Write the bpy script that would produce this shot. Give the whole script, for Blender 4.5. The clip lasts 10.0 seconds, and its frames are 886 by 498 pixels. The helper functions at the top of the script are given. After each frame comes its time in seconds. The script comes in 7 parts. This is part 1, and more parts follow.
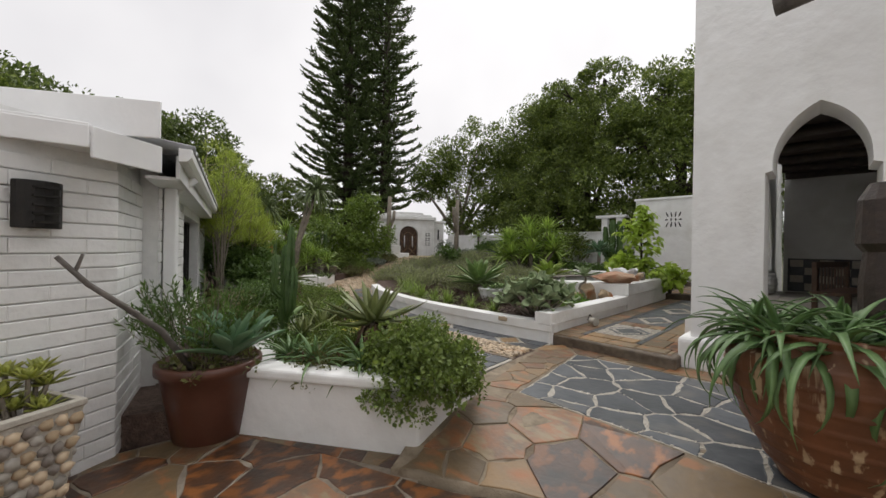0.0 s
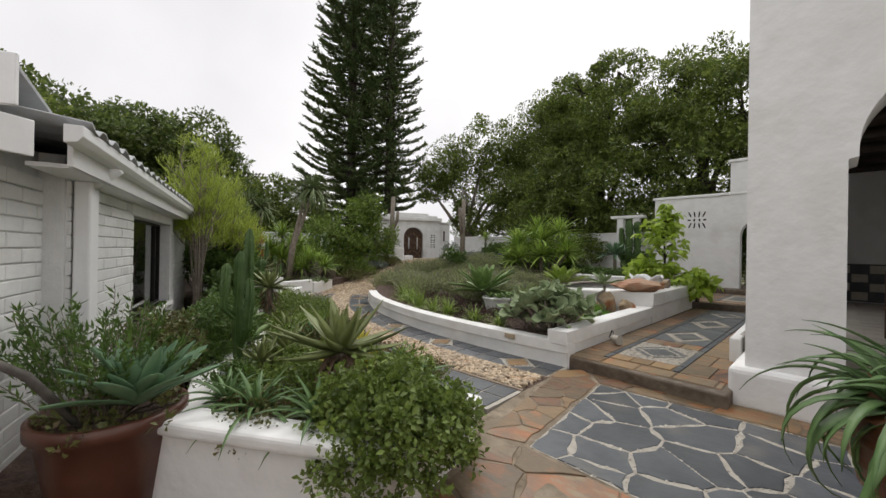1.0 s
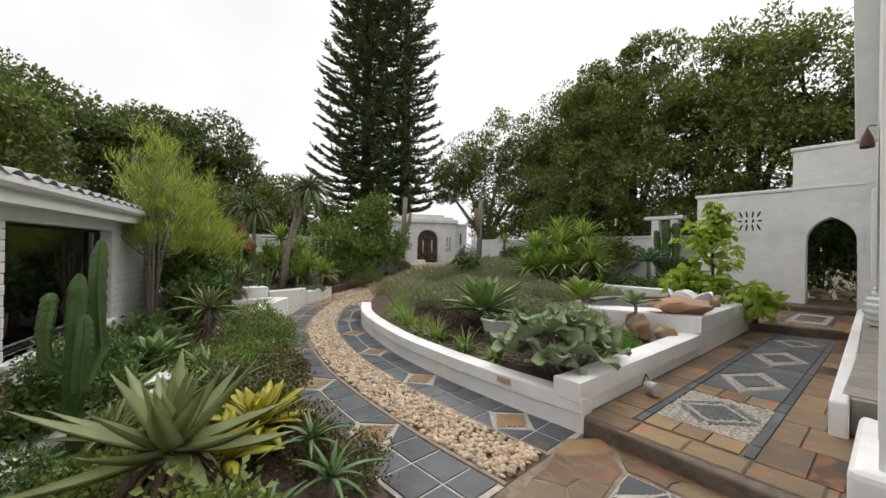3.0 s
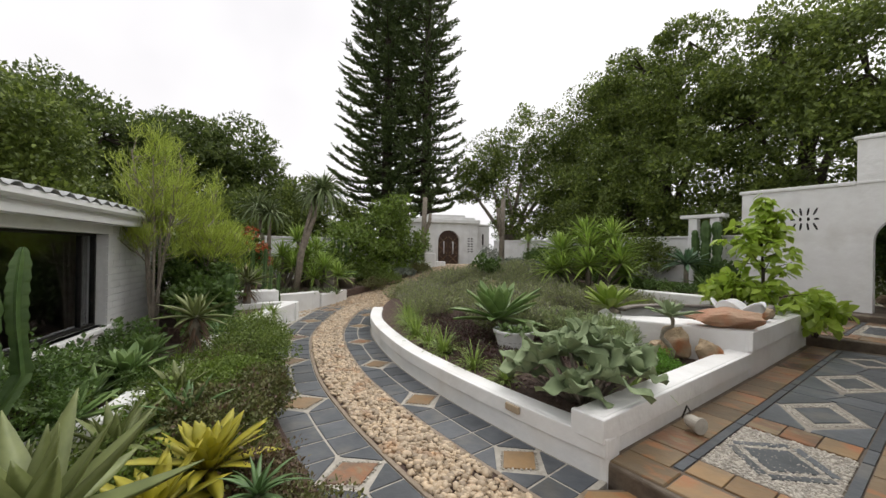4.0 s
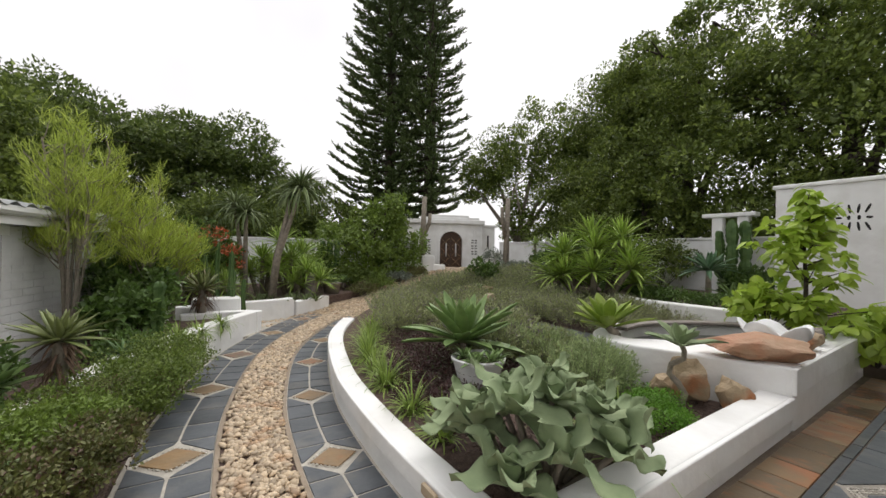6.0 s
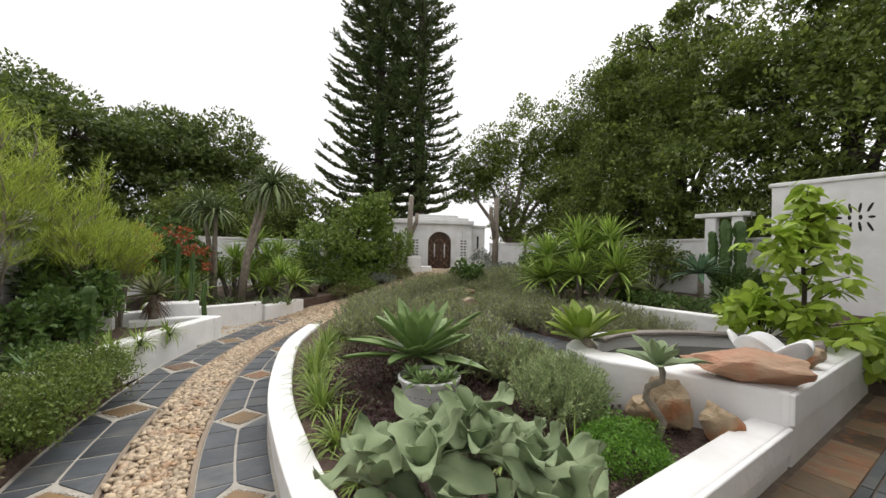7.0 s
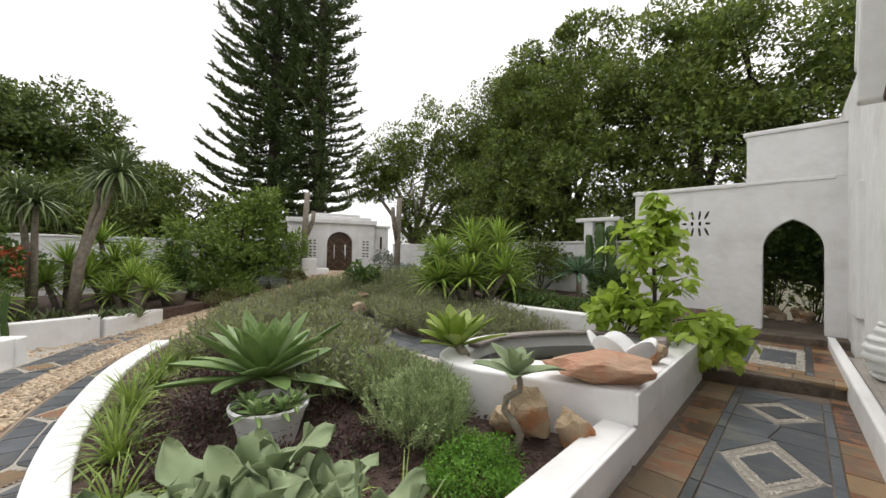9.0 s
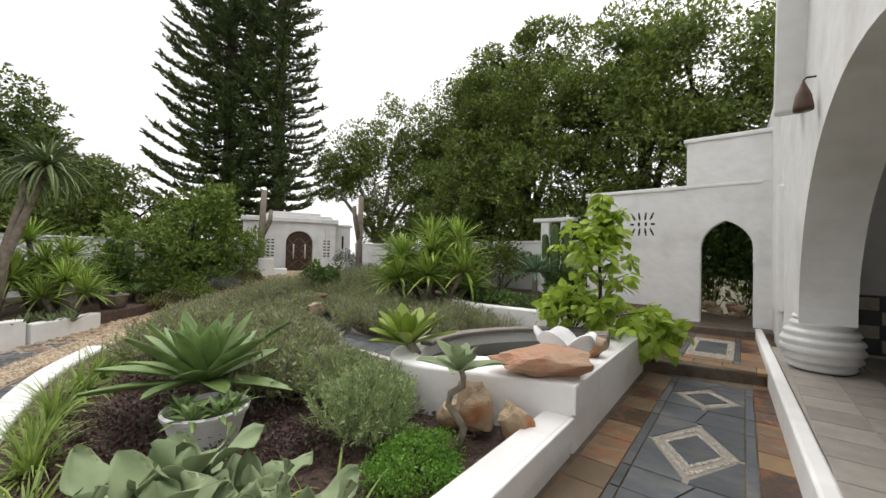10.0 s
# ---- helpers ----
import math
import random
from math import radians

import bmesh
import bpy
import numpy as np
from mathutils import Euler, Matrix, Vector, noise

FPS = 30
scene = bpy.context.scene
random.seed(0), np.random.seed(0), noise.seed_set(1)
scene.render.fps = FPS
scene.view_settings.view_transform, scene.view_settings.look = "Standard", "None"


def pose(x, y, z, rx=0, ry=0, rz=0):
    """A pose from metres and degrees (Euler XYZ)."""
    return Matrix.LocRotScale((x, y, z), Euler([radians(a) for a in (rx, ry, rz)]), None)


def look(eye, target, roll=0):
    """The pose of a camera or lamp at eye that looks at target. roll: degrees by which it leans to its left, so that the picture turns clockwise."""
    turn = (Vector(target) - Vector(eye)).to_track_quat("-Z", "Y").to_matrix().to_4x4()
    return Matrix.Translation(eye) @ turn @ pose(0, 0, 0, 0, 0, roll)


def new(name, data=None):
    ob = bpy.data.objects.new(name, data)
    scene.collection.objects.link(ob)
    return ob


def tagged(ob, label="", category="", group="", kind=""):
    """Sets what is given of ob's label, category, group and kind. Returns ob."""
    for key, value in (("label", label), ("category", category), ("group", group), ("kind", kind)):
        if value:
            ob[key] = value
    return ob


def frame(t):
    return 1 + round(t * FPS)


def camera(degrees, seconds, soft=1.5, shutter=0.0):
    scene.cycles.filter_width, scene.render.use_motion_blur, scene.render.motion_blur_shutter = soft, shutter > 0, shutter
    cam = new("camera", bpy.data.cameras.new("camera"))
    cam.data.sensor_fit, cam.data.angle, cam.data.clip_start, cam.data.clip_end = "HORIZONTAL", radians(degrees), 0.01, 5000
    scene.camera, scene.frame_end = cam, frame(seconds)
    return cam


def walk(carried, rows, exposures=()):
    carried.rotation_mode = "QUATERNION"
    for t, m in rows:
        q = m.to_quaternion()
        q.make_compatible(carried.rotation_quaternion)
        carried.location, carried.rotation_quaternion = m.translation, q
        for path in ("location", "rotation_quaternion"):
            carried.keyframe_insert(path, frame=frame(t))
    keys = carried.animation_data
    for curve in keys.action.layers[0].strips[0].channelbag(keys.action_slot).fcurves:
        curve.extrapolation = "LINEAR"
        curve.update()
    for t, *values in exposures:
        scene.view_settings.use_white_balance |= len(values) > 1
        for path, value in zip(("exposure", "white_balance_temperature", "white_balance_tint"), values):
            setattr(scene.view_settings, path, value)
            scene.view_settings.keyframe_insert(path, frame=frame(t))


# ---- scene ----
cam = camera(99.1, 10.0)
PATH = [
    (0, (0.185, -0.128, 1.578), (-1.226, 1.29, 1.576), 0.9),
    (0.5, (-0.091, 0.27, 1.581), (-1.518, 1.671, 1.583), 0.9),
    (1, (-0.372, 0.695, 1.651), (-1.815, 2.08, 1.654), 0.9),
    (1.5, (-0.557, 1.122, 1.706), (-2.011, 2.495, 1.71), 0.9),
    (2, (-0.72, 1.511, 1.726), (-2.204, 2.852, 1.733), 1.0),
    (3.5, (-1.136, 2.525, 1.851), (-2.71, 3.759, 1.857), 0.9),
    (4, (-1.294, 2.819, 1.873), (-2.916, 3.989, 1.879), 0.9),
    (4.5, (-1.429, 3.079, 1.915), (-3.087, 4.198, 1.923), 1.0),
    (5, (-1.532, 3.462, 1.927), (-3.204, 4.56, 1.937), 1.0),
    (5.5, (-1.658, 3.864, 1.923), (-3.334, 4.955, 1.935), 1.0),
    (7, (-1.985, 5.084, 1.962), (-3.656, 6.183, 1.978), 1.1),
    (7.5, (-2.063, 5.388, 1.954), (-3.696, 6.543, 1.971), 1.1),
    (8, (-2.096, 5.618, 1.978), (-3.643, 6.885, 2.0), 1.1),
    (8.5, (-2.066, 5.728, 1.988), (-3.52, 7.101, 2.013), 1.1),
    (9, (-1.988, 5.793, 1.994), (-3.366, 7.242, 2.023), 1.1),
    (9.5, (-1.913, 5.85, 1.992), (-3.225, 7.359, 2.022), 1.1),
    (10, (-1.824, 5.894, 1.982), (-3.069, 7.459, 2.013), 1.0),
]
walk(cam, [(t, look(eye, target, roll)) for t, eye, target, roll in PATH],
     exposures=[(0.0, 0.11), (2.0, 0.28), (4.0, 0.32), (5.5, 0.33), (7.0, 0.50), (10.0, 0.57)])

# ---- light ----
world = bpy.data.worlds.new("overcast_sky")
scene.world = world
world.use_nodes = True
wn, wl = world.node_tree.nodes, world.node_tree.links
wn.clear()
sky = wn.new("ShaderNodeTexSky")
sky.sky_type, sky.sun_disc = 'NISHITA', False
sky.sun_elevation, sky.sun_rotation = radians(56), radians(-37)
sky.dust_density, sky.air_density = 6.0, 1.0
dull = wn.new("ShaderNodeHueSaturation")
dull.inputs["Saturation"].default_value, dull.inputs["Value"].default_value = 0.12, 0.10
cloud = wn.new("ShaderNodeTexNoise")
cloud.inputs["Scale"].default_value, cloud.inputs["Detail"].default_value = 1.6, 4
ramp = wn.new("ShaderNodeValToRGB")
ramp.color_ramp.elements[0].position, ramp.color_ramp.elements[1].position = 0.3, 0.75
ramp.color_ramp.elements[0].color, ramp.color_ramp.elements[1].color = (0.75, 0.735, 0.76, 1), (1.06, 1.038, 1.04, 1)
both = wn.new("ShaderNodeMixRGB")
both.inputs[0].default_value = 0.86
bg, wout = wn.new("ShaderNodeBackground"), wn.new("ShaderNodeOutputWorld")
bg.inputs[1].default_value = 1.0
wl.new(sky.outputs[0], dull.inputs["Color"])
wl.new(cloud.outputs[0], ramp.inputs[0])
wl.new(dull.outputs[0], both.inputs[1])
wl.new(ramp.outputs[0], both.inputs[2])
wl.new(both.outputs[0], bg.inputs[0])
wl.new(bg.outputs[0], wout.inputs[0])
sun = new("sun", bpy.data.lights.new("sun", "SUN"))
sun.data.energy, sun.data.angle, sun.data.color = 1.75, radians(75), (1.0, 0.97, 0.93)
sun.matrix_basis = look((-15, 20, 22), (-6, 8, 0))

# ---- helpers of this scene ----
rnd = random.Random(7)


def mat(name, a, b, scale=4.0, rough=0.6, bump=0.3, bscale=40.0, vary=0.0, per="object", metal=0.0, c=None, cscale=1.0, cpos=(0.5, 0.7), dist=0.01, coat=0.0, stretch=None):
    """Two colours mixed by noise, a third in larger stains, relief from finer noise, and a brightness that varies piece by piece."""
    m = bpy.data.materials.new(name)
    m.use_nodes = True
    n, l = m.node_tree.nodes, m.node_tree.links
    p = n["Principled BSDF"]
    tc = n.new("ShaderNodeTexCoord")
    place = tc.outputs["Object"]
    if vary and per == "object":
        # every piece takes another part of the pattern
        sh = n.new("ShaderNodeVectorMath")
        sh.operation = 'MULTIPLY_ADD'
        sh.inputs[1].default_value, sh.inputs[2].default_value = (61.0, 87.0, 43.0), (0, 0, 0)
        l.new(n.new("ShaderNodeObjectInfo").outputs["Random"], sh.inputs[0])
        l.new(place, sh.inputs[2])
        place = sh.outputs[0]
    n1 = n.new("ShaderNodeTexNoise")
    n1.inputs["Scale"].default_value, n1.inputs["Detail"].default_value, n1.inputs["Roughness"].default_value = scale, 6, 0.6
    l.new(place, n1.inputs["Vector"])
    r1 = n.new("ShaderNodeValToRGB")
    r1.color_ramp.elements[0].position, r1.color_ramp.elements[1].position = 0.32, 0.68
    r1.color_ramp.elements[0].color, r1.color_ramp.elements[1].color = (*a, 1), (*b, 1)
    l.new(n1.outputs[0], r1.inputs[0])
    col = r1.outputs[0]
    if c:
        n2 = n.new("ShaderNodeTexNoise")
        n2.inputs["Scale"].default_value, n2.inputs["Detail"].default_value = cscale, 5
        if stretch:
            sm = n.new("ShaderNodeVectorMath")
            sm.operation = 'MULTIPLY'
            sm.inputs[1].default_value = stretch
            l.new(place, sm.inputs[0])
            l.new(sm.outputs[0], n2.inputs["Vector"])
        else:
            l.new(place, n2.inputs["Vector"])
        r2 = n.new("ShaderNodeValToRGB")
        r2.color_ramp.elements[0].position, r2.color_ramp.elements[1].position = cpos
        l.new(n2.outputs[0], r2.inputs[0])
        mx = n.new("ShaderNodeMixRGB")
        mx.inputs[2].default_value = (*c, 1)
        l.new(r2.outputs[0], mx.inputs[0])
        l.new(col, mx.inputs[1])
        col = mx.outputs[0]
    if vary:
        hs = n.new("ShaderNodeHueSaturation")
        src = n.new("ShaderNodeObjectInfo").outputs["Random"] if per == "object" else n.new("ShaderNodeNewGeometry").outputs["Random Per Island"]
        mr = n.new("ShaderNodeMapRange")
        mr.inputs["To Min"].default_value, mr.inputs["To Max"].default_value = 1 - vary, 1 + vary
        l.new(src, mr.inputs[0])
        l.new(mr.outputs[0], hs.inputs["Value"])
        l.new(col, hs.inputs["Color"])
        col = hs.outputs[0]
    l.new(col, p.inputs["Base Color"])
    p.inputs["Roughness"].default_value, p.inputs["Metallic"].default_value = rough, metal
    p.inputs["Coat Weight"].default_value = coat
    if bump:
        n3 = n.new("ShaderNodeTexNoise")
        n3.inputs["Scale"].default_value, n3.inputs["Detail"].default_value = bscale, 5
        l.new(place, n3.inputs["Vector"])
        bp = n.new("ShaderNodeBump")
        bp.inputs["Strength"].default_value, bp.inputs["Distance"].default_value = bump, dist
        l.new(n3.outputs[0], bp.inputs["Height"])
        l.new(bp.outputs[0], p.inputs["Normal"])
    return m


def leafmat(name, a, b, rough=0.5, trans=0.25, vary=0.35, scale=3.0, tip=None):
    """Foliage: two greens mixed leaf by leaf and by noise, with some light let through."""
    m = mat(name, a, b, scale=scale, rough=rough, bump=0.0, vary=vary, per="island")
    n, l = m.node_tree.nodes, m.node_tree.links
    p, out = n["Principled BSDF"], n["Material Output"]
    src = p.inputs["Base Color"].links[0].from_socket
    if tip:
        geo = n.new("ShaderNodeNewGeometry")
        rr = n.new("ShaderNodeValToRGB")
        rr.color_ramp.elements[0].position, rr.color_ramp.elements[1].position = 0.72, 0.95
        l.new(geo.outputs["Random Per Island"], rr.inputs[0])
        mx = n.new("ShaderNodeMixRGB")
        mx.inputs[2].default_value = (*tip, 1)
        l.new(rr.outputs[0], mx.inputs[0])
        l.new(src, mx.inputs[1])
        src = mx.outputs[0]
        l.new(src, p.inputs["Base Color"])
    if trans:
        tr = n.new("ShaderNodeBsdfTranslucent")
        mixs = n.new("ShaderNodeMixShader")
        mixs.inputs[0].default_value = trans
        l.new(src, tr.inputs[0])
        l.new(p.outputs[0], mixs.inputs[1])
        l.new(tr.outputs[0], mixs.inputs[2])
        l.new(mixs.outputs[0], out.inputs[0])
    return m


class Geo:
    """Collects vertices and faces for one mesh."""

    def __init__(self):
        self.v, self.f = [], []

    def add(self, v, f):
        k = len(self.v)
        self.v.extend(tuple(p) for p in v)
        self.f.extend(tuple(i + k for i in q) for q in f)
        return self

    def box(self, x0, y0, z0, x1, y1, z1):
        return self.prism([(x0, y0), (x1, y0), (x1, y1), (x0, y1)], z0, z1)

    def prism(self, poly, z0, z1, inset=0.0):
        n = len(poly)
        cx, cy = sum(p[0] for p in poly) / n, sum(p[1] for p in poly) / n
        lo = [(x, y, z0) for x, y in poly]
        if inset:
            hi = []
            for x, y in poly:
                d = math.hypot(x - cx, y - cy) or 1
                k = max(0, 1 - inset / d)
                hi += [(cx + (x - cx) * k, cy + (y - cy) * k, z1)]
            mid = [(x, y, z1 - inset * 0.7) for x, y in poly]
            v = lo + mid + hi
            f = [(i, (i + 1) % n, n + (i + 1) % n, n + i) for i in range(n)] + [(n + i, n + (i + 1) % n, 2 * n + (i + 1) % n, 2 * n + i) for i in range(n)]
            f += [tuple(range(2 * n, 3 * n)), tuple(reversed(range(n)))]
            return self.add(v, f)
        v = lo + [(x, y, z1) for x, y in poly]
        f = [(i, (i + 1) % n, n + (i + 1) % n, n + i) for i in range(n)] + [tuple(range(n, 2 * n)), tuple(reversed(range(n)))]
        return self.add(v, f)

    def tube(self, pts, rad, n=8, ribs=0.0):
        pts = [Vector(p) for p in pts]
        rad = rad if isinstance(rad, (list, tuple)) else [rad] * len(pts)
        k = len(self.v)
        ref = Vector((0.31, 0.83, 0.47))
        for i, p in enumerate(pts):
            d = (pts[min(i + 1, len(pts) - 1)] - pts[max(i - 1, 0)]).normalized()
            a = d.cross(ref).normalized()
            b = d.cross(a)
            for j in range(n):
                t = math.tau * j / n
                r = rad[i] * (1 + (ribs if j % 2 else -ribs))
                self.v.append(tuple(p + a * math.cos(t) * r + b * math.sin(t) * r))
        for i in range(len(pts) - 1):
            for j in range(n):
                self.f.append((k + i * n + j, k + i * n + (j + 1) % n, k + (i + 1) * n + (j + 1) % n, k + (i + 1) * n + j))
        self.f.append(tuple(k + j for j in reversed(range(n))))
        self.f.append(tuple(k + (len(pts) - 1) * n + j for j in range(n)))
        return self

    def lathe(self, prof, n=32, at=(0, 0, 0)):
        """A profile of (r, z) turned round the z axis."""
        k = len(self.v)
        for r, z in prof:
            for j in range(n):
                t = math.tau * j / n
                self.v.append((at[0] + r * math.cos(t), at[1] + r * math.sin(t), at[2] + z))
        for i in range(len(prof) - 1):
            for j in range(n):
                self.f.append((k + i * n + j, k + i * n + (j + 1) % n, k + (i + 1) * n + (j + 1) % n, k + (i + 1) * n + j))
        return self

    def make(self, name, material, parent=None, label="", smooth=False, bevel=0.0, at=None, weld=False):
        me = bpy.data.meshes.new(name)
        me.from_pydata(self.v, [], self.f)
        if weld:
            b = bmesh.new()
            b.from_mesh(me)
            bmesh.ops.remove_doubles(b, verts=b.verts, dist=0.0005)
            b.to_mesh(me)
            b.free()
        me.materials.append(material)
        if smooth:
            me.polygons.foreach_set("use_smooth", [True] * len(me.polygons))
        ob = new(name, me)
        if parent:
            ob.parent = parent
        if at:
            ob.location = at
        if label:
            tagged(ob, label)
        if bevel:
            b = ob.modifiers.new("bevel", "BEVEL")
            b.width, b.segments, b.limit_method = bevel, 3, 'ANGLE'
        return ob


def thing(name, at, label, category, group="", turn=0.0, kind=""):
    ob = new(name)
    ob.matrix_basis = pose(at[0], at[1], at[2], 0, 0, turn)
    return tagged(ob, label, category, group, kind)


def np_mesh(name, v, f, material, parent=None, label=""):
    me = bpy.data.meshes.new(name)
    v, f = np.asarray(v, float), np.asarray(f, int)
    me.vertices.add(len(v))
    me.vertices.foreach_set("co", v.ravel())
    me.loops.add(f.size)
    me.loops.foreach_set("vertex_index", f.ravel())
    me.polygons.add(len(f))
    me.polygons.foreach_set("loop_start", np.arange(0, f.size, f.shape[1]))
    me.update(calc_edges=True)
    me.materials.append(material)
    ob = new(name, me)
    if parent:
        ob.parent = parent
    if label:
        tagged(ob, label)
    return ob


def unit(a):
    return a / np.maximum(np.linalg.norm(a, axis=1, keepdims=True), 1e-9)


def leaf_cloud(P, D, N, L, W, fold=0.25, round_leaf=False):
    """Folded four-cornered leaves: at P, along D, facing N, of length L and width W."""
    D = unit(D)
    S = unit(np.cross(D, N))
    U = np.cross(S, D)
    L, W = np.asarray(L).reshape(-1, 1), np.asarray(W).reshape(-1, 1)
    if round_leaf:
        rows = ((0.0, 0.06), (0.25, 0.42), (0.55, 0.5), (0.82, 0.28), (1.0, 0.02))
        pts = []
        for t, w in rows:
            sag = U * L * (-0.22 * t * t)
            mid = P + D * L * t + sag
            pts += [mid - S * W * w + U * W * fold * w, mid, mid + S * W * w + U * W * fold * w]
        V = np.stack(pts, 1).reshape(-1, 3)
        k = np.arange(len(P)).reshape(-1, 1) * 15
        F = np.stack([k + [[3 * i + j, 3 * i + j + 1, 3 * i + j + 4, 3 * i + j + 3]] for i in range(4) for j in range(2)], 1).reshape(-1, 4)
        return V, F
    a = P
    b = P + D * L * 0.45 + S * W * 0.5 + U * W * fold
    c = P + D * L
    d = P + D * L * 0.45 - S * W * 0.5 + U * W * fold
    V = np.stack([a, b, c, d], 1).reshape(-1, 3)
    k = np.arange(len(P)).reshape(-1, 1) * 4
    F = np.stack([k + [[0, 1, 2]], k + [[0, 2, 3]]], 1).reshape(-1, 3)
    return V, F


def ball_points(rng, n, shell=0.35):
    d = unit(rng.normal(size=(n, 3)))
    return d, d * (rng.uniform(shell ** 3, 1, (n, 1)) ** (1 / 3))


def clumps(rng, centres, radii, per, leaf, aspect=0.5, up=0.3, squash=0.8, size_var=0.4, shell=0.45, round_leaf=False):
    """Leaves in many small uneven clumps."""
    Ps, Ds, Ns, Ls = [], [], [], []
    for c, r in zip(centres, radii):
        m = max(6, int(per * rng.uniform(0.6, 1.3)))
        d, p = ball_points(rng, m, shell)
        p = p * np.array([1, 1, squash]) * r
        Ps.append(p + c)
        dd = d * 0.9 + rng.normal(size=(m, 3)) * 0.55 + np.array([0, 0, up])
        Ds.append(dd)
        Ns.append(d * 0.6 + rng.normal(size=(m, 3)) * 0.4 + np.array([0, 0, 0.7]))
        Ls.append(leaf * rng.uniform(1 - size_var, 1 + size_var, m))
    P, D, N, L = np.concatenate(Ps), np.concatenate(Ds), np.concatenate(Ns), np.concatenate(Ls)
    return leaf_cloud(P, D, N, L, L * aspect, round_leaf=round_leaf)


def strap(length, width, rise, droop, thick, n=8, tipw=0.04, base=0.7, keel=0.35, belly=0.35, curl=0.0):
    """One fleshy leaf along +x from the origin: rises at an angle and arches over; lens-shaped in section."""
    v, f = [], []
    x = z = 0.0
    a = rise
    for i in range(n):
        t = i / (n - 1)
        if t < belly:
            w = base + (1 - base) * math.sin(t / belly * math.pi / 2)
        else:
            w = max(tipw, (1 - ((t - belly) / (1 - belly)) ** 1.7))
        w *= width / 2
        h = thick * (1 - 0.85 * t)
        up = (-math.sin(a), math.cos(a))
        e = keel * w
        wob = curl * math.sin(t * 9) * w
        v += [(x + up[0] * e, w, z + up[1] * e + wob), (x + up[0] * h * 0.2, 0, z + up[1] * h * 0.2), (x + up[0] * e, -w, z + up[1] * e - wob), (x - up[0] * h * 0.6, 0, z - up[1] * h * 0.6)]
        s = length / (n - 1)
        x, z = x + math.cos(a) * s, z + math.sin(a) * s
        a -= droop / (n - 1)
    for i in range(n - 1):
        for j in range(4):
            f.append((i * 4 + j, i * 4 + (j + 1) % 4, i * 4 + 4 + (j + 1) % 4, i * 4 + 4 + j))
    f += [(3, 2, 1, 0), tuple(range(4 * n - 4, 4 * n))]
    return v, f


def broad_leaf(length, width, rise, droop, thick, wave=0.0, cup=0.25, widest=0.5, foot=0.35, phase=0.0, n=11, m=7):
    """One broad leaf along +x: a cupped, wavy-edged blade with a rounded point and real thickness."""
    top, x, z, a = [], 0.0, 0.0, rise
    for i in range(n):
        t = i / (n - 1)
        w = foot + (1 - foot) * math.sin(min(1, t / widest) * math.pi / 2) if t < widest else math.cos((t - widest) / (1 - widest) * math.pi / 2) ** 0.75 + 0.01
        w *= width / 2
        ux, uz = -math.sin(a), math.cos(a)
        for j in range(m):
            s = 2 * j / (m - 1) - 1
            lift = cup * w * s * s + wave * width * abs(s) ** 2 * math.sin(t * 9 + phase + (1.3 if s > 0 else 0)) * min(1, t * 3)
            top.append((x + ux * lift, s * w, z + uz * lift, ux, uz, 1 - abs(s) * 0.8))
        x, z = x + math.cos(a) * length / (n - 1), z + math.sin(a) * length / (n - 1)
        a -= droop / (n - 1)
    v = [(p[0], p[1], p[2]) for p in top] + [(p[0] - p[3] * thick * p[5], p[1], p[2] - p[4] * thick * p[5]) for p in top]
    f, k = [], n * m
    for i in range(n - 1):
        for j in range(m - 1):
            q = i * m + j
            f += [(q, q + 1, q + m + 1, q + m), (k + q + m, k + q + m + 1, k + q + 1, k + q)]
        f += [(i * m, i * m + m, k + i * m + m, k + i * m), (i * m + m - 1, k + i * m + m - 1, k + i * m + 2 * m - 1, i * m + 2 * m - 1)]
    return v, f


def broad_rosette(parent, r, n, length, width, material, at=(0, 0, 0), thick=0.015, rise=(1.45, 0.1), droop=(0.0, 0.4), wave=0.0, cup=0.25, widest=0.5, foot=0.35, var=0.15):
    for i in range(n):
        t = i / max(1, n - 1)
        v, f = broad_leaf(length * (0.5 + 0.5 * min(1, t * 1.6)) * r.uniform(1 - var, 1 + var), width * (0.7 + 0.3 * min(1, t * 2)) * r.uniform(0.85, 1.15), rise[0] + (rise[1] - rise[0]) * t + r.uniform(-0.12, 0.12), droop[0] + (droop[1] - droop[0]) * t + r.uniform(-0.15, 0.15), thick, wave * r.uniform(0.5, 1.3), cup, widest, foot, r.uniform(0, 6))
        az = i * 2.39996 + r.uniform(-0.2, 0.2)
        v = turned(v, az, (at[0] + math.cos(az) * 0.1 * width, at[1] + math.sin(az) * 0.1 * width, at[2] - 0.08 * length * t), r.uniform(-0.2, 0.2))
        Geo().add(v, f).make("leaf", material, parent, smooth=True)


def turned(v, az, at=(0, 0, 0), tilt=0.0):
    m = Matrix.Translation(at) @ Matrix.Rotation(az, 4, 'Z') @ Matrix.Rotation(tilt, 4, 'X')
    return [tuple(m @ Vector(p)) for p in v]


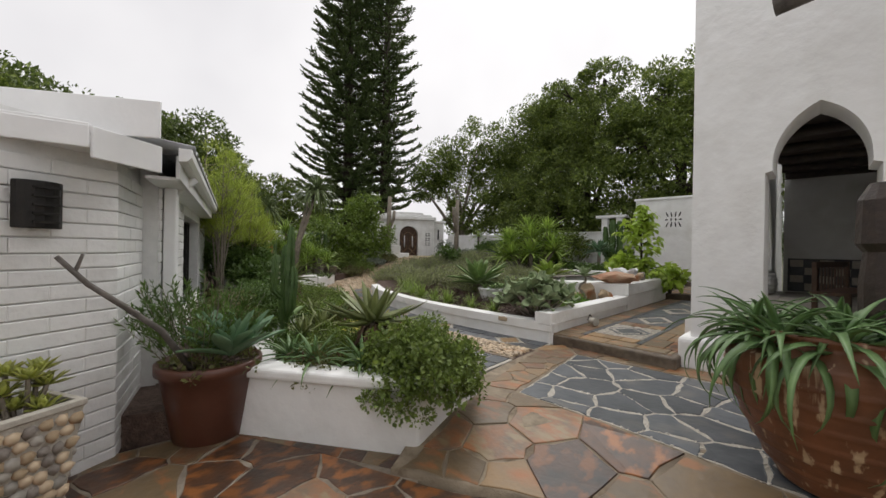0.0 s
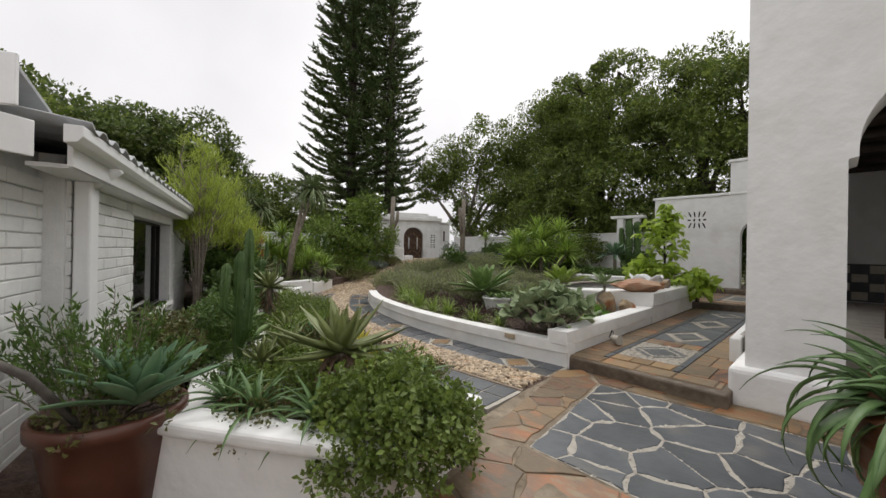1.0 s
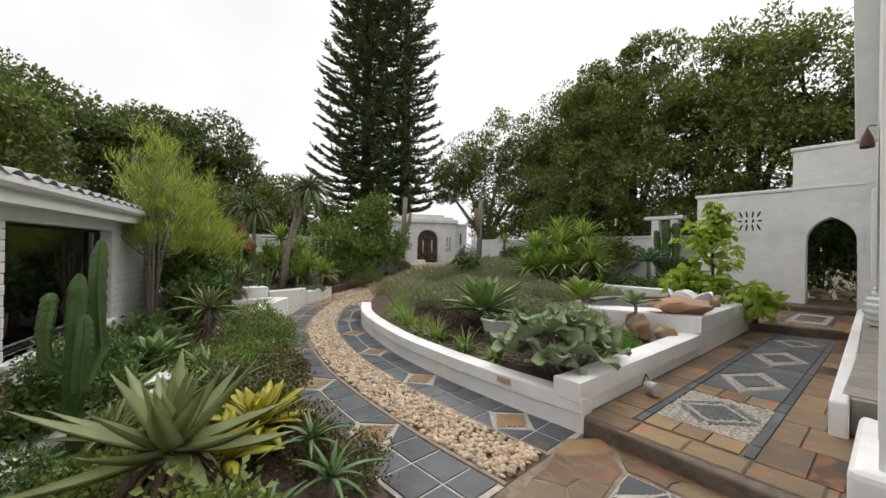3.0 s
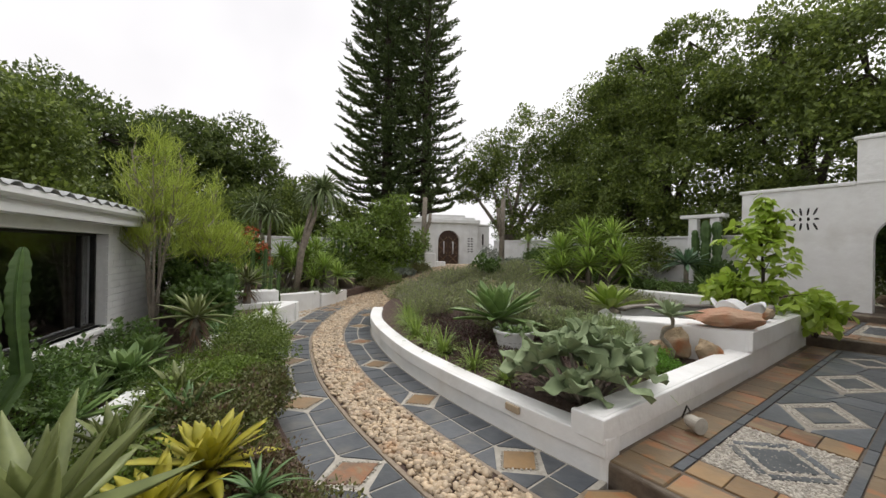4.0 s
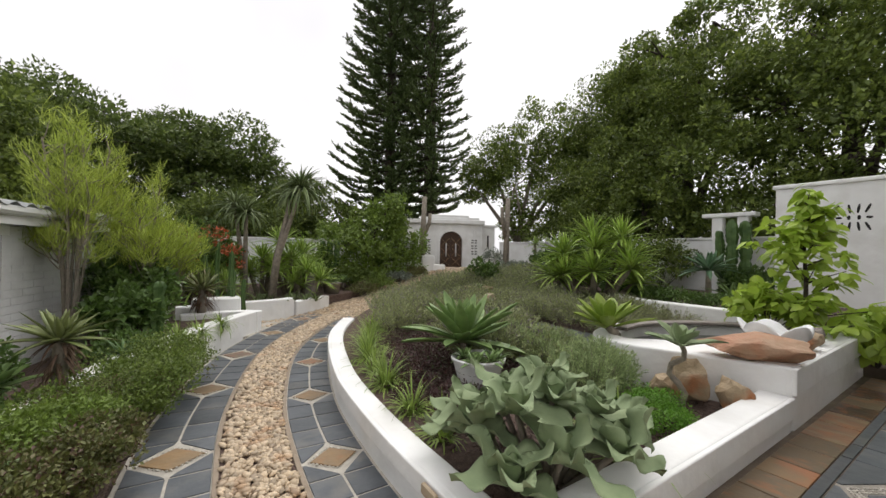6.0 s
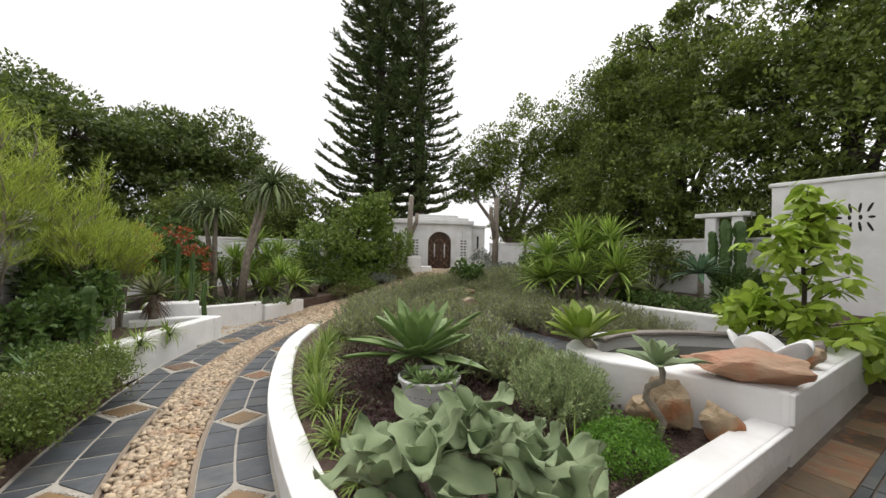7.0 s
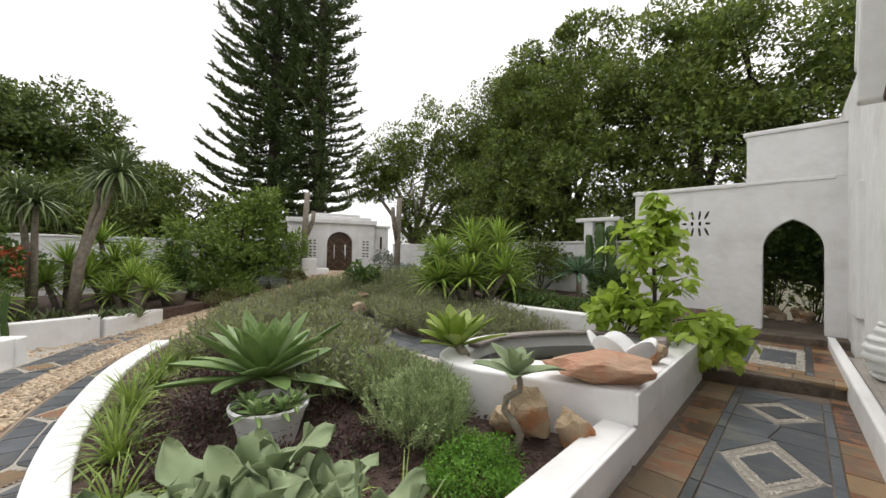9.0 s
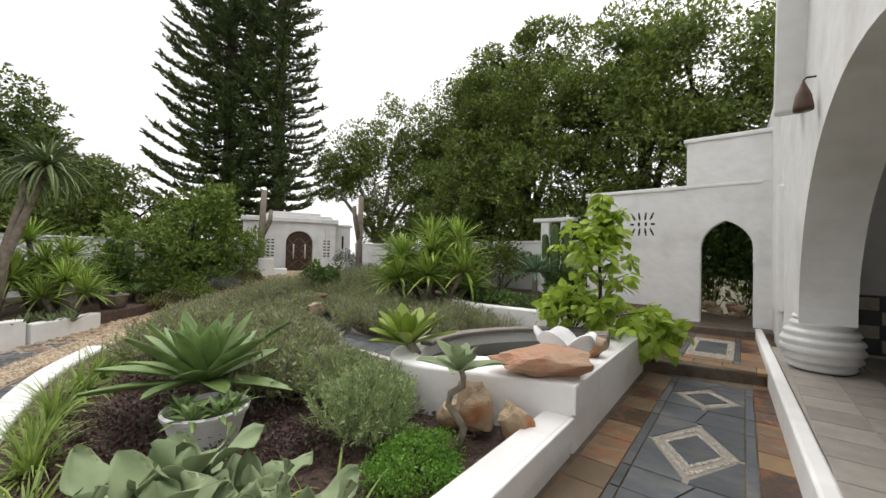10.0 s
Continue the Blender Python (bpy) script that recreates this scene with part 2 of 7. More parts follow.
def rosette(parent, r, n, length, width, material, at=(0, 0, 0), thick=0.03, rise=(1.35, 0.1), droop=(0.3, 1.0), single=True, name="leaf", var=0.15, keel=0.35, belly=0.35, base=0.7, curl=0.0, sections=8):
    """Leaves set round a centre by the golden angle, upright inside and spread outside."""
    g = Geo()
    for i in range(n):
        t = i / max(1, n - 1)
        ln = length * (0.55 + 0.45 * min(1, t * 1.6)) * r.uniform(1 - var, 1 + var)
        v, f = strap(ln, width * r.uniform(0.85, 1.15), rise[0] + (rise[1] - rise[0]) * t + r.uniform(-0.12, 0.12), droop[0] + (droop[1] - droop[0]) * t + r.uniform(-0.15, 0.15), thick, n=sections, keel=keel, belly=belly, base=base, curl=curl * r.uniform(-1, 1))
        az = i * 2.39996 + r.uniform(-0.2, 0.2)
        rad = 0.12 * width * (1 + 3 * t)
        v = turned(v, az, (at[0] + math.cos(az) * rad, at[1] + math.sin(az) * rad, at[2] - 0.05 * length * t), r.uniform(-0.2, 0.2))
        if single:
            Geo().add(v, f).make(name, material, parent, smooth=True)
        else:
            g.add(v, f)
    if not single:
        return g.make(name, material, parent, smooth=True)


def blades(rng, n, length, width, spread=0.5, base=0.06, droop=1.4, at=(0, 0, 0), sections=6):
    """A tuft of narrow arching blades."""
    V, F = [], []
    k = 0
    for i in range(n):
        az, a = rng.uniform(0, math.tau), rng.uniform(1.5 - spread * 1.6, 1.5)
        ln = length * rng.uniform(0.55, 1.15)
        dr = droop * rng.uniform(0.4, 1.3) * (1.7 - a)
        x, z = rng.uniform(0, base), 0.0
        c, s = math.cos(az), math.sin(az)
        for j in range(sections):
            t = j / (sections - 1)
            w = width / 2 * (1 - t ** 2) + 0.0006
            for sg in (-1, 1):
                V.append((at[0] + x * c - sg * w * s, at[1] + x * s + sg * w * c, at[2] + z))
            x, z = x + math.cos(a) * ln / (sections - 1), z + math.sin(a) * ln / (sections - 1)
            a -= dr / (sections - 1) * 2
        for j in range(sections - 1):
            F.append((k + 2 * j, k + 2 * j + 1, k + 2 * j + 3, k + 2 * j + 2))
        k += 2 * sections
    return V, F


def curve_at(pts, step=0.05):
    """A smooth line through the points, as evenly spaced places with their left-hand normals."""
    P = [Vector((*p, 0)) for p in pts]
    P = [P[0] * 2 - P[1]] + P + [P[-1] * 2 - P[-2]]
    fine = []
    for i in range(1, len(P) - 2):
        for j in range(40):
            t = j / 40
            a, b, c, d = P[i - 1], P[i], P[i + 1], P[i + 2]
            fine.append(0.5 * ((2 * b) + (c - a) * t + (2 * a - 5 * b + 4 * c - d) * t * t + (3 * b - a - 3 * c + d) * t ** 3))
    fine.append(P[-2])
    out, acc = [fine[0]], 0.0
    for a, b in zip(fine, fine[1:]):
        acc += (b - a).length
        if acc >= step:
            out.append(b)
            acc = 0.0
    res = []
    for i, p in enumerate(out):
        d = (out[min(i + 1, len(out) - 1)] - out[max(i - 1, 0)]).normalized()
        res.append((p.x, p.y, -d.y, d.x))
    return res


def band(line, o0, o1, z0, z1, name, material, parent=None, label="", bevel=0.0, zf=None):
    """A solid strip along a curve between two offsets from it."""
    g = Geo()
    n = len(line)
    for x, y, nx, ny in line:
        dz = zf(x, y) if zf else 0
        for o, z in ((o0, z0), (o0, z1), (o1, z1), (o1, z0)):
            g.v.append((x + nx * o, y + ny * o, z + dz))
    for i in range(n - 1):
        for j in range(4):
            g.f.append((i * 4 + j, i * 4 + (j + 1) % 4, i * 4 + 4 + (j + 1) % 4, i * 4 + 4 + j))
    g.f += [(3, 2, 1, 0), tuple(range(4 * n - 4, 4 * n))]
    return g.make(name, material, parent, label, bevel=bevel)


def clip_half(poly, ax, ay, bx, by):
    """The part of a polygon nearer to a than to b."""
    mx, my, dx, dy = (ax + bx) / 2, (ay + by) / 2, bx - ax, by - ay
    out = []
    for i in range(len(poly)):
        p, q = poly[i], poly[(i + 1) % len(poly)]
        sp, sq = (p[0] - mx) * dx + (p[1] - my) * dy, (q[0] - mx) * dx + (q[1] - my) * dy
        if sp <= 0:
            out.append(p)
        if sp * sq < 0:
            t = sp / (sp - sq)
            out.append((p[0] + (q[0] - p[0]) * t, p[1] + (q[1] - p[1]) * t))
    return out


def cells(outline, seeds, gap=0.02):
    """Irregular flags that fill a convex outline, with open joints."""
    res = []
    for i, (ax, ay) in enumerate(seeds):
        poly = list(outline)
        for j, (bx, by) in enumerate(seeds):
            if i != j and (ax - bx) ** 2 + (ay - by) ** 2 < 6:
                poly = clip_half(poly, ax, ay, bx, by)
                if len(poly) < 3:
                    break
        if len(poly) < 3:
            continue
        cx, cy = sum(p[0] for p in poly) / len(poly), sum(p[1] for p in poly) / len(poly)
        small = []
        for x, y in poly:
            d = math.hypot(x - cx, y - cy)
            k = max(0.2, 1 - gap / max(d, 1e-3))
            small.append((cx + (x - cx) * k, cy + (y - cy) * k))
        res.append((cx, cy, small))
    return res


def scatter(r, outline, dist, tries=4000):
    xs, ys = [p[0] for p in outline], [p[1] for p in outline]
    pts = []
    for _ in range(tries):
        x, y = r.uniform(min(xs), max(xs)), r.uniform(min(ys), max(ys))
        ok = True
        for i in range(len(outline)):
            (x0, y0), (x1, y1) = outline[i], outline[(i + 1) % len(outline)]
            if (x1 - x0) * (y - y0) - (y1 - y0) * (x - x0) < 0:
                ok = False
                break
        d = dist * r.choice((0.55, 0.75, 1.0, 1.3))
        if ok and all((x - a) ** 2 + (y - b) ** 2 > max(d, e) ** 2 for a, b, e in pts):
            pts.append((x, y, d))
    return [(a, b) for a, b, e in pts]


def smoothstep(a, b, x):
    t = min(1, max(0, (x - a) / (b - a)))
    return t * t * (3 - 2 * t)


# ---- materials ----
PLASTER = mat("white_plaster", (0.80, 0.795, 0.78), (0.87, 0.87, 0.86), 2.5, 0.75, 0.55, 3.5, c=(0.66, 0.645, 0.61), cscale=1.1, cpos=(0.52, 0.82), dist=0.04)
PAINTBRICK = mat("white_painted_brick", (0.72, 0.72, 0.71), (0.80, 0.80, 0.79), 5, 0.6, 0.6, 18, vary=0.04, c=(0.62, 0.61, 0.585), cscale=2.0, cpos=(0.52, 0.8))
MORTAR = mat("painted_joint", (0.66, 0.66, 0.65), (0.76, 0.76, 0.75), 8, 0.8, 0.3, 60)
WHITEWOOD = mat("white_painted_board", (0.80, 0.80, 0.80), (0.86, 0.86, 0.86), 3, 0.45, 0.1, 30)
SLATE = mat("dark_slate", (0.045, 0.053, 0.062), (0.09, 0.098, 0.108), 3.5, 0.42, 0.5, 14, vary=0.28, c=(0.16, 0.15, 0.13), cscale=2.2, cpos=(0.55, 0.8))
RUST = mat("rust_slate", (0.265, 0.105, 0.037), (0.115, 0.086, 0.058), 4.2, 0.42, 0.8, 11, vary=0.3, c=(0.20, 0.15, 0.085), cscale=4.5, cpos=(0.50, 0.62), stretch=(1, 2.2, 1))
DULLST = mat("dull_brown_slate", (0.135, 0.098, 0.058), (0.185, 0.125, 0.064), 5.0, 0.42, 0.8, 12, vary=0.3, c=(0.28, 0.125, 0.048), cscale=4.0, cpos=(0.54, 0.66), stretch=(1, 1.8, 1))
STEPSTONE = mat("worn_step_stone", (0.16, 0.125, 0.09), (0.075, 0.055, 0.04), 5.0, 0.7, 0.9, 14, c=(0.24, 0.20, 0.15), cscale=2.0, cpos=(0.55, 0.75), dist=0.02)
BROWNST = mat("brown_slate", (0.10, 0.045, 0.022), (0.036, 0.029, 0.024), 4.2, 0.34, 0.8, 12, vary=0.35, c=(0.22, 0.085, 0.027), cscale=4.6, cpos=(0.50, 0.62), stretch=(1.6, 1, 1))
OCHRE = mat("ochre_stone", (0.27, 0.165, 0.072), (0.18, 0.125, 0.068), 4, 0.45, 0.6, 14, vary=0.25, c=(0.30, 0.12, 0.045), cscale=2.4, cpos=(0.55, 0.7))
JOINT = mat("mortar_joint", (0.36, 0.33, 0.28), (0.50, 0.47, 0.41), 12, 0.85, 0.5, 60)
JOINTTAN = mat("sandy_joint", (0.13, 0.095, 0.06), (0.36, 0.30, 0.22), 5, 0.85, 0.6, 40, c=(0.10, 0.075, 0.05), cscale=2.5, cpos=(0.5, 0.7))
JOINTDARK = mat("weathered_joint", (0.15, 0.12, 0.09), (0.30, 0.26, 0.205), 7, 0.85, 0.6, 50)
CHIP = mat("white_mosaic_chip", (0.52, 0.48, 0.41), (0.40, 0.37, 0.32), 20, 0.5, 0.2, 80, vary=0.22, per="island")
CHIPBED = mat("mosaic_mortar", (0.24, 0.215, 0.18), (0.33, 0.30, 0.26), 14, 0.85, 0.4, 60)
PEBBLE = mat("cream_pebble", (0.52, 0.40, 0.265), (0.44, 0.36, 0.265), 3, 0.5, 0.2, 60, vary=0.35, per="island", c=(0.42, 0.26, 0.14), cscale=3.0, cpos=(0.55, 0.7))
EDGING = mat("path_edging", (0.22, 0.17, 0.12), (0.30, 0.24, 0.18), 9, 0.7, 0.5, 40)
SOIL = mat("dark_mulch", (0.058, 0.035, 0.027), (0.14, 0.092, 0.072), 14, 0.9, 1.0, 45, dist=0.03)
GRAVEL = mat("tan_gravel", (0.50, 0.38, 0.24), (0.36, 0.27, 0.18), 30, 0.8, 1.0, 70, dist=0.02)
EARTH = mat("garden_earth", (0.06, 0.045, 0.03), (0.09, 0.09, 0.04), 3, 0.95, 0.8, 20, dist=0.03)
TERRA = mat("brown_glazed_clay", (0.085, 0.032, 0.02), (0.12, 0.045, 0.027), 4, 0.32, 0.15, 20)
RUSTPOT = mat("weathered_terracotta", (0.20, 0.078, 0.034), (0.12, 0.050, 0.024), 5, 0.5, 0.5, 18, c=(0.46, 0.34, 0.21), cscale=1.0, cpos=(0.57, 0.63), stretch=(14, 14, 1.0))
ROOFMETAL = mat("grey_roof_sheet", (0.42, 0.43, 0.44), (0.33, 0.34, 0.34), 3, 0.5, 0.2, 20)
BLACK = mat("black_iron", (0.012, 0.011, 0.010), (0.025, 0.022, 0.02), 12, 0.45, 0.3, 50, metal=0.5)
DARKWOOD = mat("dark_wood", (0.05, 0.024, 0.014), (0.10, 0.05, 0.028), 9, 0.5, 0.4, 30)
CHARSHADEWOOD = mat("charred_and_shaded_timber", (0.018, 0.012, 0.010), (0.045, 0.028, 0.02), 9, 0.6, 0.6, 30)
GREYWOOD = mat("weathered_beam_and_room_shade", (0.09, 0.08, 0.07), (0.20, 0.18, 0.165), 7, 0.8, 0.7, 25)
BARK = mat("grey_bark", (0.17, 0.145, 0.115), (0.32, 0.275, 0.22), 9, 0.85, 0.9, 28, dist=0.02)
DARKBARK = mat("dark_bark", (0.04, 0.03, 0.024), (0.08, 0.065, 0.05), 6, 0.9, 0.8, 20, dist=0.02)
ROCK = mat("sandstone_rock", (0.46, 0.34, 0.21), (0.34, 0.265, 0.18), 3, 0.7, 0.8, 12, c=(0.42, 0.16, 0.06), cscale=2.2, cpos=(0.55, 0.68), dist=0.03)
REDROCK = mat("red_sandstone", (0.43, 0.205, 0.118), (0.38, 0.25, 0.155), 4, 0.65, 0.7, 14, c=(0.45, 0.30, 0.20), cscale=2.5, cpos=(0.55, 0.7), dist=0.03)
STONEGREY = mat("pale_grey_stone", (0.42, 0.39, 0.34), (0.30, 0.28, 0.25), 5, 0.6, 0.5, 30, vary=0.2)
GREYROCK = mat("grey_rock", (0.30, 0.27, 0.24), (0.20, 0.17, 0.15), 4, 0.75, 0.8, 14, dist=0.03)
TILE = mat("grey_floor_tile", (0.33, 0.30, 0.26), (0.25, 0.23, 0.205), 5, 0.5, 0.3, 22, vary=0.15)
CERAMIC = mat("white_ceramic", (0.72, 0.72, 0.71), (0.80, 0.80, 0.79), 6, 0.4, 0.15, 30)
GLASS = bpy.data.materials.new("window_glass")
GLASS.use_nodes = True
gp = GLASS.node_tree.nodes["Principled BSDF"]
gp.inputs["Base Color"].default_value, gp.inputs["Roughness"].default_value, gp.inputs["Transmission Weight"].default_value = (0.75, 0.8, 0.8, 1), 0.02, 1.0
WATER = mat("dark_pond_water", (0.02, 0.022, 0.016), (0.03, 0.032, 0.022), 3, 0.06, 0.1, 8)
# foliage
L_TREE = leafmat("broad_tree_leaf", (0.072, 0.108, 0.020), (0.175, 0.232, 0.045), vary=0.25, trans=0.34, scale=0.9, tip=(0.26, 0.33, 0.065))
L_TREE2 = leafmat("dark_tree_leaf", (0.065, 0.098, 0.022), (0.130, 0.180, 0.042), vary=0.25, trans=0.38, scale=0.9, tip=(0.20, 0.26, 0.06))
L_PINE = leafmat("pine_foliage", (0.060, 0.095, 0.028), (0.125, 0.170, 0.052), trans=0.1, scale=0.5)
L_EUPH = leafmat("yellow_green_twig", (0.29, 0.38, 0.05), (0.45, 0.53, 0.09), trans=0.2, scale=1.2)
L_BOX = leafmat("small_green_leaf", (0.105, 0.160, 0.027), (0.195, 0.260, 0.056), trans=0.3, scale=5)
L_FERN = leafmat("fresh_green_leaf", (0.12, 0.19, 0.026), (0.21, 0.29, 0.055), trans=0.3, scale=5)
L_MOSS = leafmat("bright_green_leaf", (0.12, 0.28, 0.028), (0.20, 0.38, 0.05), trans=0.3, scale=8)
L_BUSH = leafmat("deep_green_leaf", (0.062, 0.118, 0.024), (0.135, 0.215, 0.045), trans=0.3, scale=2)
L_ROSE = leafmat("grey_green_needle", (0.25, 0.33, 0.14), (0.43, 0.51, 0.25), trans=0.2, scale=3)
L_LAV = leafmat("lavender_needle", (0.26, 0.30, 0.125), (0.42, 0.46, 0.22), trans=0.2, scale=2, tip=(0.22, 0.18, 0.21))
L_RED = leafmat("purple_leaf", (0.055, 0.022, 0.026), (0.11, 0.05, 0.045), trans=0.2, scale=5, tip=(0.09, 0.12, 0.05))
L_HEATH = leafmat("brown_green_leaf", (0.100, 0.120, 0.030), (0.190, 0.195, 0.060), trans=0.2, scale=3, tip=(0.12, 0.065, 0.045))
L_AGAVE = leafmat("agave_leaf", (0.135, 0.225, 0.072), (0.245, 0.35, 0.115), rough=0.4, trans=0.12, vary=0.2, scale=6)
L_BLUE = leafmat("blue_green_leaf", (0.10, 0.195, 0.105), (0.17, 0.28, 0.155), rough=0.45, trans=0.08, vary=0.2, scale=6)
L_ALOE = leafmat("aloe_leaf", (0.140, 0.170, 0.055), (0.225, 0.260, 0.095), rough=0.4, trans=0.08, vary=0.2, scale=7, tip=(0.19, 0.15, 0.08))
L_ALOE2 = leafmat("green_aloe_leaf", (0.085, 0.165, 0.055), (0.15, 0.25, 0.085), rough=0.38, trans=0.1, vary=0.22, scale=7)
L_TALOE = leafmat("tree_aloe_leaf", (0.125, 0.18, 0.065), (0.22, 0.275, 0.11), rough=0.45, trans=0.1, vary=0.25, scale=3)
L_YUCCA = leafmat("strap_leaf", (0.25, 0.39, 0.06), (0.47, 0.62, 0.13), rough=0.4, trans=0.2, vary=0.3, scale=3)
L_GRASS = leafmat("grass_blade", (0.16, 0.25, 0.045), (0.31, 0.40, 0.09), rough=0.45, trans=0.25, vary=0.3, scale=5)
L_VELVET = leafmat("velvet_leaf", (0.215, 0.285, 0.15), (0.30, 0.365, 0.20), rough=0.8, trans=0.12, vary=0.15, scale=6)
L_YELLOW = leafmat("yellow_leaf", (0.52, 0.46, 0.035), (0.44, 0.42, 0.06), rough=0.45, trans=0.25, vary=0.15, scale=8)
L_LIME = leafmat("lime_leaf", (0.31, 0.45, 0.045), (0.45, 0.58, 0.10), rough=0.4, trans=0.35, vary=0.25, scale=4)
L_JADE = leafmat("jade_leaf", (0.26, 0.29, 0.05), (0.38, 0.40, 0.09), rough=0.35, trans=0.1, vary=0.2, scale=9)
L_LIMEAG = leafmat("yellow_green_agave_leaf", (0.21, 0.31, 0.045), (0.33, 0.42, 0.08), rough=0.4, trans=0.2, vary=0.2, scale=4, tip=(0.42, 0.38, 0.08))
L_BROWN = leafmat("russet_heath_leaf", (0.12, 0.075, 0.04), (0.19, 0.135, 0.065), trans=0.2, scale=4, tip=(0.15, 0.17, 0.06))
L_ORANGE = leafmat("orange_flower", (0.52, 0.10, 0.035), (0.42, 0.14, 0.06), trans=0.2, scale=8)
L_CACT = leafmat("cactus_skin", (0.040, 0.085, 0.020), (0.085, 0.145, 0.036), rough=0.55, trans=0.0, vary=0.12, scale=5)
L_DEAD = leafmat("dry_leaf", (0.11, 0.065, 0.04), (0.20, 0.13, 0.085), rough=0.8, trans=0.1, vary=0.3, scale=8)
L_GREY = leafmat("silver_leaf", (0.17, 0.20, 0.16), (0.26, 0.29, 0.24), rough=0.7, trans=0.15, scale=3)

# ---- ground, terraces and paths ----
def rise_z(x, y):
    """The garden climbs gently towards the far gate."""
    return 1.0 * smoothstep(9.0, 15.5, y - 0.35 * (x + 16)) * smoothstep(10.5, 13.5, -x) + 0.10 * smoothstep(12, 15, -x)


def build_ground():
    g = Geo()
    xs = [-700, -200, -80, -50] + [-40 + 1.0 * i for i in range(49)] + [14, 30, 80, 200, 700]
    ys = [-700, -200, -60, -25] + [-12 + 1.0 * i for i in range(45)] + [40, 60, 100, 200, 700]
    for y in ys:
        for x in xs:
            far = min(1, max(abs(x + 12), abs(y - 10)) / 60)
            g.v.append((x, y, (-0.3 + rise_z(x, y)) * (1 - far * 0.5)))
    w = len(xs)
    for j in range(len(ys) - 1):
        for i in range(w - 1):
            g.f.append((j * w + i, j * w + i + 1, (j + 1) * w + i + 1, (j + 1) * w + i))
    return tagged(g.make("ground", EARTH, smooth=True), "dark earth of the garden reaching into the distance", "ground", kind="structure")


build_ground()
WLINE = curve_at([(-3.0, 5.74), (-4, 5.68), (-5.3, 5.70), (-6.75, 5.86), (-8.7, 6.36), (-10.1, 7.02), (-11.6, 7.98), (-13.0, 9.2)])
WLINE = [(x, y, -nx, -ny) for x, y, nx, ny in WLINE]

lower = tagged(Geo().prism([(-4.3, -6), (6, -6), (6, 3.9), (-0.6, 2.5), (-1.95, 1.79), (-2.25, 2.03), (-4.0, 1.2)], -0.34, -0.217).make("pavement", JOINTDARK), "lower patio of brown and rust crazy paving", "paving", kind="structure")
EDGE = [(-2.2, 1.72), (-0.6, 2.51), (6.0, 3.9)]


def terrace_z(x, y):
    """The terrace slopes gently down to the lip of the lower patio."""
    best = 99.0
    for (ax, ay), (bx, by) in zip(EDGE, EDGE[1:]):
        ux, uy = bx - ax, by - ay
        k = min(1, max(0, ((x - ax) * ux + (y - ay) * uy) / (ux * ux + uy * uy)))
        best = min(best, math.hypot(x - ax - ux * k, y - ay - uy * k))
    return -0.165 + 0.165 * smoothstep(0.0, 1.05, best)


terrace = tagged(Geo().prism([(-2.69, 2.65), (-0.954, 3.50), (5.78, 4.93), (6, 6.2), (-2.8, 5.86), (-3.05, 5.5), (-2.75, 3.3)], -0.34, -0.004).make("pavement", JOINTTAN), "terrace of rust and dark slate crazy paving", "paving", kind="structure")


def ramp_bed():
    """Mortar bed of the sloping edge of the terrace."""
    g = Geo()
    cols = [((-2.2 + 1.6 * i / 8, 1.72 + 0.79 * i / 8), (-0.463 + 0.126 * (i / 8) ** 4, 0.886 + 0.055 * (i / 8) ** 4)) for i in range(9)]
    cols += [((-0.6 + 6.6 * i / 12, 2.51 + 1.39 * i / 12), (-0.337 + 0.131 * min(1, i / 3), 0.941 + 0.038 * min(1, i / 3))) for i in range(1, 13)]
    for (x, y), (nx, ny) in cols:
        g.v.append((x, y, -0.34))
        for k in range(9):
            px, py = x + nx * 1.07 * k / 8, y + ny * 1.07 * k / 8
            g.v.append((px, py, terrace_z(px, py) - 0.004))
    for i in range(len(cols) - 1):
        for k in range(9):
            g.f.append((i * 10 + k, i * 10 + 10 + k, i * 10 + 11 + k, i * 10 + k + 1))
    g.make("ramp", JOINTTAN, terrace, "sloping mortar bed", smooth=True)


ramp_bed()
PATHBED = tagged(band(WLINE, 0.0, -1.97, -0.3, -0.007, "pavement", JOINT), "curved garden path bed of pale mortar", "path", kind="structure")
gravel_line = curve_at([(-11.8, 6.2), (-13.6, 8.0), (-15.2, 10.0), (-16.2, 12.5), (-17.2, 15.6), (-18.6, 16.4)], 0.2)
tagged(band(gravel_line, -1.5, 1.3, -0.5, -0.03, "road", GRAVEL, zf=lambda x, y: rise_z(x, y)), "tan gravel walk leading to the far gatehouse", "gravel path", kind="structure")
# walkway along the house, with two steps
walk1 = tagged(Geo().prism([(-3.1, 5.77), (-1.15, 5.63), (-1.15, 6.0), (-1.3, 13.25), (-3.25, 12.72)], -0.3, 0.155).make("walkway_lower", STEPSTONE, bevel=0.03), "raised walkway of rust coloured slate beside the house", "walkway", kind="structure")
walk2 = tagged(Geo().prism([(-3.3, 12.72), (-1.3, 13.25), (-1.3, 18.6), (-3.3, 18.6)], -0.3, 0.335).make("walkway_upper", STEPSTONE, bevel=0.03), "upper landing of rust coloured slate before the archway", "walkway", kind="structure")
tagged(Geo().prism([(-3.3, 16.05), (-1.3, 16.2), (-1.3, 19.0), (-3.3, 19.0)], -0.2, 0.49).make("threshold_step", STEPSTONE, bevel=0.03), "worn stone threshold step under the archway", "step", kind="structure")

# ---- house with arches on the east side of the garden ----
HX = lambda y: -1.06 - 0.0257 * (y - 6)


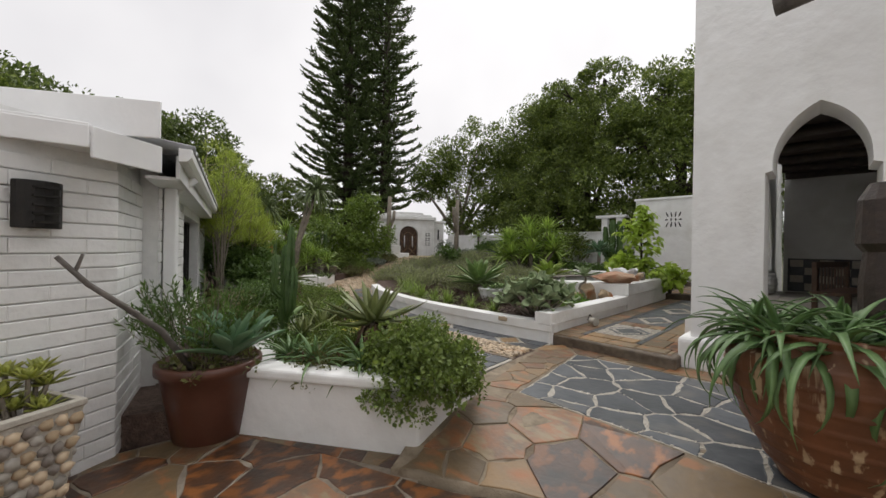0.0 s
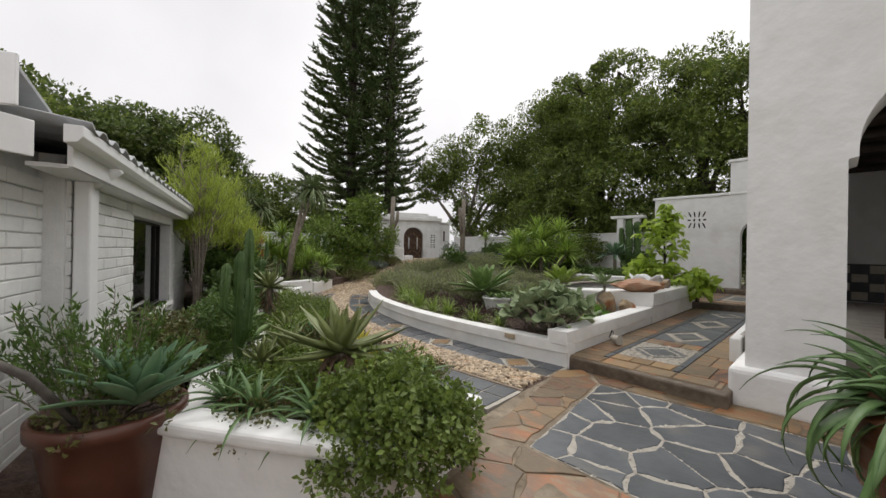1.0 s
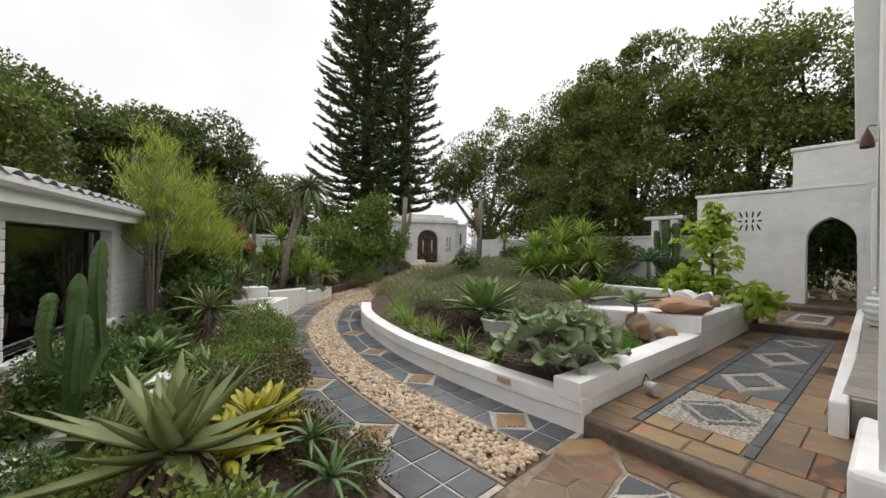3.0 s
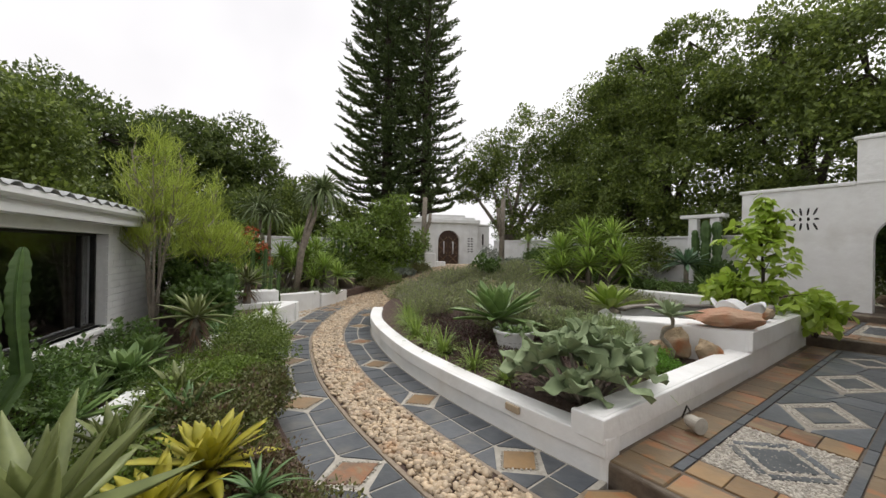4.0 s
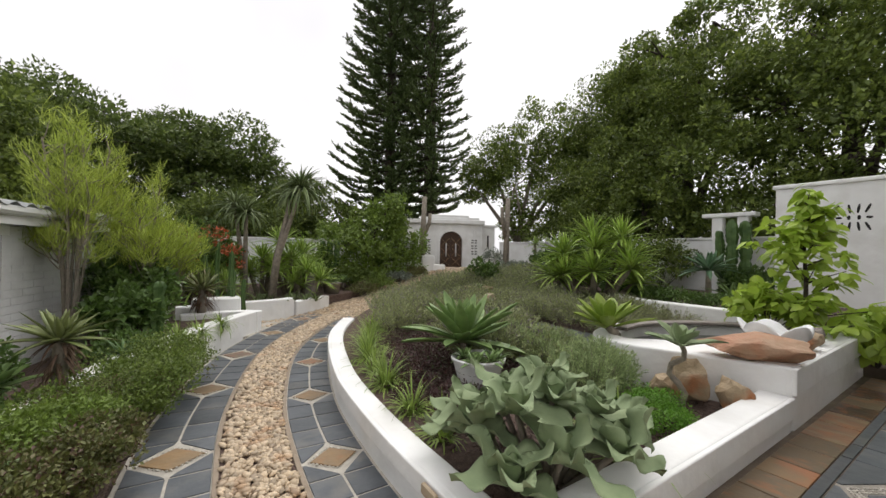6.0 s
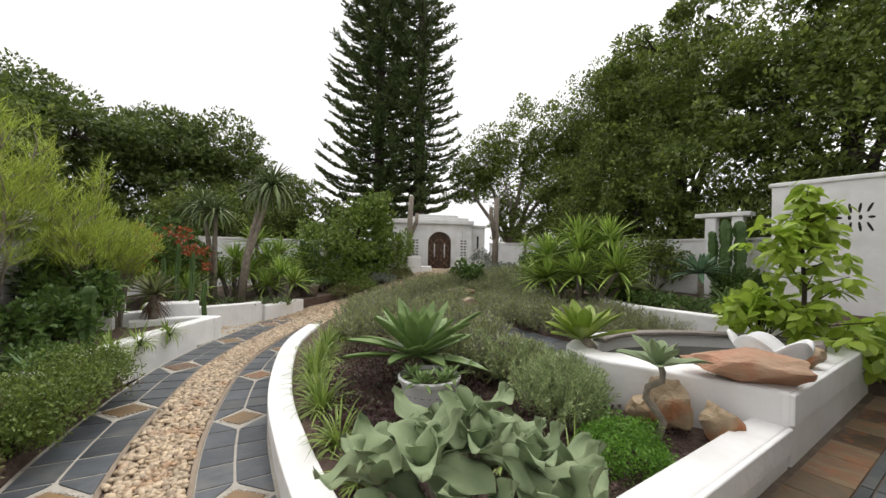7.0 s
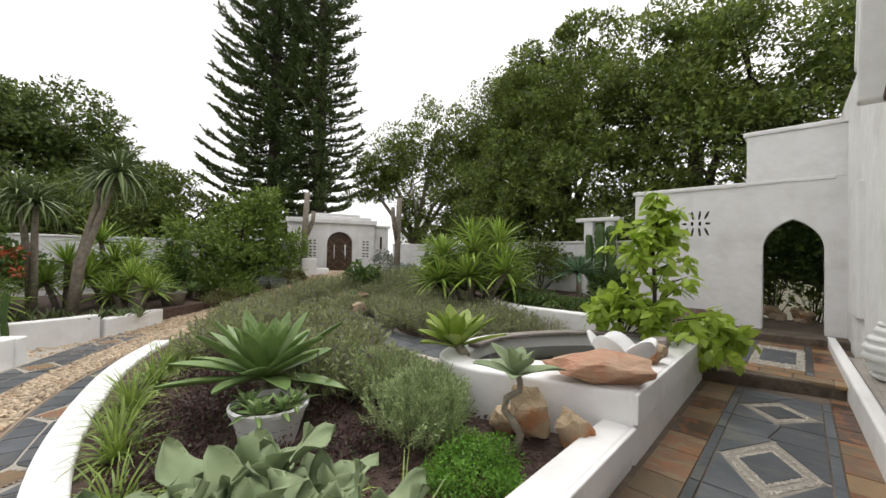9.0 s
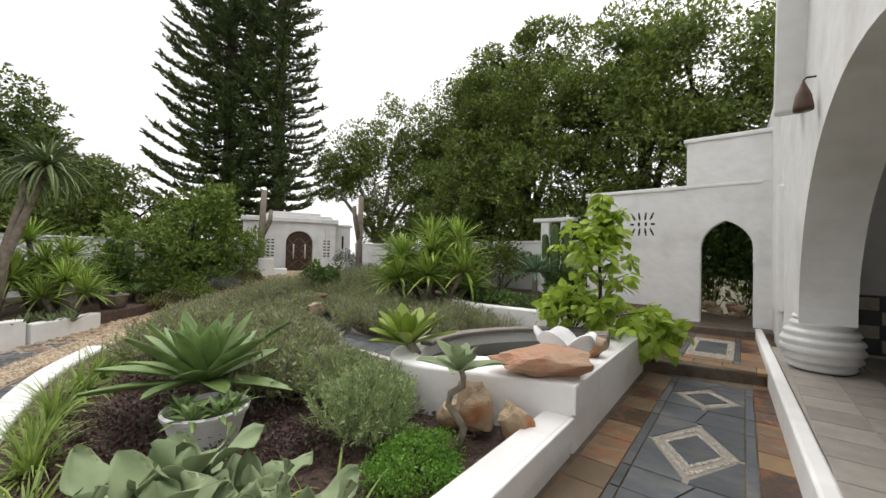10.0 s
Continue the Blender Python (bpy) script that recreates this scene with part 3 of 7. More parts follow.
def arch_outline(x0, x1, z0, spring, apex, n=10, kind="pointed", shoulder=0.0):
    """Outline of an arched opening from the left foot over the top to the right foot."""
    xm, hw = (x0 + x1) / 2, (x1 - x0) / 2
    pts = [(x0, z0), (x0, spring)]
    if shoulder:
        pts += [(x0 + shoulder, spring + 0.02), (x0 + shoulder, spring + 0.1)]
    a0, s0 = x0 + shoulder, spring + (0.1 if shoulder else 0)
    arcp = []
    for i in range(n + 1):
        t = i / n
        if kind == "round":
            arcp.append((xm - (xm - a0) * math.cos(t * math.pi / 2), s0 + (apex - s0) * math.sin(t * math.pi / 2)))
        else:
            arcp.append((a0 + (xm - a0) * (1 - math.cos(t * 1.15)) / (1 - math.cos(1.15)), s0 + (apex - s0) * (math.sin(t * 1.15) / math.sin(1.15))))
    pts += arcp
    pts += [(2 * xm - x, z) for x, z in reversed(pts[:-1])]
    return pts


def pierced_wall(x0, x1, z0, z1, hole, thick, foot=0.0, foot_z=0.0):
    """A wall in the xz plane, thick in +y, with one arched opening through it."""
    g = Geo()
    a, b = hole[0][0], hole[-1][0]
    g.box(x0, 0, z0, a, thick, z1)
    if foot:
        g.box(b, 0, foot_z, b + foot, thick, z1)
    g.box(b + foot, 0, z0, x1, thick, z1)
    for (xa, za), (xb, zb) in zip(hole, hole[1:]):
        if abs(xa - xb) > 1e-5:
            k = len(g.v)
            g.v += [(xa, 0, za), (xb, 0, zb), (xb, 0, z1), (xa, 0, z1), (xa, thick, za), (xb, thick, zb), (xb, thick, z1), (xa, thick, z1)]
            g.f += [(k, k + 1, k + 2, k + 3), (k + 7, k + 6, k + 5, k + 4), (k, k + 4, k + 5, k + 1), (k + 3, k + 2, k + 6, k + 7)]
        elif abs(xa - a) > 1e-5 and abs(xa - b) > 1e-5:
            k = len(g.v)
            g.v += [(xa, 0, za), (xb, 0, zb), (xb, thick, zb), (xa, thick, za)]
            g.f += [(k, k + 1, k + 2, k + 3)]
    return g


house = thing("house", (HX(6), 6.0, 0), "white plastered house with pointed and round arches", "house")
# south face with the pointed arch
south = pierced_wall(0.0, 4.5, 0.0, 7.0, arch_outline(0.76, 1.72, 0.0, 2.58, 3.36, shoulder=0.07), 0.62)
south.make("wall", PLASTER, house, "rough white plaster wall", weld=True)
# flared foot of the corner pier
Geo().prism([(-0.14, -0.1), (0.70, -0.1), (0.72, 0.7), (-0.14, 1.3)], -0.05, 0.42).make("pier_foot", PLASTER, house, "flared white plinth", bevel=0.07)
# west face with a wide arch, along +y
wf = pierced_wall(0.62, 15.0, 0.0, 5.3, arch_outline(1.1, 6.9, 0.0, 1.15, 3.6, kind="round", n=18)[:-1] + [(6.9, 1.15)], 0.55, 0.5, 1.24)
g = Geo()
rot = math.radians(1.47)
g.v = [(t * 1.0 - s * math.sin(rot), s * math.cos(rot), z) for s, t, z in wf.v]
g.f = [tuple(reversed(f)) for f in wf.f]
g.make("wall", PLASTER, house, "long white plaster wall with a wide round arch", weld=True)
tower = Geo()
for s0, s1, z1 in ((0.62, 6.9, 7.0), (6.9, 9.0, 6.2)):
    tower.prism([(-s0 * 0.0257 + 0.01, s0), (0.55, s0), (0.55, s1 - 0.01), (-s1 * 0.0257 + 0.01, s1 - 0.01)], 5.3, z1)
tower.make("parapet", PLASTER, house, bevel=0.04)
# slanting corbels high on the wall
for s, w, z, out in ((6.6, 0.9, 3.95, 0.28), (8.7, 0.9, 5.1, 0.10)):
    c = Geo()
    x = -s * 0.0257
    c.v = [(x - out, s, z), (x + 0.05, s, z), (x + 0.05, s - w, z + 2.4), (x - out, s - w, z + 2.4), (x - out, s + 0.2, z), (x + 0.05, s + 0.2, z), (x + 0.05, s + 0.2 - w, z + 2.4), (x - out, s + 0.2 - w, z + 2.4)]
    c.f = [(0, 1, 2, 3), (7, 6, 5, 4), (0, 4, 5, 1), (1, 5, 6, 2), (2, 6, 7, 3), (3, 7, 4, 0)]
    c.make("corbel", PLASTER, house, "white slanting plaster corbel", bevel=0.04)
# inside of the porch: back walls, ceiling
Geo().box(4.4, 0.6, 0, 4.6, 15, 5.2).make("wall", PLASTER, house, "inner porch wall")
Geo().box(0.5, 9.0, 0, 4.4, 9.2, 5.2).make("wall", PLASTER, house, "inner porch end wall")
# ceiling and beams near black: the deep porch's shade is put into their colour
Geo().box(0.56, 0.63, 3.78, 4.4, 9.0, 3.9).make("porch_ceiling", CHARSHADEWOOD, house, "timber porch ceiling with its shade in the colour")
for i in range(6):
    Geo().tube([(0.57, 1.6 + i * 1.25, 3.70), (4.4, 1.6 + i * 1.25, 3.70)], 0.09, 8).make("beam", CHARSHADEWOOD, house, "round roof beam with its shade in the colour", smooth=True)
dado = Geo().box(0.6, 8.93, 0.5, 4.35, 8.998, 1.45).make("dado", SLATE, house, "patterned blue-grey tile dado")
for i in range(12):
    for j in range(4):
        x, z = 0.65 + i * 0.31, 0.54 + j * 0.225
        Geo().prism([(x, 8.92), (x + 0.28, 8.92), (x + 0.28, 8.935), (x, 8.935)], z, z + 0.2).make("tile", CHIP if (i + j) % 2 else SLATE, dado)
Geo().box(2.3, 8.94, 2.0, 2.75, 8.99, 2.5).make("small_window", BLACK, house, "small dark barred window")
# recessed blind niche on the wall beyond the big arch
Geo().prism([(-0.30, 8.6), (-0.20, 8.6), (-0.23, 9.6), (-0.33, 9.6)], 1.1, 3.3).make("niche_frame", PLASTER, house, "raised white plaster band", bevel=0.03)
# timber poles over the south arch
for i, (z, y) in enumerate(((4.05, -1.15), (4.32, -1.3))):
    Geo().tube([(0.9, y, z), (2.0, y - 0.1, z + 0.12), (3.6, y - 0.25, z + 0.34)], [0.1, 0.11, 0.1], 10).make("roof_pole", GREYWOOD, house, "weathered grey timber pole", smooth=True)
# raised tiled porch floor and its white kerb
porch = tagged(Geo().prism([(HX(7.4) - 0.16, 7.4), (3.3, 7.4), (3.3, 15), (HX(14.6) - 0.16, 14.6)], -0.1, 0.49).make("porch_floor", TILE), "raised porch floor under grey tiles", "floor", kind="structure")
kerb = tagged(Geo().prism([(HX(7.2) - 0.30, 7.2), (HX(7.2) - 0.165, 7.2), (HX(16.6) - 0.165, 16.6), (HX(16.6) - 0.30, 16.6)], 0.0, 0.50).make("trim", PLASTER, bevel=0.03), "white plastered kerb along the porch", "kerb", kind="structure")

# wall with the small archway
def arch_wall():
    ob = thing("garden_wall", (-5.25, 16.72, 0), "high white plastered wall with a pointed archway", "wall", kind="structure")
    hole = arch_outline(2.62, 3.60, 0.0, 2.25, 2.9)
    pierced_wall(2.2, 4.4, 0.0, 3.72, hole, 0.42).make("wall", PLASTER, ob, weld=True)
    Geo().box(0, 0, -0.3, 1.03, 0.42, 3.72).make("wall", PLASTER, ob)
    Geo().box(1.73, 0, -0.3, 2.2, 0.42, 3.72).make("wall", PLASTER, ob)
    Geo().box(1.03, 0, -0.3, 1.73, 0.42, 3.72).make("wall", PLASTER, ob)
    # pierced breeze-block: curved rows of small dark slots
    slots = [(k * 0.145, 0.2 * sg, -k * 0.28 * sg, 0.2, 0.05) for k in (-1.5, -0.5, 0.5, 1.5) for sg in (-1, 1)]
    slots += [(sg * dx, 0.0, 1.57 * (dx > 0.2), 0.10, 0.06) for sg in (-1, 1) for dx in (0.08, 0.24)]
    for dx, dz, ang, ln, wd in slots:
        ca, sa = math.cos(ang), math.sin(ang)
        quad = [(1.38 + dx + u * ca - v * sa, 2.86 + dz + u * sa + v * ca) for u, v in ((-wd / 2, 0), (-wd * 0.3, -ln / 2), (wd * 0.3, -ln / 2), (wd / 2, 0), (wd * 0.3, ln / 2), (-wd * 0.3, ln / 2))]
        g = Geo()
        g.v = [(x, -0.004, z) for x, z in quad] + [(x, 0.02, z) for x, z in quad]
        g.f = [tuple(range(6)), tuple(reversed(range(6, 12)))] + [(i, (i + 1) % 6, 6 + (i + 1) % 6, 6 + i) for i in range(6)]
        g.make("grille_slot", BLACK, ob)
    Geo().box(2.34, 0.0, 3.72, 4.4, 0.42, 4.78).make("parapet", PLASTER, ob, bevel=0.02)
    Geo().box(2.28, -0.05, 4.78, 4.4, 0.47, 4.88).make("coping", PLASTER, ob, bevel=0.025)
    Geo().box(-0.06, -0.05, 3.66, 2.34, 0.47, 3.76).make("coping", PLASTER, ob, bevel=0.025)
    Geo().box(2.34, -0.03, 3.68, 3.75, 0.0, 3.75).make("coping", PLASTER, ob, bevel=0.012)
    # raised hood round the arch
    o, q = arch_outline(2.50, 3.72, 1.9, 2.25, 3.05), arch_outline(2.63, 3.59, 1.9, 2.25, 2.89)
    hg = Geo()
    for (x, z), (u, w) in zip(o, q):
        hg.v += [(x, 0.0, z), (x, -0.045, z), (u, -0.045, w), (u, 0.0, w)]
    for i in range(len(o) - 1):
        for j in range(3):
            hg.f.append((i * 4 + j, i * 4 + j + 1, i * 4 + 5 + j, i * 4 + 4 + j))
    hg.make("arch_hood", PLASTER, ob)


arch_wall()
# unseen plain walls closing the patio behind the walk; the south one added for shade
tagged(Geo().box(-9.0, -4.6, -0.3, 6.5, -4.3, 4.4).make("shade_wall_south", PLASTER), "unseen white plastered wall added to shade the cottage corner", "wall", kind="structure")
tagged(Geo().box(6.1, -4.3, -0.3, 6.4, 6.0, 4.4).make("wall_east", PLASTER), "plain white plastered wall beside the patio", "wall", kind="structure")


# boundary walls
def boundary(pts, z1, label, z0=-0.3, thick=0.3):
    ob = tagged(band(curve_at(pts, 1.0), 0, thick, z0, z1, "boundary_wall", PLASTER, bevel=0.03), label, "wall", kind="structure")
    tagged(band(curve_at(pts, 1.0), -0.05, thick + 0.05, z1, z1 + 0.08, "coping", PLASTER, ob, bevel=0.02), "", "")
    return ob


boundary([(-5.26, 18.3), (-8, 18.6), (-12, 19.4), (-16.2, 20.0), (-18.6, 19.2)], 2.45, "white boundary wall below the tall trees")
boundary([(-18.9, 13.9), (-20.5, 10.0), (-21.0, 5.0), (-20.0, -1.0), (-18.0, -6.0)], 2.35, "white boundary wall behind the cactus beds")
for x in (-7.0, -6.35):
    tagged(Geo().box(x, 17.5, -0.2, x + 0.28, 17.78, 3.1).make("wall_pier", PLASTER, bevel=0.03), "white plastered pier beside the wall", "pier", kind="structure")
tagged(Geo().box(-7.25, 17.45, 3.1, -5.9, 17.83, 3.22).make("trim", PLASTER, bevel=0.02), "white lintel across the piers", "lintel", kind="structure")

# ---- raised beds ----
bed = thing("raised_bed", (0, 0, 0), "large raised bed inside low white plastered walls", "garden bed", kind="structure")
BEDLINE = [p for p in WLINE if p[0] > -10.5]
band(BEDLINE, 0.0, 0.23, -0.1, 0.35, "bed_wall", PLASTER, bed, "curved low white wall", bevel=0.03)
band(BEDLINE, -0.03, 0.02, 0.185, 0.347, "coping_lip", PLASTER, bed, bevel=0.012)
Geo().prism([(-3.31, 5.72), (-3.04, 5.72), (-3.06, 9.4), (-3.33, 9.4)], -0.1, 0.51).make("bed_wall", PLASTER, bed, "straight low white wall", bevel=0.03)
Geo().prism([(-3.32, 5.69), (-3.008, 5.69), (-3.028, 9.4), (-3.07, 9.4), (-3.05, 5.75), (-3.32, 5.75)], 0.30, 0.507).make("coping_lip", PLASTER, bed, bevel=0.012)
soil = Geo()
inner = [(x + nx * 0.2, y + ny * 0.2) for x, y, nx, ny in WLINE[::6]]
soil.prism([(-3.3, 5.95)] + inner[2:] + [(-12.8, 10.5), (-8.5, 13.2), (-3.2, 13.2)], -0.2, 0.29)
soil.make("soil", SOIL, bed, "dark mulched soil")
# raised pond tier
tier = thing("pond", (0, 0, 0), "raised white plastered pond with a curved rim", "pond", kind="structure")
rim = curve_at([(-3.05, 9.44), (-3.9, 9.16), (-4.6, 8.92), (-5.16, 9.1), (-5.42, 9.7), (-5.45, 10.4), (-5.1, 11.3), (-4.4, 12.1), (-3.4, 12.7)], 0.06)
band(rim, -0.34, 0.0, 0.0, 0.79, "rim_wall", PLASTER, tier, bevel=0.03)
Geo().prism([(-3.40, 9.42), (-3.05, 9.42), (-3.1, 13.25), (-3.46, 13.25)], -0.1, 0.797).make("rim_wall", PLASTER, tier, bevel=0.03)
Geo().prism([(-3.06, 9.40), (-3.02, 9.40), (-3.07, 13.25), (-3.12, 13.25)], 0.52, 0.793).make("coping_lip", PLASTER, tier, bevel=0.012)
Geo().prism([(-3.4, 9.4), (-4.0, 9.2), (-4.9, 9.1), (-4.5, 9.6), (-3.9, 10.0), (-3.5, 11.0)][::-1], 0.5, 0.783).make("ledge", PLASTER, tier, bevel=0.02)
Geo().prism([(x - nx * 0.1, y - ny * 0.1) for x, y, nx, ny in rim[::6]], 0.3, 0.62).make("water", WATER, tier, "dark still pond water")
coping_line = [p for p in rim if p[0] < -3.7 and p[1] > 9.5]
band(coping_line, -0.42, -0.24, 0.791, 0.845, "stone_edge", GREYROCK, tier, "grey stone edging", bevel=0.015)
back = thing("back_bed", (0, 0, 0), "raised planting bed with a white wall behind the pond", "garden bed", kind="structure")
band(curve_at([(-3.6, 13.2), (-5.0, 13.32), (-6.9, 13.4), (-8.2, 14.4)], 0.2), 0.0, 0.28, 0.0, 0.88, "bed_wall", PLASTER, back, bevel=0.03)
Geo().prism([(-3.5, 13.5), (-3.5, 16.7), (-5.3, 18.2), (-15, 19.2), (-15, 17), (-8.4, 14.6), (-6.9, 13.7)][::-1], -0.2, 0.80).make("soil", SOIL, back, "dark soil")

# ---- planter bed between the left house and the path ----
planter = thing("planter", (0, 0, 0), "low white plastered planter bed full of aloes", "planter", kind="structure")
for (a, b, nm) in (((-3.72, 1.06), (-2.24, 2.04), "front"), ((-2.24, 2.04), (-2.44, 3.1), "side")):
    d = Vector((b[0] - a[0], b[1] - a[1])).normalized()
    nx, ny = -d.y, d.x
    quad = [a, b, (b[0] + nx * 0.2, b[1] + ny * 0.2), (a[0] + nx * 0.2, a[1] + ny * 0.2)]
    Geo().prism(quad, -0.3, 0.34).make("planter_wall", PLASTER, planter, bevel=0.03)
    quad = [(a[0] - nx * 0.05 - d.x * 0.03, a[1] - ny * 0.05 - d.y * 0.03), (b[0] - nx * 0.05 + d.x * 0.03, b[1] - ny * 0.05 + d.y * 0.03), (b[0] + nx * 0.24, b[1] + ny * 0.24), (a[0] + nx * 0.24, a[1] + ny * 0.24)]
    Geo().prism(quad, 0.335, 0.44).make("planter_coping", PLASTER, planter, "thick rounded white coping", bevel=0.035)
band(curve_at([(-3.64, 1.12), (-4.2, 1.36), (-4.9, 1.60), (-5.7, 2.25), (-6.4, 2.55), (-7.1, 2.9), (-8.3, 3.2)], 0.1), -0.22, 0.0, -0.3, 0.42, "planter_wall", PLASTER, planter, bevel=0.03)
psoil = [(-3.55, 1.3), (-2.36, 2.1), (-2.6, 3.1), (-2.95, 3.55)] + [(x - nx * 1.98, y - ny * 1.98) for x, y, nx, ny in WLINE[16::8] if -8.3 < x] + [(-8.9, 3.3), (-7.1, 2.85), (-5.7, 2.2), (-4.9, 1.5)]
Geo().prism(psoil, -0.3, 0.14).make("soil", SOIL, planter, "dark soil")
tagged(Geo().prism([(-3.7, 1.2), (-4.9, 1.7), (-5.7, 2.35), (-7.1, 3.0), (-9.3, 3.3), (-12, 3.8), (-12, 2.2), (-4.2, 0.2)], -0.3, 0.05).make("soil_strip", SOIL), "dark planting strip below the windows", "soil", kind="structure")
far = thing("far_bed", (0, 0, 0), "low stepped white walls round the cactus beds", "garden bed", kind="structure")
for pts, z1 in ((((-8.2, 3.55), (-9.2, 4.02), (-10.1, 4.5), (-10.8, 4.95), (-11.72, 5.62)), 0.46), (((-11.72, 5.62), (-12.0, 5.0), (-11.9, 3.9)), 0.455), (((-12.4, 3.4), (-12.7, 4.8), (-13.0, 6.2), (-13.3, 6.75)), 0.52), (((-13.3, 6.75), (-13.8, 7.4), (-14.35, 8.0)), 0.40)):
    band(curve_at(pts, 0.1), 0.0, 0.26, -0.2, z1, "bed_wall", PLASTER, far, bevel=0.03)
Geo().prism([(-9.4, 3.98), (-10.1, 4.38), (-10.8, 4.82), (-11.6, 5.34), (-11.85, 3.9), (-12.7, 3.4), (-13.0, 4.9), (-13.25, 6.3), (-14.4, 7.75), (-18, 12), (-20.4, 10), (-20.8, 4), (-13, 2.4), (-10, 2.8)][::-1], -0.2, 0.33).make("soil", SOIL, far, "dark soil")
nook = tagged(Geo().prism([(-11.1, 5.6), (-13.2, 7.2), (-13.2, 6.4), (-12.6, 3.5), (-11.1, 3.6)], -0.3, -0.02).make("pavement", JOINT), "slate paved nook between the low walls", "paving", kind="structure")
for (x, y, w, d, h) in ((-13.2, 3.3, 1.6, 0.5, 0.95), (-12.6, 4.2, 0.5, 1.0, 0.72)):
    Geo().box(x, y, 0.2, x + w, y + d, h).make("wall_step", PLASTER, far, "small white stepped wall", bevel=0.03)

# ---- brick house with the corrugated roof ----
HU, HN, HC = Vector((-0.961, 0.277)), Vector((0.277, 0.961)), Vector((-4.02, 0.37))
cottage = thing("cottage", (HC.x, HC.y, 0), "white painted brick cottage with grey corrugated roof", "house", turn=math.degrees(math.atan2(0.277, -0.961)))
# in the cottage's own axes: +x runs along the facade, -y points into the garden
Geo().box(0.9, 0.03, -0.3, 3.05, 0.28, 2.4).make("wall", MORTAR, cottage)
Geo().box(-0.05, 0.19, -0.3, 0.95, 0.40, 2.4).make("wall", MORTAR, cottage)
Geo().box(5.83, 0.03, -0.3, 8.1, 0.28, 2.4).make("wall", MORTAR, cottage)
Geo().box(3.05, 0.03, -0.3, 5.83, 0.28, 0.55).make("wall", MORTAR, cottage)
Geo().box(3.05, 0.03, 2.05, 5.83, 0.28, 2.4).make("wall", MORTAR, cottage)
ret = Geo().box(0.03, 0.0, -0.3, 0.28, 2.4, 2.5).make("wall", MORTAR, cottage)
ret.location, ret.rotation_euler = (-0.07, 0.16, 0), (0, 0, radians(43))


def loc(x, y):
    """A place of the garden in the cottage's own axes."""
    d = Vector((x, y)) - HC
    return (d.dot(HU), d.dot(-HN))


def board(a, b, z0, z1, thick, name, label):
    a, b = Vector(loc(*a)), Vector(loc(*b))
    d = (b - a).normalized()
    n = Vector((-d.y, d.x)) * thick
    return Geo().prism([tuple(a), tuple(b), tuple(b + n), tuple(a + n)], z0, z1).make(name, WHITEWOOD, cottage, label, bevel=0.008)


Geo().box(8.0, 0.28, -0.3, 8.1, 5.0, 2.5).make("wall", PLASTER, cottage)
# room lining: ceiling added against stray light, the interior's dimness put into dark colours
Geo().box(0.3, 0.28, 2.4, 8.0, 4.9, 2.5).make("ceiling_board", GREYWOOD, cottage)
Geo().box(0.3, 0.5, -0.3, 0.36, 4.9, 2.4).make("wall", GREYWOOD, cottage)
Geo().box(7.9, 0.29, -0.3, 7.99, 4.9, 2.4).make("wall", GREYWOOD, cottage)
Geo().box(0.28, 4.9, -0.3, 8.0, 5.0, 2.6).make("wall", GREYWOOD, cottage, "room wall darkened in colour for the dim interior")
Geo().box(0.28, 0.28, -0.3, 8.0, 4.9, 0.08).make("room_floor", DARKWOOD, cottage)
for a, b, c, d in ((3.05, 0.55, 3.09, 2.05), (5.79, 0.55, 5.83, 2.05), (3.09, 2.01, 5.79, 2.05), (3.09, 0.55, 5.79, 0.59), (5.40, 0.59, 5.43, 2.01)):
    Geo().box(a, 0.16, b, c, 0.24, d).make("window_frame", BLACK, cottage, "dark metal window frame", bevel=0.006)
pane = Geo().box(3.09, 0.195, 0.59, 5.79, 0.203, 2.01).make("pane", GLASS, cottage, "large dark window pane")
pane.visible_shadow = False
Geo().box(2.95, -0.06, 0.47, 5.95, 0.17, 0.55).make("window_sill", PLASTER, cottage, "white sloping sill", bevel=0.015)
Geo().box(2.93, -0.012, 2.05, 5.95, 0.02, 2.32).make("lintel", PLASTER, cottage, bevel=0.01)
# eaves: soffit, fascia, gutter and corrugated sheet
Geo().box(0.3, -0.22, 2.20, 8.3, 0.05, 2.23).make("soffit", WHITEWOOD, cottage)
Geo().box(0.2, -0.235, 2.20, 8.3, -0.20, 2.42).make("fascia", WHITEWOOD, cottage, "white fascia board", bevel=0.006)
Geo().add([(x, y, z) for x in (0.0, 8.4) for y, z in ((-0.24, 2.33), (-0.31, 2.34), (-0.345, 2.38), (-0.345, 2.455), (-0.24, 2.455))], [(0, 1, 6, 5), (1, 2, 7, 6), (2, 3, 8, 7), (3, 4, 9, 8), (4, 0, 5, 9), (4, 3, 2, 1, 0), (5, 6, 7, 8, 9)]).make("gutter", WHITEWOOD, cottage, "white moulded eaves gutter", bevel=0.006)
rg = Geo()
nr = 110
for i in range(nr):
    x = 0.1 + 8.4 * i / (nr - 1)
    dz = 0.035 * math.sin(x * math.tau / 0.30)
    for y, z in ((-0.36, 2.47), (1.5, 2.72), (5.2, 3.15)):
        rg.v.append((x, y, z + dz))
for i in range(nr - 1):
    for j in range(2):
        rg.f.append((i * 3 + j, i * 3 + j + 1, i * 3 + 4 + j, i * 3 + 3 + j))
ro = rg.make("roof", ROOFMETAL, cottage, "grey corrugated roof sheeting", smooth=True)
sm = ro.modifiers.new("thick", "SOLIDIFY")
sm.thickness = 0.012
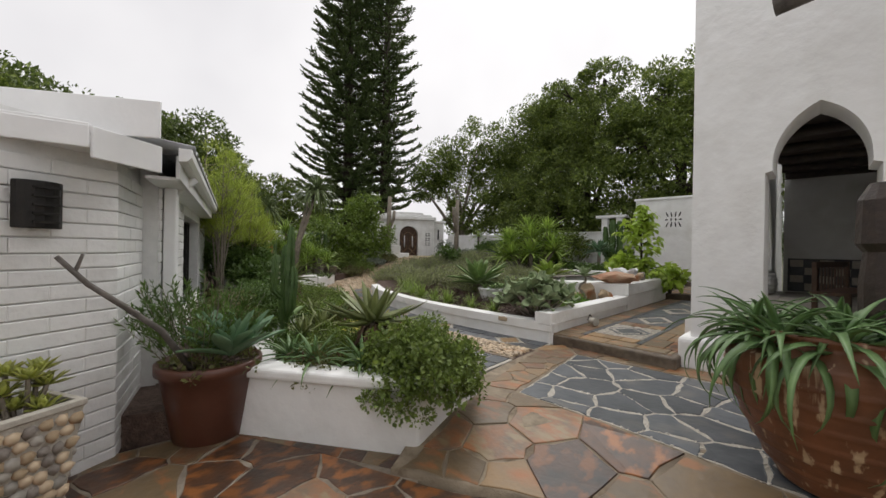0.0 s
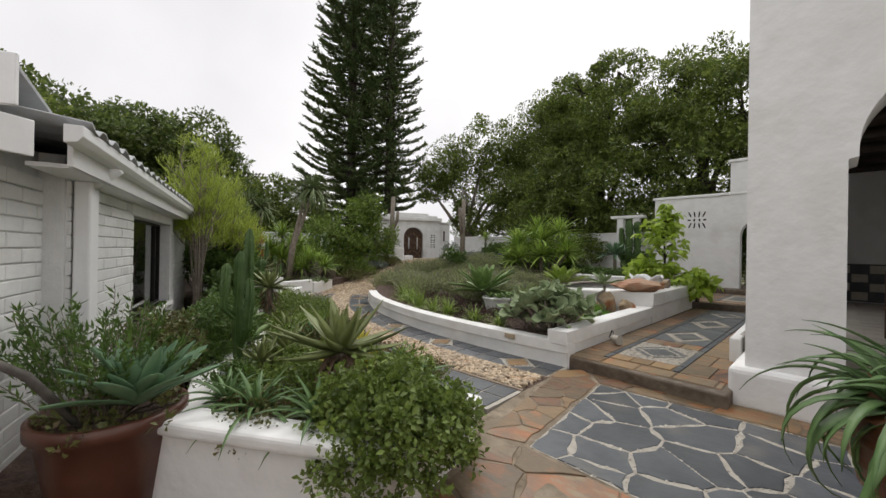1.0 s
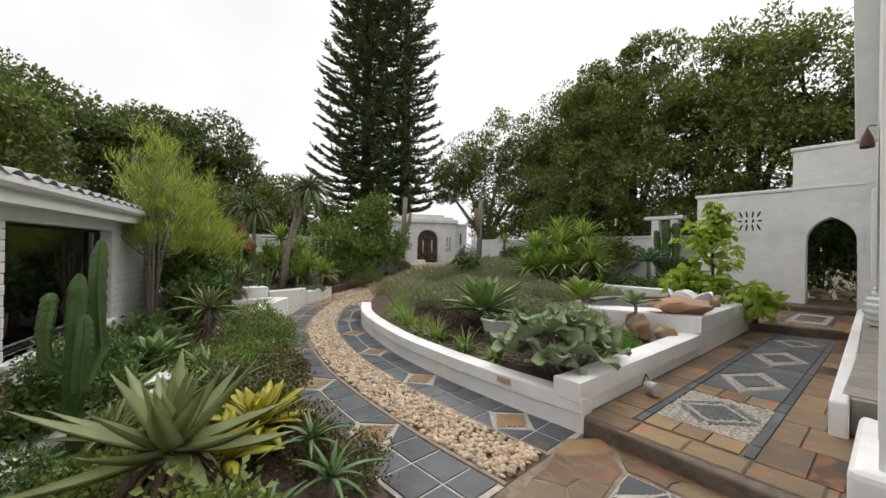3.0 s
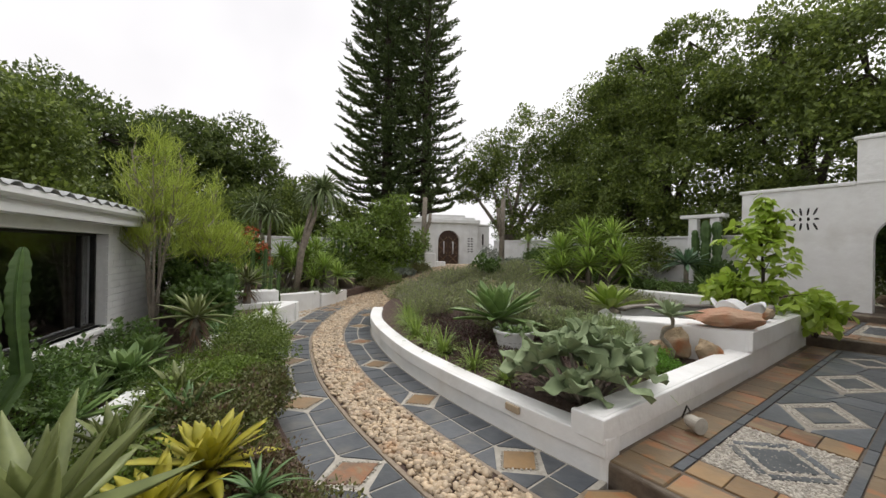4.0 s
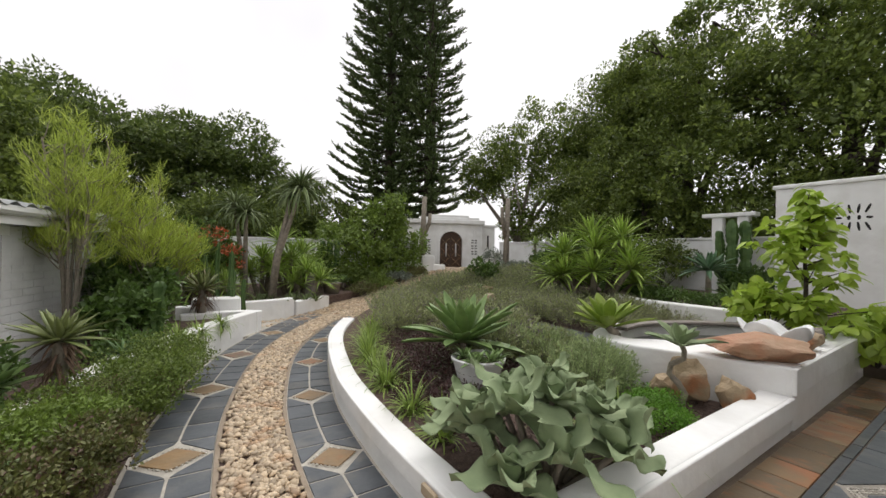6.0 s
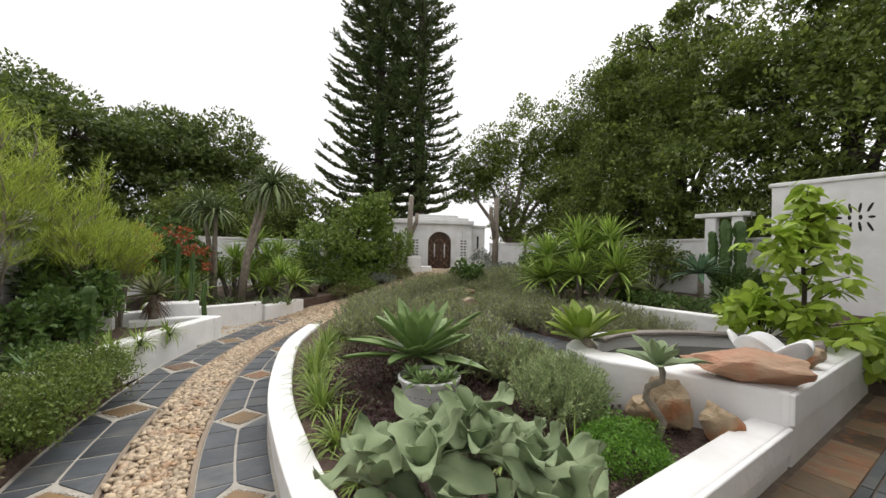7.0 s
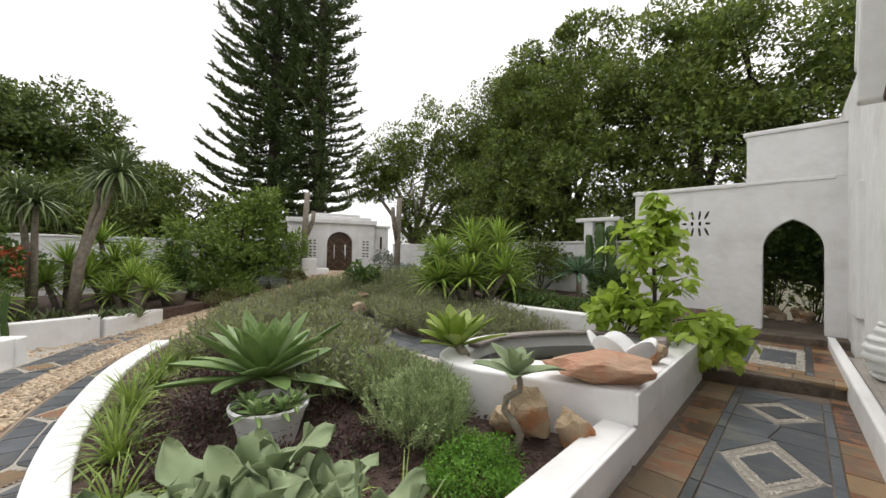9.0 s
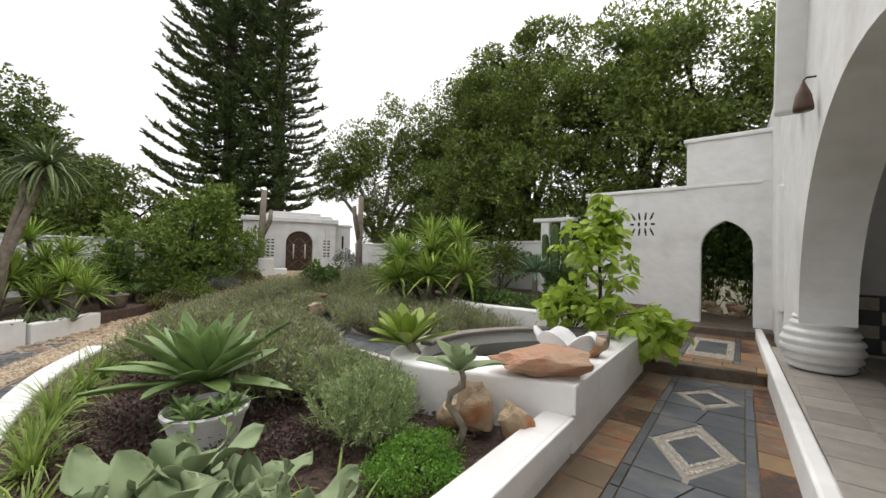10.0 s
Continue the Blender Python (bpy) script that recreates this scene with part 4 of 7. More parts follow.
# downpipe with its elbow
Geo().box(0.95, -0.13, -0.2, 1.17, -0.01, 2.2).make("downpipe", WHITEWOOD, cottage, "square white downpipe", bevel=0.02)
Geo().tube([(1.06, -0.06, 2.16), (1.06, -0.14, 2.24), (1.06, -0.28, 2.36)], 0.07, 10).make("pipe_elbow", WHITEWOOD, cottage, smooth=True)
# black strip laid on the wall in place of the shaded gap by the downpipe
Geo().box(1.42, -0.004, 0.6, 1.52, 0.026, 1.95).make("slot_window_or_gap", BLACK, cottage, "black strip for the dark gap beside the downpipe")
# eaves turning the corner: broad barge board, chamfered fascia, soffit
board((-3.65, 0.43), (-4.55, -1.05), 2.44, 2.74, 0.03, "barge_board", "broad white barge board")
board((-3.585, 0.0), (-3.80, -1.3), 2.27, 2.43, 0.03, "fascia", "white fascia board")
board((-3.93, 0.46), (-3.585, 0.0), 2.20, 2.43, 0.03, "fascia", "white chamfered fascia")
board((-3.60, 0.0), (-3.83, -1.3), 2.36, 2.45, 0.04, "fascia", "upper white fascia strip")
Geo().prism([loc(-3.9, 0.44), loc(-3.59, 0.0), loc(-3.8, -1.3), loc(-5.2, -1.3), loc(-4.6, 0.3)], 2.29, 2.31).make("soffit", WHITEWOOD, cottage)
Geo().prism([loc(-3.68, 0.40), loc(-4.55, -1.05), loc(-6.5, -1.05), loc(-5.2, 0.55)], 2.70, 2.73).make("roof", ROOFMETAL, cottage)
# striped cushion and chair glimpsed behind the window
def room_chair(x):
    ob = new("wicker_chair")
    ob.matrix_basis = cottage.matrix_basis @ pose(x, 1.3, 0.08)
    tagged(ob, "tan wicker armchair with a striped cushion behind glass", "chair")
    Geo().lathe([(0.05, 0.3), (0.34, 0.32), (0.40, 0.42), (0.42, 0.72), (0.38, 0.74), (0.36, 0.46), (0.05, 0.42)], 20).make("seat", OCHRE, ob, smooth=True)
    Geo().box(-0.28, 0.1, 0.45, 0.28, 0.3, 0.85).make("cushion", ROCK, ob, "striped tan cushion", bevel=0.06)
    for a in range(4):
        Geo().tube([(0.28 * math.cos(a * 1.57 + 0.78), 0.28 * math.sin(a * 1.57 + 0.78), 0.0), (0.2 * math.cos(a * 1.57 + 0.78), 0.2 * math.sin(a * 1.57 + 0.78), 0.34)], 0.02, 6).make("leg", DARKWOOD, ob)


room_chair(4.9)
room_chair(4.2)
lamp = new("wall_lamp")
lamp.matrix_basis = pose(-3.73, -0.27, 1.84, 0, 0, 206)
tagged(lamp, "black pierced metal wall lantern on the white brick", "lamp")
Geo().prism([(-0.11 * math.cos((i - 4) * 0.35), 0.14 * math.sin((i - 4) * 0.35) / math.sin(1.4)) for i in range(9)][::-1], -0.165, 0.165).make("shade", BLACK, lamp, bevel=0.008)
for i in range(5):
    Geo().box(-0.135, -0.07, -0.13 + i * 0.06, -0.118, 0.07, -0.115 + i * 0.06).make("band", BLACK, lamp)

# ---- far gatehouse ----
gate = thing("gatehouse", (-20.52, 14.36, 0.9), "small white gatehouse with an arched wooden door", "gatehouse", turn=66)
# own axes: x runs along the front, +y points away behind it
gw = pierced_wall(1.0, 3.55, 0.0, 2.65, arch_outline(1.62, 2.92, 0.0, 1.55, 2.18, kind="round"), 0.4)
gw.make("wall", PLASTER, gate, weld=True)
Geo().box(-0.3, 0.02, -0.3, 1.0, 0.4, 2.6).make("wall", PLASTER, gate, bevel=0.02)
Geo().box(3.55, 0.02, -0.3, 4.08, 0.4, 2.6).make("wall", PLASTER, gate, bevel=0.02)
Geo().box(4.08, 0.35, -0.3, 4.95, 0.6, 2.48).make("wall", PLASTER, gate, "set-back white side wing", bevel=0.02)
Geo().box(4.06, 0.26, 2.48, 5.05, 0.7, 2.62).make("cornice", PLASTER, gate, bevel=0.03)
Geo().box(4.48, 0.34, 1.3, 4.58, 0.37, 2.0).make("slot_window_or_gap", BLACK, gate)
Geo().box(-0.4, -0.16, 2.6, 4.2, 0.6, 2.84).make("cornice", PLASTER, gate, bevel=0.03)
Geo().box(0.5, -0.06, 2.84, 3.9, 0.6, 2.98).make("cornice", PLASTER, gate, bevel=0.03)
Geo().box(1.0, 0.0, 2.98, 3.3, 0.6, 3.12).make("cornice", PLASTER, gate, bevel=0.03)
Geo().box(0.45, 0.4, -0.3, 5.0, 2.6, -0.02).make("floor_slab", GREYROCK, gate)
Geo().box(0.45, 2.5, -0.3, 5.0, 2.6, 2.6).make("wall", PLASTER, gate)
Geo().box(0.45, 0.4, 2.5, 5.0, 2.6, 2.6).make("roof", PLASTER, gate)
o, q = arch_outline(1.5, 3.04, 0.0, 1.55, 2.32, kind="round"), arch_outline(1.62, 2.92, 0.0, 1.55, 2.18, kind="round")
hg = Geo()
for (x, z), (u, w) in zip(o, q):
    hg.v += [(x, 0.0, z), (x, -0.06, z), (u, -0.06, w), (u, 0.0, w)]
for i in range(len(o) - 1):
    for j in range(3):
        hg.f.append((i * 4 + j, i * 4 + j + 1, i * 4 + 5 + j, i * 4 + 4 + j))
hg.make("arch_hood", PLASTER, gate)
dl = Geo()
k = arch_outline(1.63, 2.91, 0.0, 1.55, 2.17, kind="round")
n = len(k)
dl.v = [(x, 0.2, z) for x, z in k] + [(x, 0.26, z) for x, z in k]
dl.f = [tuple(range(n)), tuple(reversed(range(n, 2 * n)))] + [(i, (i + 1) % n, n + (i + 1) % n, n + i) for i in range(n)]
door = dl.make("door", DARKWOOD, gate, "dark brown double door with iron lattice")
for x in (1.66, 2.24, 2.30, 2.88):
    Geo().box(x - 0.025, 0.15, 0.05, x + 0.025, 0.2, 1.75).make("door_bar", DARKWOOD, door)
for x0 in (1.68, 2.30):
    for i in range(3):
        z = 0.2 + i * 0.55
        Geo().tube([(x0, 0.17, z), (x0 + 0.55, 0.17, z + 0.5)], 0.02, 5).make("door_bar", OCHRE, door)
        Geo().tube([(x0 + 0.55, 0.17, z), (x0, 0.17, z + 0.5)], 0.02, 5).make("door_bar", OCHRE, door)
for x in (2.0, 2.56):
    Geo().tube([(x, 0.1, 0.75), (x, 0.1, 1.5)], 0.035, 8).make("handle", CERAMIC, door, "pale upright door handle", smooth=True)
for x0 in (0.82, 3.52):
    for i in range(3):
        for j in range(2):
            for s in (-1, 1):
                Geo().box(x0 + j * 0.2 - 0.06, -0.004, 0.95 + i * 0.32 + s * 0.07, x0 + j * 0.2 + 0.06, 0.03, 0.95 + i * 0.32 + s * 0.07 + 0.06).make("grille_slot", BLACK, gate)
Geo().box(0.30, -3.05, -0.4, 0.92, -2.55, 0.82).make("pillar", PLASTER, gate, "stout white pillar", bevel=0.06)
Geo().box(0.92, -3.0, -0.4, 1.45, -2.6, 0.38).make("plinth", PLASTER, gate, bevel=0.04)
Geo().box(-2.2, -2.9, -0.4, 0.30, -2.65, 0.50).make("low_wall", PLASTER, gate, bevel=0.03)
Geo().box(4.2, -1.95, -0.3, 4.9, -1.5, 0.72).make("pillar", PLASTER, gate, bevel=0.06)
Geo().box(5.9, -1.4, -0.2, 6.6, -1.0, 0.5).make("pillar", PLASTER, gate, bevel=0.06)
Geo().box(3.5, -1.85, -0.3, 4.2, -1.6, 0.5).make("low_wall", PLASTER, gate, bevel=0.03)

# ---- trees ----
def limb_points(r, a, b, bend):
    a, b = Vector(a), Vector(b)
    m = (a + b) / 2 + Vector((r.uniform(-bend, bend), r.uniform(-bend, bend), r.uniform(0, bend)))
    return [a, (a + m) / 2 + Vector((r.uniform(-bend, bend), r.uniform(-bend, bend), 0)) * 0.2, m, (m + b) / 2, b]


def broad_tree(seed, at, blobs, trunk, leafm, label, leaf=0.2, per=150, dens=8.0, fork=0.35, lean=(0, 0), bark=DARKBARK):
    """A spreading tree. blobs: (x, y, z, r) of the main masses of its crown, from the foot."""
    r, rng = random.Random(seed), np.random.default_rng(seed)
    ob = thing("tree", at, label, "tree")
    tg = Geo()
    top = Vector((lean[0], lean[1], min(b[2] for b in blobs) * fork + 1.2))
    tg.tube([(0, 0, -0.6), (lean[0] * 0.3, lean[1] * 0.3, top.z * 0.5), tuple(top)], [trunk * 1.3, trunk, trunk * 0.85], 10)
    C, R = [], []
    for bx, by, bz, br in blobs:
        tg.tube(limb_points(r, top, (bx, by, bz), 0.5), [trunk * 0.6, trunk * 0.5, trunk * 0.38, trunk * 0.25, trunk * 0.12], 7)
        n = max(8, int(dens * 1.55 * br * br))
        d, p = ball_points(rng, n, 0.62)
        for q in p:
            c = np.array([bx, by, bz]) + q * br * np.array([1, 1, 0.9]) * rng.uniform(0.80, 1.22)
            C.append(c)
            R.append(br * rng.uniform(0.12, 0.25) + 0.15)
        for i in range(6):
            q = p[rng.integers(n)] * br * 0.9
            tg.tube([(bx, by, bz), (bx + q[0] * 0.5, by + q[1] * 0.5, bz + q[2] * 0.6), (bx + q[0], by + q[1], bz + q[2])], [trunk * 0.16, trunk * 0.1, trunk * 0.04], 5)
    tg.make("trunk", bark, ob, smooth=True)
    V, F = clumps(rng, C, R, int(per * 0.85), leaf * 0.92, aspect=0.55, shell=0.45, squash=0.7, up=0.25)
    np_mesh("crown", V, F, leafm, ob)
    return ob


def conifer(seed, at, height, reach, first, label, sparse=1.0):
    """A tall columnar pine: whorls of level boughs with rope-like upturned twigs."""
    r, rng = random.Random(seed), np.random.default_rng(seed)
    ob = thing("pine_tree", at, label, "tree")
    Geo().tube([(0, 0, -0.5), (0.05, 0, height * 0.4), (0, 0.05, height)], [0.42, 0.3, 0.06], 10).make("trunk", DARKBARK, ob, smooth=True)
    bg = Geo()
    P, D, N, L = [], [], [], []
    z = first
    while z < height - 0.6:
        t = (z - first) / (height - first)
        R = reach * (1.0 - 0.55 * t) * min(1, 0.75 + t * 6)
        nb = 7 if sparse >= 1 else 6
        ph = r.uniform(0, 6)
        for b in range(nb):
            az = ph + math.tau * b / nb + r.uniform(-0.2, 0.2)
            ln = R * r.uniform(0.75, 1.12)
            c, s = math.cos(az), math.sin(az)
            pts = [Vector((c * ln * u, s * ln * u, z + ln * (-0.10 * math.sin(u * 3.1) + 0.16 * u ** 3))) for u in (0, 0.35, 0.7, 1.0)]
            bg.tube(pts, [0.06, 0.045, 0.035, 0.02], 5)
            m = int(ln * 17 * sparse)
            for i in range(m):
                u = 0.12 + 0.88 * (i + r.random()) / m
                p = Vector((c * ln * u, s * ln * u, z + ln * (-0.10 * math.sin(u * 3.1) + 0.16 * u ** 3)))
                side = 1 if i % 2 else -1
                fan = r.uniform(0.25, 1.0) * side
                d = Vector((math.cos(az + fan), math.sin(az + fan), r.uniform(0.0, 0.25))).normalized()
                tl = r.uniform(0.35, 0.70) * (1.1 - 0.45 * u)
                e = p + d * tl * 0.6
                e2 = e + (d + Vector((0, 0, 0.7))).normalized() * tl * 0.4
                for k in range(9):
                    w = k / 8
                    q = p.lerp(e, min(1, w * 1.8)) if w < 0.55 else e.lerp(e2, (w - 0.55) / 0.45)
                    dd = (d + Vector((r.uniform(-0.7, 0.7), r.uniform(-0.7, 0.7), r.uniform(0.0, 0.9)))).normalized()
                    P.append(tuple(q)); D.append(tuple(dd)); N.append((r.uniform(-1, 1), r.uniform(-1, 1), r.uniform(-0.3, 1)))
                    L.append(r.uniform(0.15, 0.27))
        z += r.uniform(0.58, 0.78) / (0.6 + 0.4 * sparse)
    bg.make("bough_frame", DARKBARK, ob)
    L = np.array(L)
    V, F = leaf_cloud(np.array(P), np.array(D), np.array(N), L, L * 0.40, 0.3)
    np_mesh("foliage", V, F, L_PINE, ob)
    return ob


conifer(1, (-26.2, 15.6, 0.5), 36, 3.9, 2.6, "very tall dark columnar pine behind the gatehouse")
conifer(2, (-23.6, 17.3, 0.5), 30, 2.6, 4.2, "slimmer tall pine beside the taller one", sparse=0.8)
broad_tree(11, (-31, 6.0, 0), [(0, 0.4, 8.2, 2.6), (-1.5, -2.6, 8.6, 2.6), (1.0, -1.4, 6.2, 2.6), (0.5, 2.2, 6.0, 2.2), (0, -4.2, 7.0, 2.6), (1, 3.4, 4.4, 2.0), (1.5, 0, 3.2, 2.4), (1.5, -3.4, 3.4, 2.4), (1.5, 2.6, 2.4, 2.0)], 0.38, L_TREE2, "dense dark green broadleaf tree beyond the wall", leaf=0.28, per=84)
broad_tree(12, (-30, -3.0, 0), [(0, 0, 8.4, 2.8), (1.5, 2.8, 7.6, 2.5), (-1, -3, 8.4, 3.0), (2, 0.5, 5.2, 2.6), (2, -3.4, 5.4, 2.6), (2, 2.5, 3.4, 2.4), (2, -1.5, 2.8, 2.4)], 0.4, L_TREE2, "dense dark green broadleaf tree beyond the cottage", leaf=0.28, per=84)
broad_tree(13, (-19, -3.0, 0), [(0, 0.6, 5.4, 2.3), (1.5, -1.6, 5.6, 2.4), (-1.5, 2.0, 4.6, 2.0), (-2, 0, 5.0, 2.2), (-3.4, 1.2, 6.2, 2.0), (-3.2, 0.2, 5.6, 2.2), (3.2, -3.0, 5.4, 2.2), (-1.5, 1.0, 2.6, 2.0), (0.5, 2.0, 3.0, 1.8)], 0.3, L_TREE, "mid green tree rising behind the cottage roof", leaf=0.19, per=130)
broad_tree(14, (-11.5, -6.2, 0), [(0, 0, 5.6, 2.0), (-2.0, 1.0, 5.2, 1.8), (1.8, -0.6, 6.4, 1.9)], 0.28, L_TREE, "green tree behind the corrugated roof", leaf=0.18, per=120)
broad_tree(15, (-25, 9.4, 0), [(0, 0, 4.4, 1.8), (-1, -2, 4.2, 1.7), (0.5, 1.6, 3.6, 1.7), (0.5, -3.6, 3.6, 1.8), (0.6, 0, 2.4, 1.8), (0.6, -2.2, 2.4, 1.8), (0.6, 2.6, 2.6, 1.5), (0.6, -5.0, 3.0, 1.8)], 0.25, L_TREE, "low green tree beyond the boundary wall", leaf=0.2, per=110)
broad_tree(16, (-20.5, 22.6, 0.2), [(-1.2, -1.4, 8.0, 2.1), (1.6, 0.4, 9.6, 2.2), (2.8, 1.4, 6.8, 2.2), (0.2, -0.6, 6.2, 2.0), (4.0, 2.6, 8.0, 2.2), (-2.0, -2.4, 6.4, 1.6), (3.6, 2.4, 5.0, 2.0), (0.6, 0.2, 3.6, 1.6)], 0.30, L_TREE, "spreading green tree with bare grey limbs", leaf=0.2, per=105, bark=BARK, fork=0.3)
broad_tree(17, (-14.3, 24.0, 0.0), [(0, 0, 9.4, 2.7), (0.4, 0.6, 11.2, 1.7), (2.4, 0.6, 11.0, 1.8), (-0.6, -1.8, 5.0, 2.4), (2.2, -1.0, 8.6, 2.6), (-2.4, -0.2, 5.6, 2.2), (1.0, -2.6, 3.2, 2.1), (-2.6, -2.0, 2.8, 1.8), (2.4, -2.4, 5.2, 2.2)], 0.34, L_TREE, "large dense green tree above the white wall", leaf=0.165, per=140)
broad_tree(18, (-9.6, 21.6, 0.0), [(0, 0, 8.8, 2.5), (1.8, 0.2, 8.2, 2.5), (-1.6, -0.6, 6.6, 2.4), (1.2, -1.6, 4.8, 2.3), (-0.8, -1.8, 3.4, 2.0), (2.8, -1.4, 3.0, 2.0), (-1.2, 0.2, 11.0, 1.5), (0.8, 0.4, 11.6, 1.4), (-2.6, 0.4, 9.6, 1.6), (-2.6, -1.6, 3.6, 1.8)], 0.36, L_TREE, "large dense green tree leaning over the wall", leaf=0.17, per=146)
broad_tree(19, (-4.8, 21.4, 0.0), [(0, 0, 8.6, 2.5), (-1.4, -0.8, 7.0, 2.4), (1.6, -0.4, 7.8, 2.5), (0.4, -1.4, 5.0, 2.2), (-1.0, -1.6, 3.4, 2.0), (-0.6, 0.2, 10.0, 1.2), (2.0, 0.4, 2.4, 2.0)], 0.36, L_TREE, "tall green tree behind the arched wall", leaf=0.17, per=146)
broad_tree(20, (0.5, 22.0, 0.0), [(0, 0, 8.6, 2.6), (-1.4, -0.8, 6.8, 2.3), (1.8, 0, 7.2, 2.4), (0, -1.2, 4.6, 2.2)], 0.36, L_TREE, "tall green tree behind the house", leaf=0.165, per=140)

# ---- plants ----
def shrub(seed, at, size, leafm, label, name="shrub", leaf=0.03, n=90, per=60, lift=0.5, aspect=0.6, round_leaf=False, stems=14, category="shrub", group="", rad=0.3, up=0.3, bark=DARKBARK):
    """A rounded bush: woody stems and small leaf clumps over an uneven dome."""
    r, rng = random.Random(seed), np.random.default_rng(seed)
    ob = thing(name, at, label, category, group)
    sx, sy, sz = size
    C, R = [], []
    for i in range(n):
        d = unit(rng.normal(size=(1, 3)))[0]
        if d[2] < -0.35:
            d[2] *= -0.6
        k = rng.uniform(0.62, 1.02) * (1 + 0.12 * math.sin(d[0] * 7 + seed) * math.cos(d[1] * 6))
        C.append(np.array([d[0] * sx * k, d[1] * sy * k, sz * lift + d[2] * sz * (1 - lift) * k]))
        R.append(rad * min(sx, sy, sz) * rng.uniform(0.6, 1.3))
    sg = Geo()
    for i in range(stems):
        c = C[r.randrange(n)]
        sg.tube([(r.uniform(-0.1, 0.1) * sx, r.uniform(-0.1, 0.1) * sy, -0.05), (c[0] * 0.5, c[1] * 0.5, c[2] * 0.5), tuple(c * 0.92)], [0.012, 0.009, 0.004], 5)
    sg.make("stem_frame", bark, ob)
    V, F = clumps(rng, C, R, int(per * 0.72), leaf * 1.12, aspect=aspect, up=up, shell=0.2, round_leaf=round_leaf)
    np_mesh("foliage", V, F, leafm, ob)
    return ob


def needle_bush(seed, at, size, leafm, label, name="lavender", stems=160, needle=0.05, width=0.005, per=26, group="", category="shrub", flare=0.62):
    """Upright wands set with fine needles."""
    rng = np.random.default_rng(seed)
    ob = thing(name, at, label, category, group)
    P, D, N, L = [], [], [], []
    sg = Geo()
    for i in range(stems):
        az, q = rng.uniform(0, math.tau), math.sqrt(rng.uniform(0, 1))
        b = np.array([math.cos(az) * size[0] * q * 0.5, math.sin(az) * size[1] * q * 0.5, 0])
        h = size[2] * rng.uniform(0.65, 1.08) * (1 - 0.35 * q * q)
        tipv = b + np.array([math.cos(az) * size[0] * q * flare, math.sin(az) * size[1] * q * flare, h]) + np.append(rng.normal(size=2) * 0.03, 0)
        if i % 3 == 0:
            sg.tube([tuple(b), tuple((b + tipv) / 2 + [0, 0, 0.02]), tuple(tipv)], [0.006, 0.004, 0.002], 4)
        u = rng.uniform(0.15, 1.0, (per, 1)) ** 0.7
        p = b + (tipv - b) * u
        P.append(p)
        ax = (tipv - b) / np.linalg.norm(tipv - b)
        D.append(ax * 0.9 + rng.normal(size=(per, 3)) * 0.5)
        N.append(rng.normal(size=(per, 3)))
        L.append(needle * rng.uniform(0.6, 1.3, per))
    sg.make("stem_frame", BARK, ob)
    L = np.concatenate(L)
    V, F = leaf_cloud(np.concatenate(P), np.concatenate(D), np.concatenate(N), L, np.full(len(L), width) * (L / needle), 0.2)
    np_mesh("foliage", V, F, leafm, ob)
    return ob


def tuft(seed, at, n, length, width, label, leafm=None, name="grass_tuft", group="grass tufts in the raised bed", spread=0.75, droop=1.5):
    rng = np.random.default_rng(seed)
    ob = thing(name, at, label, "grass", group)
    V, F = blades(rng, n, length, width, spread, 0.07, droop)
    np_mesh("foliage", V, F, leafm or L_GRASS, ob)
    return ob


def rosette_plant(seed, at, name, label, n, length, width, leafm, category="succulent", stem=0.0, stemr=0.05, group="", single=True, dead=0, lean=(0, 0), **kw):
    r = random.Random(seed)
    ob = thing(name, at, label, category, group)
    if stem:
        Geo().tube([(0, 0, -0.05), (lean[0] * 0.4, lean[1] * 0.4, stem * 0.5), (lean[0], lean[1], stem)], [stemr * 1.2, stemr, stemr * 0.9], 9).make("stem", BARK, ob, smooth=True)
    if dead:
        for i in range(dead):
            v, f = strap(length * r.uniform(0.4, 0.7), width * 0.4, -0.3, r.uniform(0.9, 1.4), 0.006, n=6)
            Geo().add(turned(v, r.uniform(0, 6.28), (lean[0], lean[1], stem * r.uniform(0.5, 1.0))), f).make("dry_leaf", L_DEAD, ob, smooth=True)
    rosette(ob, r, n, length, width, leafm, at=(lean[0], lean[1], stem), single=single, **kw)
    return ob


def column_cactus(seed, at, arms, label, radius=0.06, ribs=0.16, group="column cacti"):
    """Upright arms with winged ribs whose edges swell and pinch, rounded at the tip."""
    ob = thing("column_cactus", at, label, "cactus", group)
    for (dx, dy, z0, h, rad) in arms:
        g, m, n = Geo(), 40, 10
        for i in range(m):
            t = i / (m - 1)
            k = min(1, t * 4) if z0 > 0.05 else 1
            cx, cy, cz = dx * k + 0.012 * math.sin(t * 7 + seed), dy * k + 0.012 * math.cos(t * 6 + dx * 9), z0 + h * t
            end = 1 if t < 0.9 else math.sqrt(max(0.03, 1 - ((t - 0.9) / 0.105) ** 2))
            joint = 1 - 0.22 * abs(math.sin(t * h * 5.2 + dx * 9)) ** 8
            for j in range(n):
                q = 1.28 * (1 + 0.10 * math.sin(i * 2.1 + j)) if j % 2 else 0.62
                a = math.tau * j / n + dx * 5
                w = rad * end * joint * q
                g.v.append((cx + math.cos(a) * w, cy + math.sin(a) * w, cz))
        for i in range(m - 1):
            for j in range(n):
                g.f.append((i * n + j, i * n + (j + 1) % n, (i + 1) * n + (j + 1) % n, (i + 1) * n + j))
        g.f += [tuple(reversed(range(n))), tuple((m - 1) * n + j for j in range(n))]
